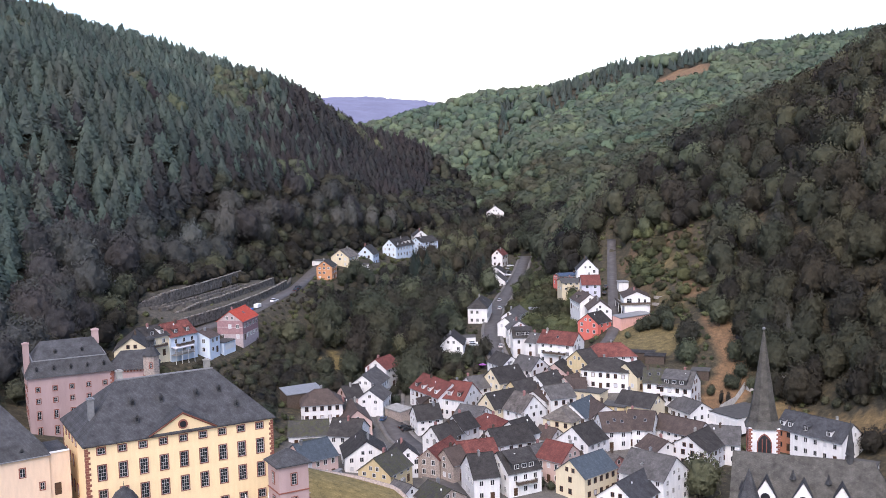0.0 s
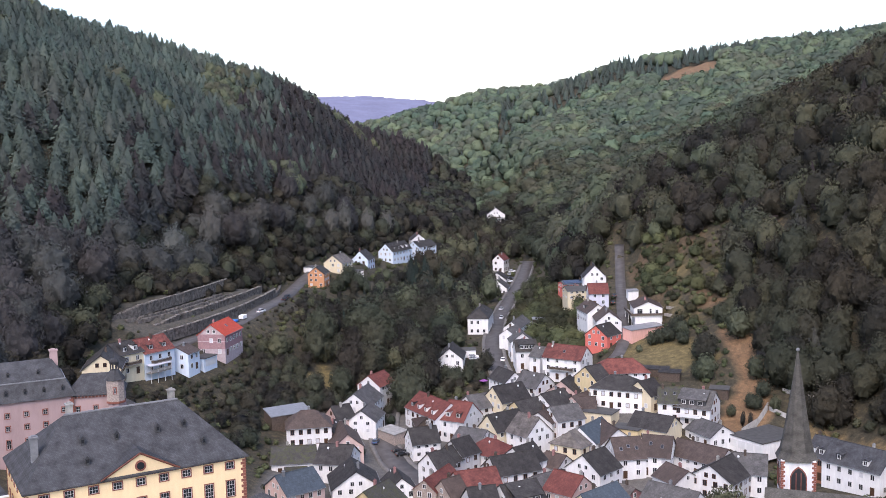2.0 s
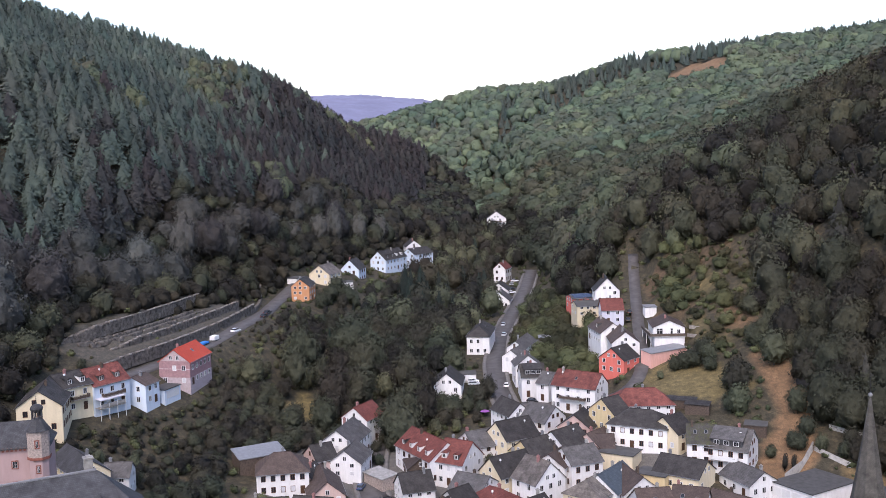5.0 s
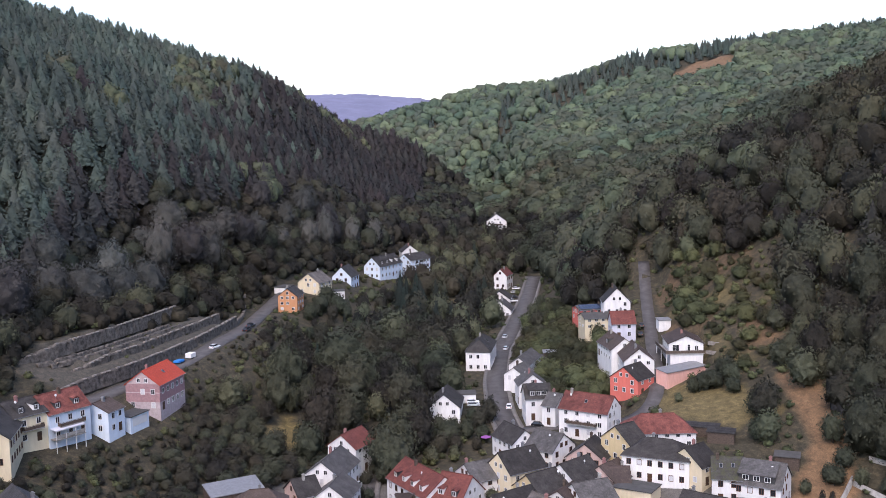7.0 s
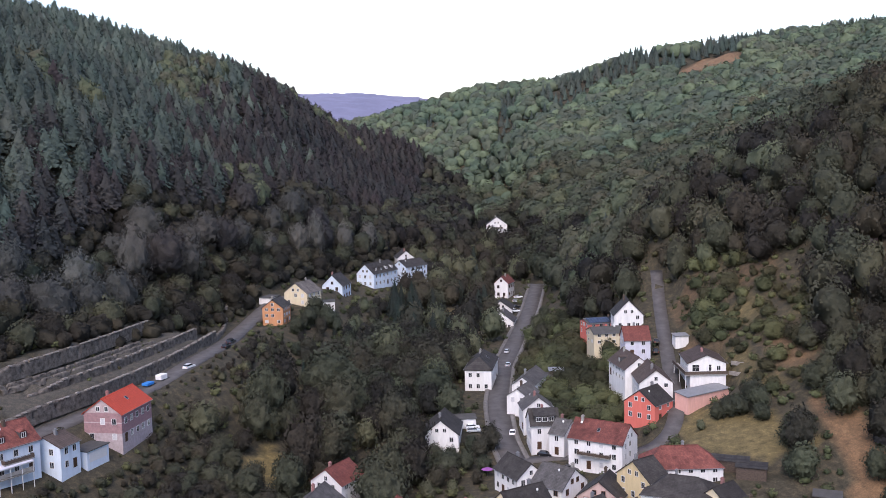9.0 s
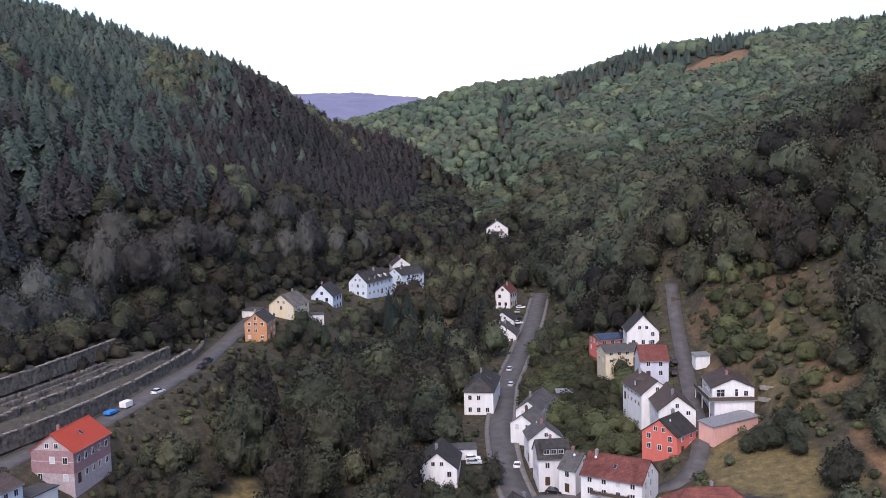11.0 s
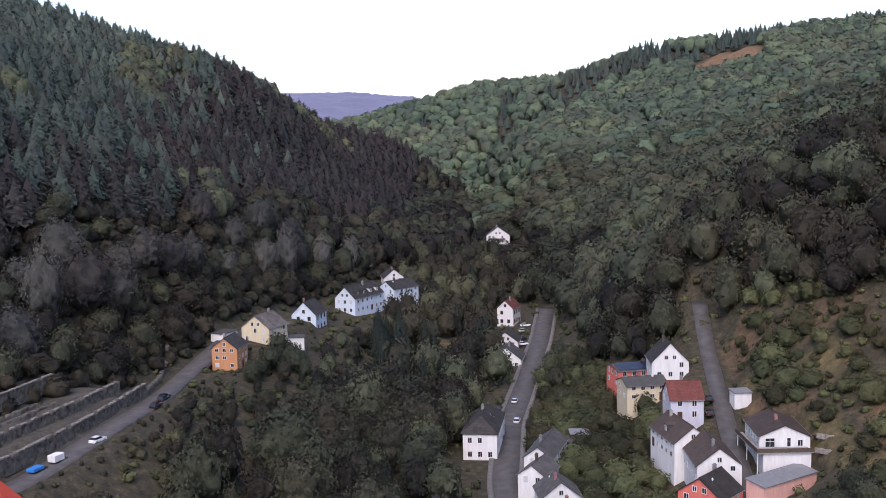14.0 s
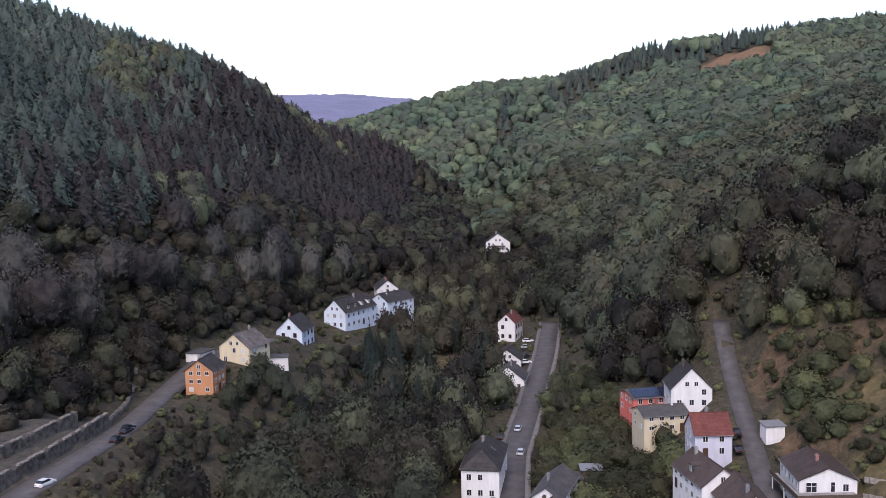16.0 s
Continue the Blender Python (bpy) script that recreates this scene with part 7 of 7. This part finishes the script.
SPRUCES = [spruce_model(70 + k) for k in range(3)]
VALLEY = [(-74, 470), (-77, 432), (-76, 400), (-88, 352), (-70, 340), (-56, 362), (-44, 380), (-30, 370), (-14, 370), (-12, 400), (-12, 424), (2, 430), (2, 468), (6, 505), (14, 540), (14, 570), (8, 640), (14, 652), (34, 655), (34, 700), (25, 740), (18, 800), (-24, 800), (-40, 720), (-18, 660), (-34, 610), (-54, 560), (-62, 520), (-71, 490)]
placed = 0
rest = []
BANKSIDE = [(-150, 300), (-112, 318), (-118, 352), (-112, 366), (-124, 372), (-134, 384), (-146, 380), (-152, 340)]
BELOW = [(-122, 300), (-100, 288), (-74, 284), (-66, 300), (-68, 345), (-60, 364), (-84, 348), (-92, 340), (-98, 318)]
X, Y = scatter(285, 810, -156, 60, 8.0, gen)
for x, y in zip(X, Y):
    a, c = np.array([x]), np.array([y])
    where = 1 if inside(a, c, VALLEY)[0] else 2 if inside(a, c, BANKSIDE)[0] or inside(a, c, BELOW)[0] else 0
    if not where or inside(np.array([x]), np.array([y]), GLADE)[0] or inside(np.array([x]), np.array([y]), MEADOW)[0] or inside(a, c, YARDS)[0] or (-6 < x < 9 and 438 < y < 468) or (-82 < x < -62 and 486 < y < 512) or (5 < x < 25 and 536 < y < 574):
        continue
    if not clear_of(x, y, 2.6):
        continue
    spruce = (-30 < x < -6 and 515 < y < 580 and gen.random() < 0.75) or gen.random() < 0.03
    h = gen.uniform(13, 19) if spruce else gen.uniform(7, 17)
    if y > 620:
        h *= 0.8
    if x < -64 and 400 < y < 520:
        h = gen.uniform(1.2, 2.2) if x < -73 else gen.uniform(2.5, 4.5)
    if where == 2:
        h = gen.uniform(4, 8)
    if -64 < x < -48 and 430 < y < 518:
        h = gen.uniform(4, 7)
    if x < -50 and y < 398:
        h = gen.uniform(2.5, 5.5) if x < -66 else gen.uniform(3.5, 7)
    if x < -72 and 340 < y < 392:
        h = gen.uniform(2, 3.5)
    if -62 < x < -24 and 500 < y < 605 and not spruce:
        h = gen.uniform(5, 9)
    if y > 505 or placed >= 205:
        if not spruce:
            rest.append((x, y, spot(x, y) - 0.07 * h, h, h * gen.uniform(0.62, 0.9), 0.95 * gen.random() ** 1.4))
            continue
    model = (SPRUCES if spruce else MODELS)[gen.integers(3 if spruce else 6)]
    k = h / 10
    t = copy_thing(model, pose(x, y, spot(x, y) - 0.3, 0, 0, gen.uniform(0, 360)))
    t.scale = (k * gen.uniform(0.85, 1.1),) * 2 + (k,)
    placed += 1
SHRUBS = []
VERGE = [(-82, 425), (-92, 398), (-84, 392), (-64, 430), (-58, 480), (-56, 530), (-74, 530), (-76, 490), (-76, 450)]
GARDENS = [(18, 412), (30, 408), (46, 418), (50, 440), (52, 470), (48, 500), (46, 520), (32, 560), (22, 510), (17, 460)]
X, Y = scatter(300, 580, -95, 150, 4.5, gen)
for x, y in zip(X, Y):
    a, c = np.array([x]), np.array([y])
    if inside(a, c, GARDENS)[0]:
        h = gen.uniform(3, 7.5)
    elif inside(a, c, VERGE)[0]:
        if clear_of(x, y, 1.6) and not (-82 < x < -62 and 486 < y < 512):
            h = gen.uniform(0.9, 1.8) if x < -72 or y > 470 else gen.uniform(2.5, 4.5)
            rest.append((x, y, spot(x, y) - 0.2 * h, h, h * gen.uniform(0.95, 1.3), 0.7 * gen.random() ** 2))
        continue
    elif inside(a, c, SLOPE)[0] and (y > 455 or noise.noise((x * 0.06, y * 0.06, 6.1)) < 0.28) and gen.random() < 0.95:
        h = 1.6 + 6.4 * gen.random() ** 2
    else:
        continue
    if not clear_of(x, y, 1.6):
        continue
    SHRUBS.append((x, y, spot(x, y) - 0.2 * h, h, h * gen.uniform(0.95, 1.5), min(1.0, max(0.0, 0.5 + 0.8 * noise.noise((x * 0.06, y * 0.06, 3)) + gen.normal(0, 0.2)))))
THICKET = [(-118, 298), (-98, 292), (-70, 292), (-64, 320), (-68, 345), (-52, 352), (-44, 372), (-58, 380), (-62, 392), (-72, 408), (-80, 398), (-80, 372), (-82, 358), (-92, 346), (-98, 334), (-105, 320)]
X, Y = scatter(292, 410, -118, -44, 3.6, gen)
thick = inside(X, Y, THICKET) & ~inside(X, Y, GLADE)
for x, y in zip(X[thick], Y[thick]):
    if clear_of(x, y, 1.0):
        h = gen.uniform(2.2, 5.0) * (1.25 if x > -70 else 1.0 if x > -77 else 0.65)
        rest.append((x, y, spot(x, y) - 0.15 * h, h, h * gen.uniform(0.95, 1.35), gen.uniform(0.0, 0.62)))
SCRUB_AT = []
X, Y = scatter(285, 760, -150, 112, 4.4, gen)
Z = ground_height(X, Y)
decks = inside(X, Y, TERRACE_ZONE)
bare = inside(X, Y, BROWN) | (decks & (gen.random(len(X)) > 0.3)) | ((X > -50) & (X < 60) & (Y < 372)) | ((X > -118) & (X < -66) & (Y < 300))
keen = np.where(inside(X, Y, LAWN) | inside(X, Y, GLADE) | inside(X, Y, MEADOW), 0.06, np.where(X > 50, 0.85, 0.6))
for x, y, z, no, k, deck in zip(X, Y, Z, bare, keen, decks):
    if no or gen.random() > k or not clear_of(x, y, 1.3):
        continue
    h = gen.uniform(0.6, 1.3) if deck else gen.uniform(0.8, 3.0)
    SCRUB_AT.append((x, y, z - 0.25 * h, h, h * gen.uniform(1.0, 1.5), gen.uniform(0.2, 1.2)))
wood("scrub", SCRUB, SCRUB_AT, M["hedge"], "low tangled scrub covering the banks and gardens")
wood("valley_wood", BROAD, rest, M["broadleaf"], "dense broadleaf trees filling the valley floor")
wood("garden_shrubs", BROAD, SHRUBS, M["hedge"], "overgrown shrubs and fruit trees in hillside gardens")
for x, y, h in (
    (58.4, 270.7, 9),
    (54.1, 268.3, 6),
    (36.5, 281.4, 4),
    (30.7, 277.0, 4.5),
    (40.7, 285.9, 4),
    (18.9, 276.5, 3.5),
    (14.1, 275.5, 3.5),
    (21.9, 275.1, 3),
    (54.4, 309.0, 6),
    (-29.0, 359.8, 4),
    (-28.2, 368.8, 4),
    (-26.4, 358.2, 4),
    (-26.2, 374.7, 5),
    (5.9, 353.3, 4),
    (-5.8, 397.0, 7),
    (-0.2, 398.7, 6),
    (-51.7, 362.4, 6),
    (-54.0, 372.0, 8),
    (-33.6, 331.2, 3),
    (6.5, 409.3, 8),
    (3.6, 405.5, 6),
    (1.3, 410.3, 5),
    (-4.3, 404.2, 5),
    (-9.0, 406.6, 5),
    (-3.5, 391.0, 5),
    (-8.5, 389.5, 6),
    (-14.0, 392.0, 7),
    (-18.5, 388.0, 6),
    (-12.0, 398.5, 6),
    (-17.0, 401.0, 8),
    (-21.0, 395.5, 9),
    (-4.0, 384.0, 4),
    (-10.5, 382.5, 5),
    (2.5, 389.0, 4),
    (4.5, 396.0, 5),
    (-70.0, 394.0, 10),
    (-64.5, 386.0, 7),
    (-58.0, 519.5, 8),
    (-52.5, 516.0, 9),
    (-61.5, 497.0, 7),
    (-16.5, 498.0, 14),
    (-25.6, 477.4, 13),
    (78.9, 364.7, 9),
    (77.3, 366.0, 7),
    (95.1, 383.9, 11),
    (77.7, 403.2, 7),
    (70.6, 399.1, 6),
    (73.4, 398.4, 6),
    (78.5, 397.9, 7),
    (67.6, 399.5, 5),
    (62.3, 396.0, 3),
    (15.2, 549.1, 6),
    (11.1, 546.2, 6),
    (30.0, 544.6, 8),
    (29.8, 522.6, 8),
    (33.8, 553.4, 7),
    (30.4, 502.6, 6),
    (19.2, 487.3, 4),
    (82.6, 344.5, 4),
    (91.3, 347.1, 5),
    (94.4, 351.4, 6),
    (96.5, 344.8, 5),
    (101.0, 340.5, 5),
    (108.7, 340.7, 5),
    (112.4, 334.9, 4),
    (120.5, 326.3, 5),
    (122.7, 313.3, 4),
    (126.6, 314.6, 5),
    (-101.3, 449.8, 4),
    (100.2, 394.1, 10),
    (96.8, 399.0, 9),
    (101.5, 405.8, 9),
    (93.1, 398.9, 8),
    (107.3, 401.2, 10),
    (77.7, 392.7, 5),
    (84.2, 380.9, 6),
    (96.6, 414.3, 8),
    (94.9, 360.2, 8),
    (94.4, 422.2, 5),
    (61.7, 268.2, 12),
    (60.6, 273.2, 9),
    (90.5, 346.8, 5),
    (89.7, 348.1, 5),
    (113.3, 331.9, 3),
    (115.6, 327.8, 3),
    (117.5, 323.1, 3.5),
    (119.1, 317.5, 3),
    (122.2, 316.6, 4),
    (104.2, 339.6, 6),
    (107.5, 340.1, 5),
    (110.5, 340.6, 6),
    (103.9, 342.5, 7),
    (-137.3, 295.8, 9),
    (-132.9, 295.2, 8),
    (-133.3, 282.9, 8),
    (-132.4, 302.1, 9),
    (10.2, 344.8, 5),
    (-23.4, 369.0, 6),
    (-21.7, 376.2, 5),
    (-17.7, 357.1, 3),
    (52.1, 282.2, 5),
    (-14.3, 347.7, 3),
    (-40.2, 370.3, 6),
    (-37.5, 374.5, 5),
    (50.3, 321.3, 4),
    (66.7, 345.1, 3),
    (81.1, 374.9, 11),
    (80.2, 377.3, 8),
):
    t = copy_thing(MODELS[(1, 2, 4, 5)[gen.integers(4)]], pose(x, y, spot(x, y) - 0.3, 0, 0, gen.uniform(0, 360)))
    t.scale = (h / 10 * gen.uniform(0.95, 1.15),) * 2 + (h / 10,)
def cypress(x, y, h, seed):
    tree = thing("cypress", pose(x, y, spot(x, y) - 0.2), "dark clipped columnar cypress on the meadow's edge", "tree", "cypresses")
    part("trunk", tube(bmesh.new(), (0, 0, -0.6), (0, 0, h * 0.6), 0.12, 0.05, 6), M["bark"], tree)
    v, f, nv = broadleaf_shape(random.Random(seed), 420, 0.045, 2, 0.3)
    part("crown", quick_mesh("crown", v * (1.9, 1.9, h), f, M["broadleaf"], (("tint", np.full(len(v), 0.1)),), True, nv), None, tree)


cypress(84.6, 338.6, 5.6, 91)
cypress(86.9, 338.4, 5.2, 92)
for model in MODELS + SPRUCES:
    for o in (*model.children_recursive, model):
        bpy.data.objects.remove(o)
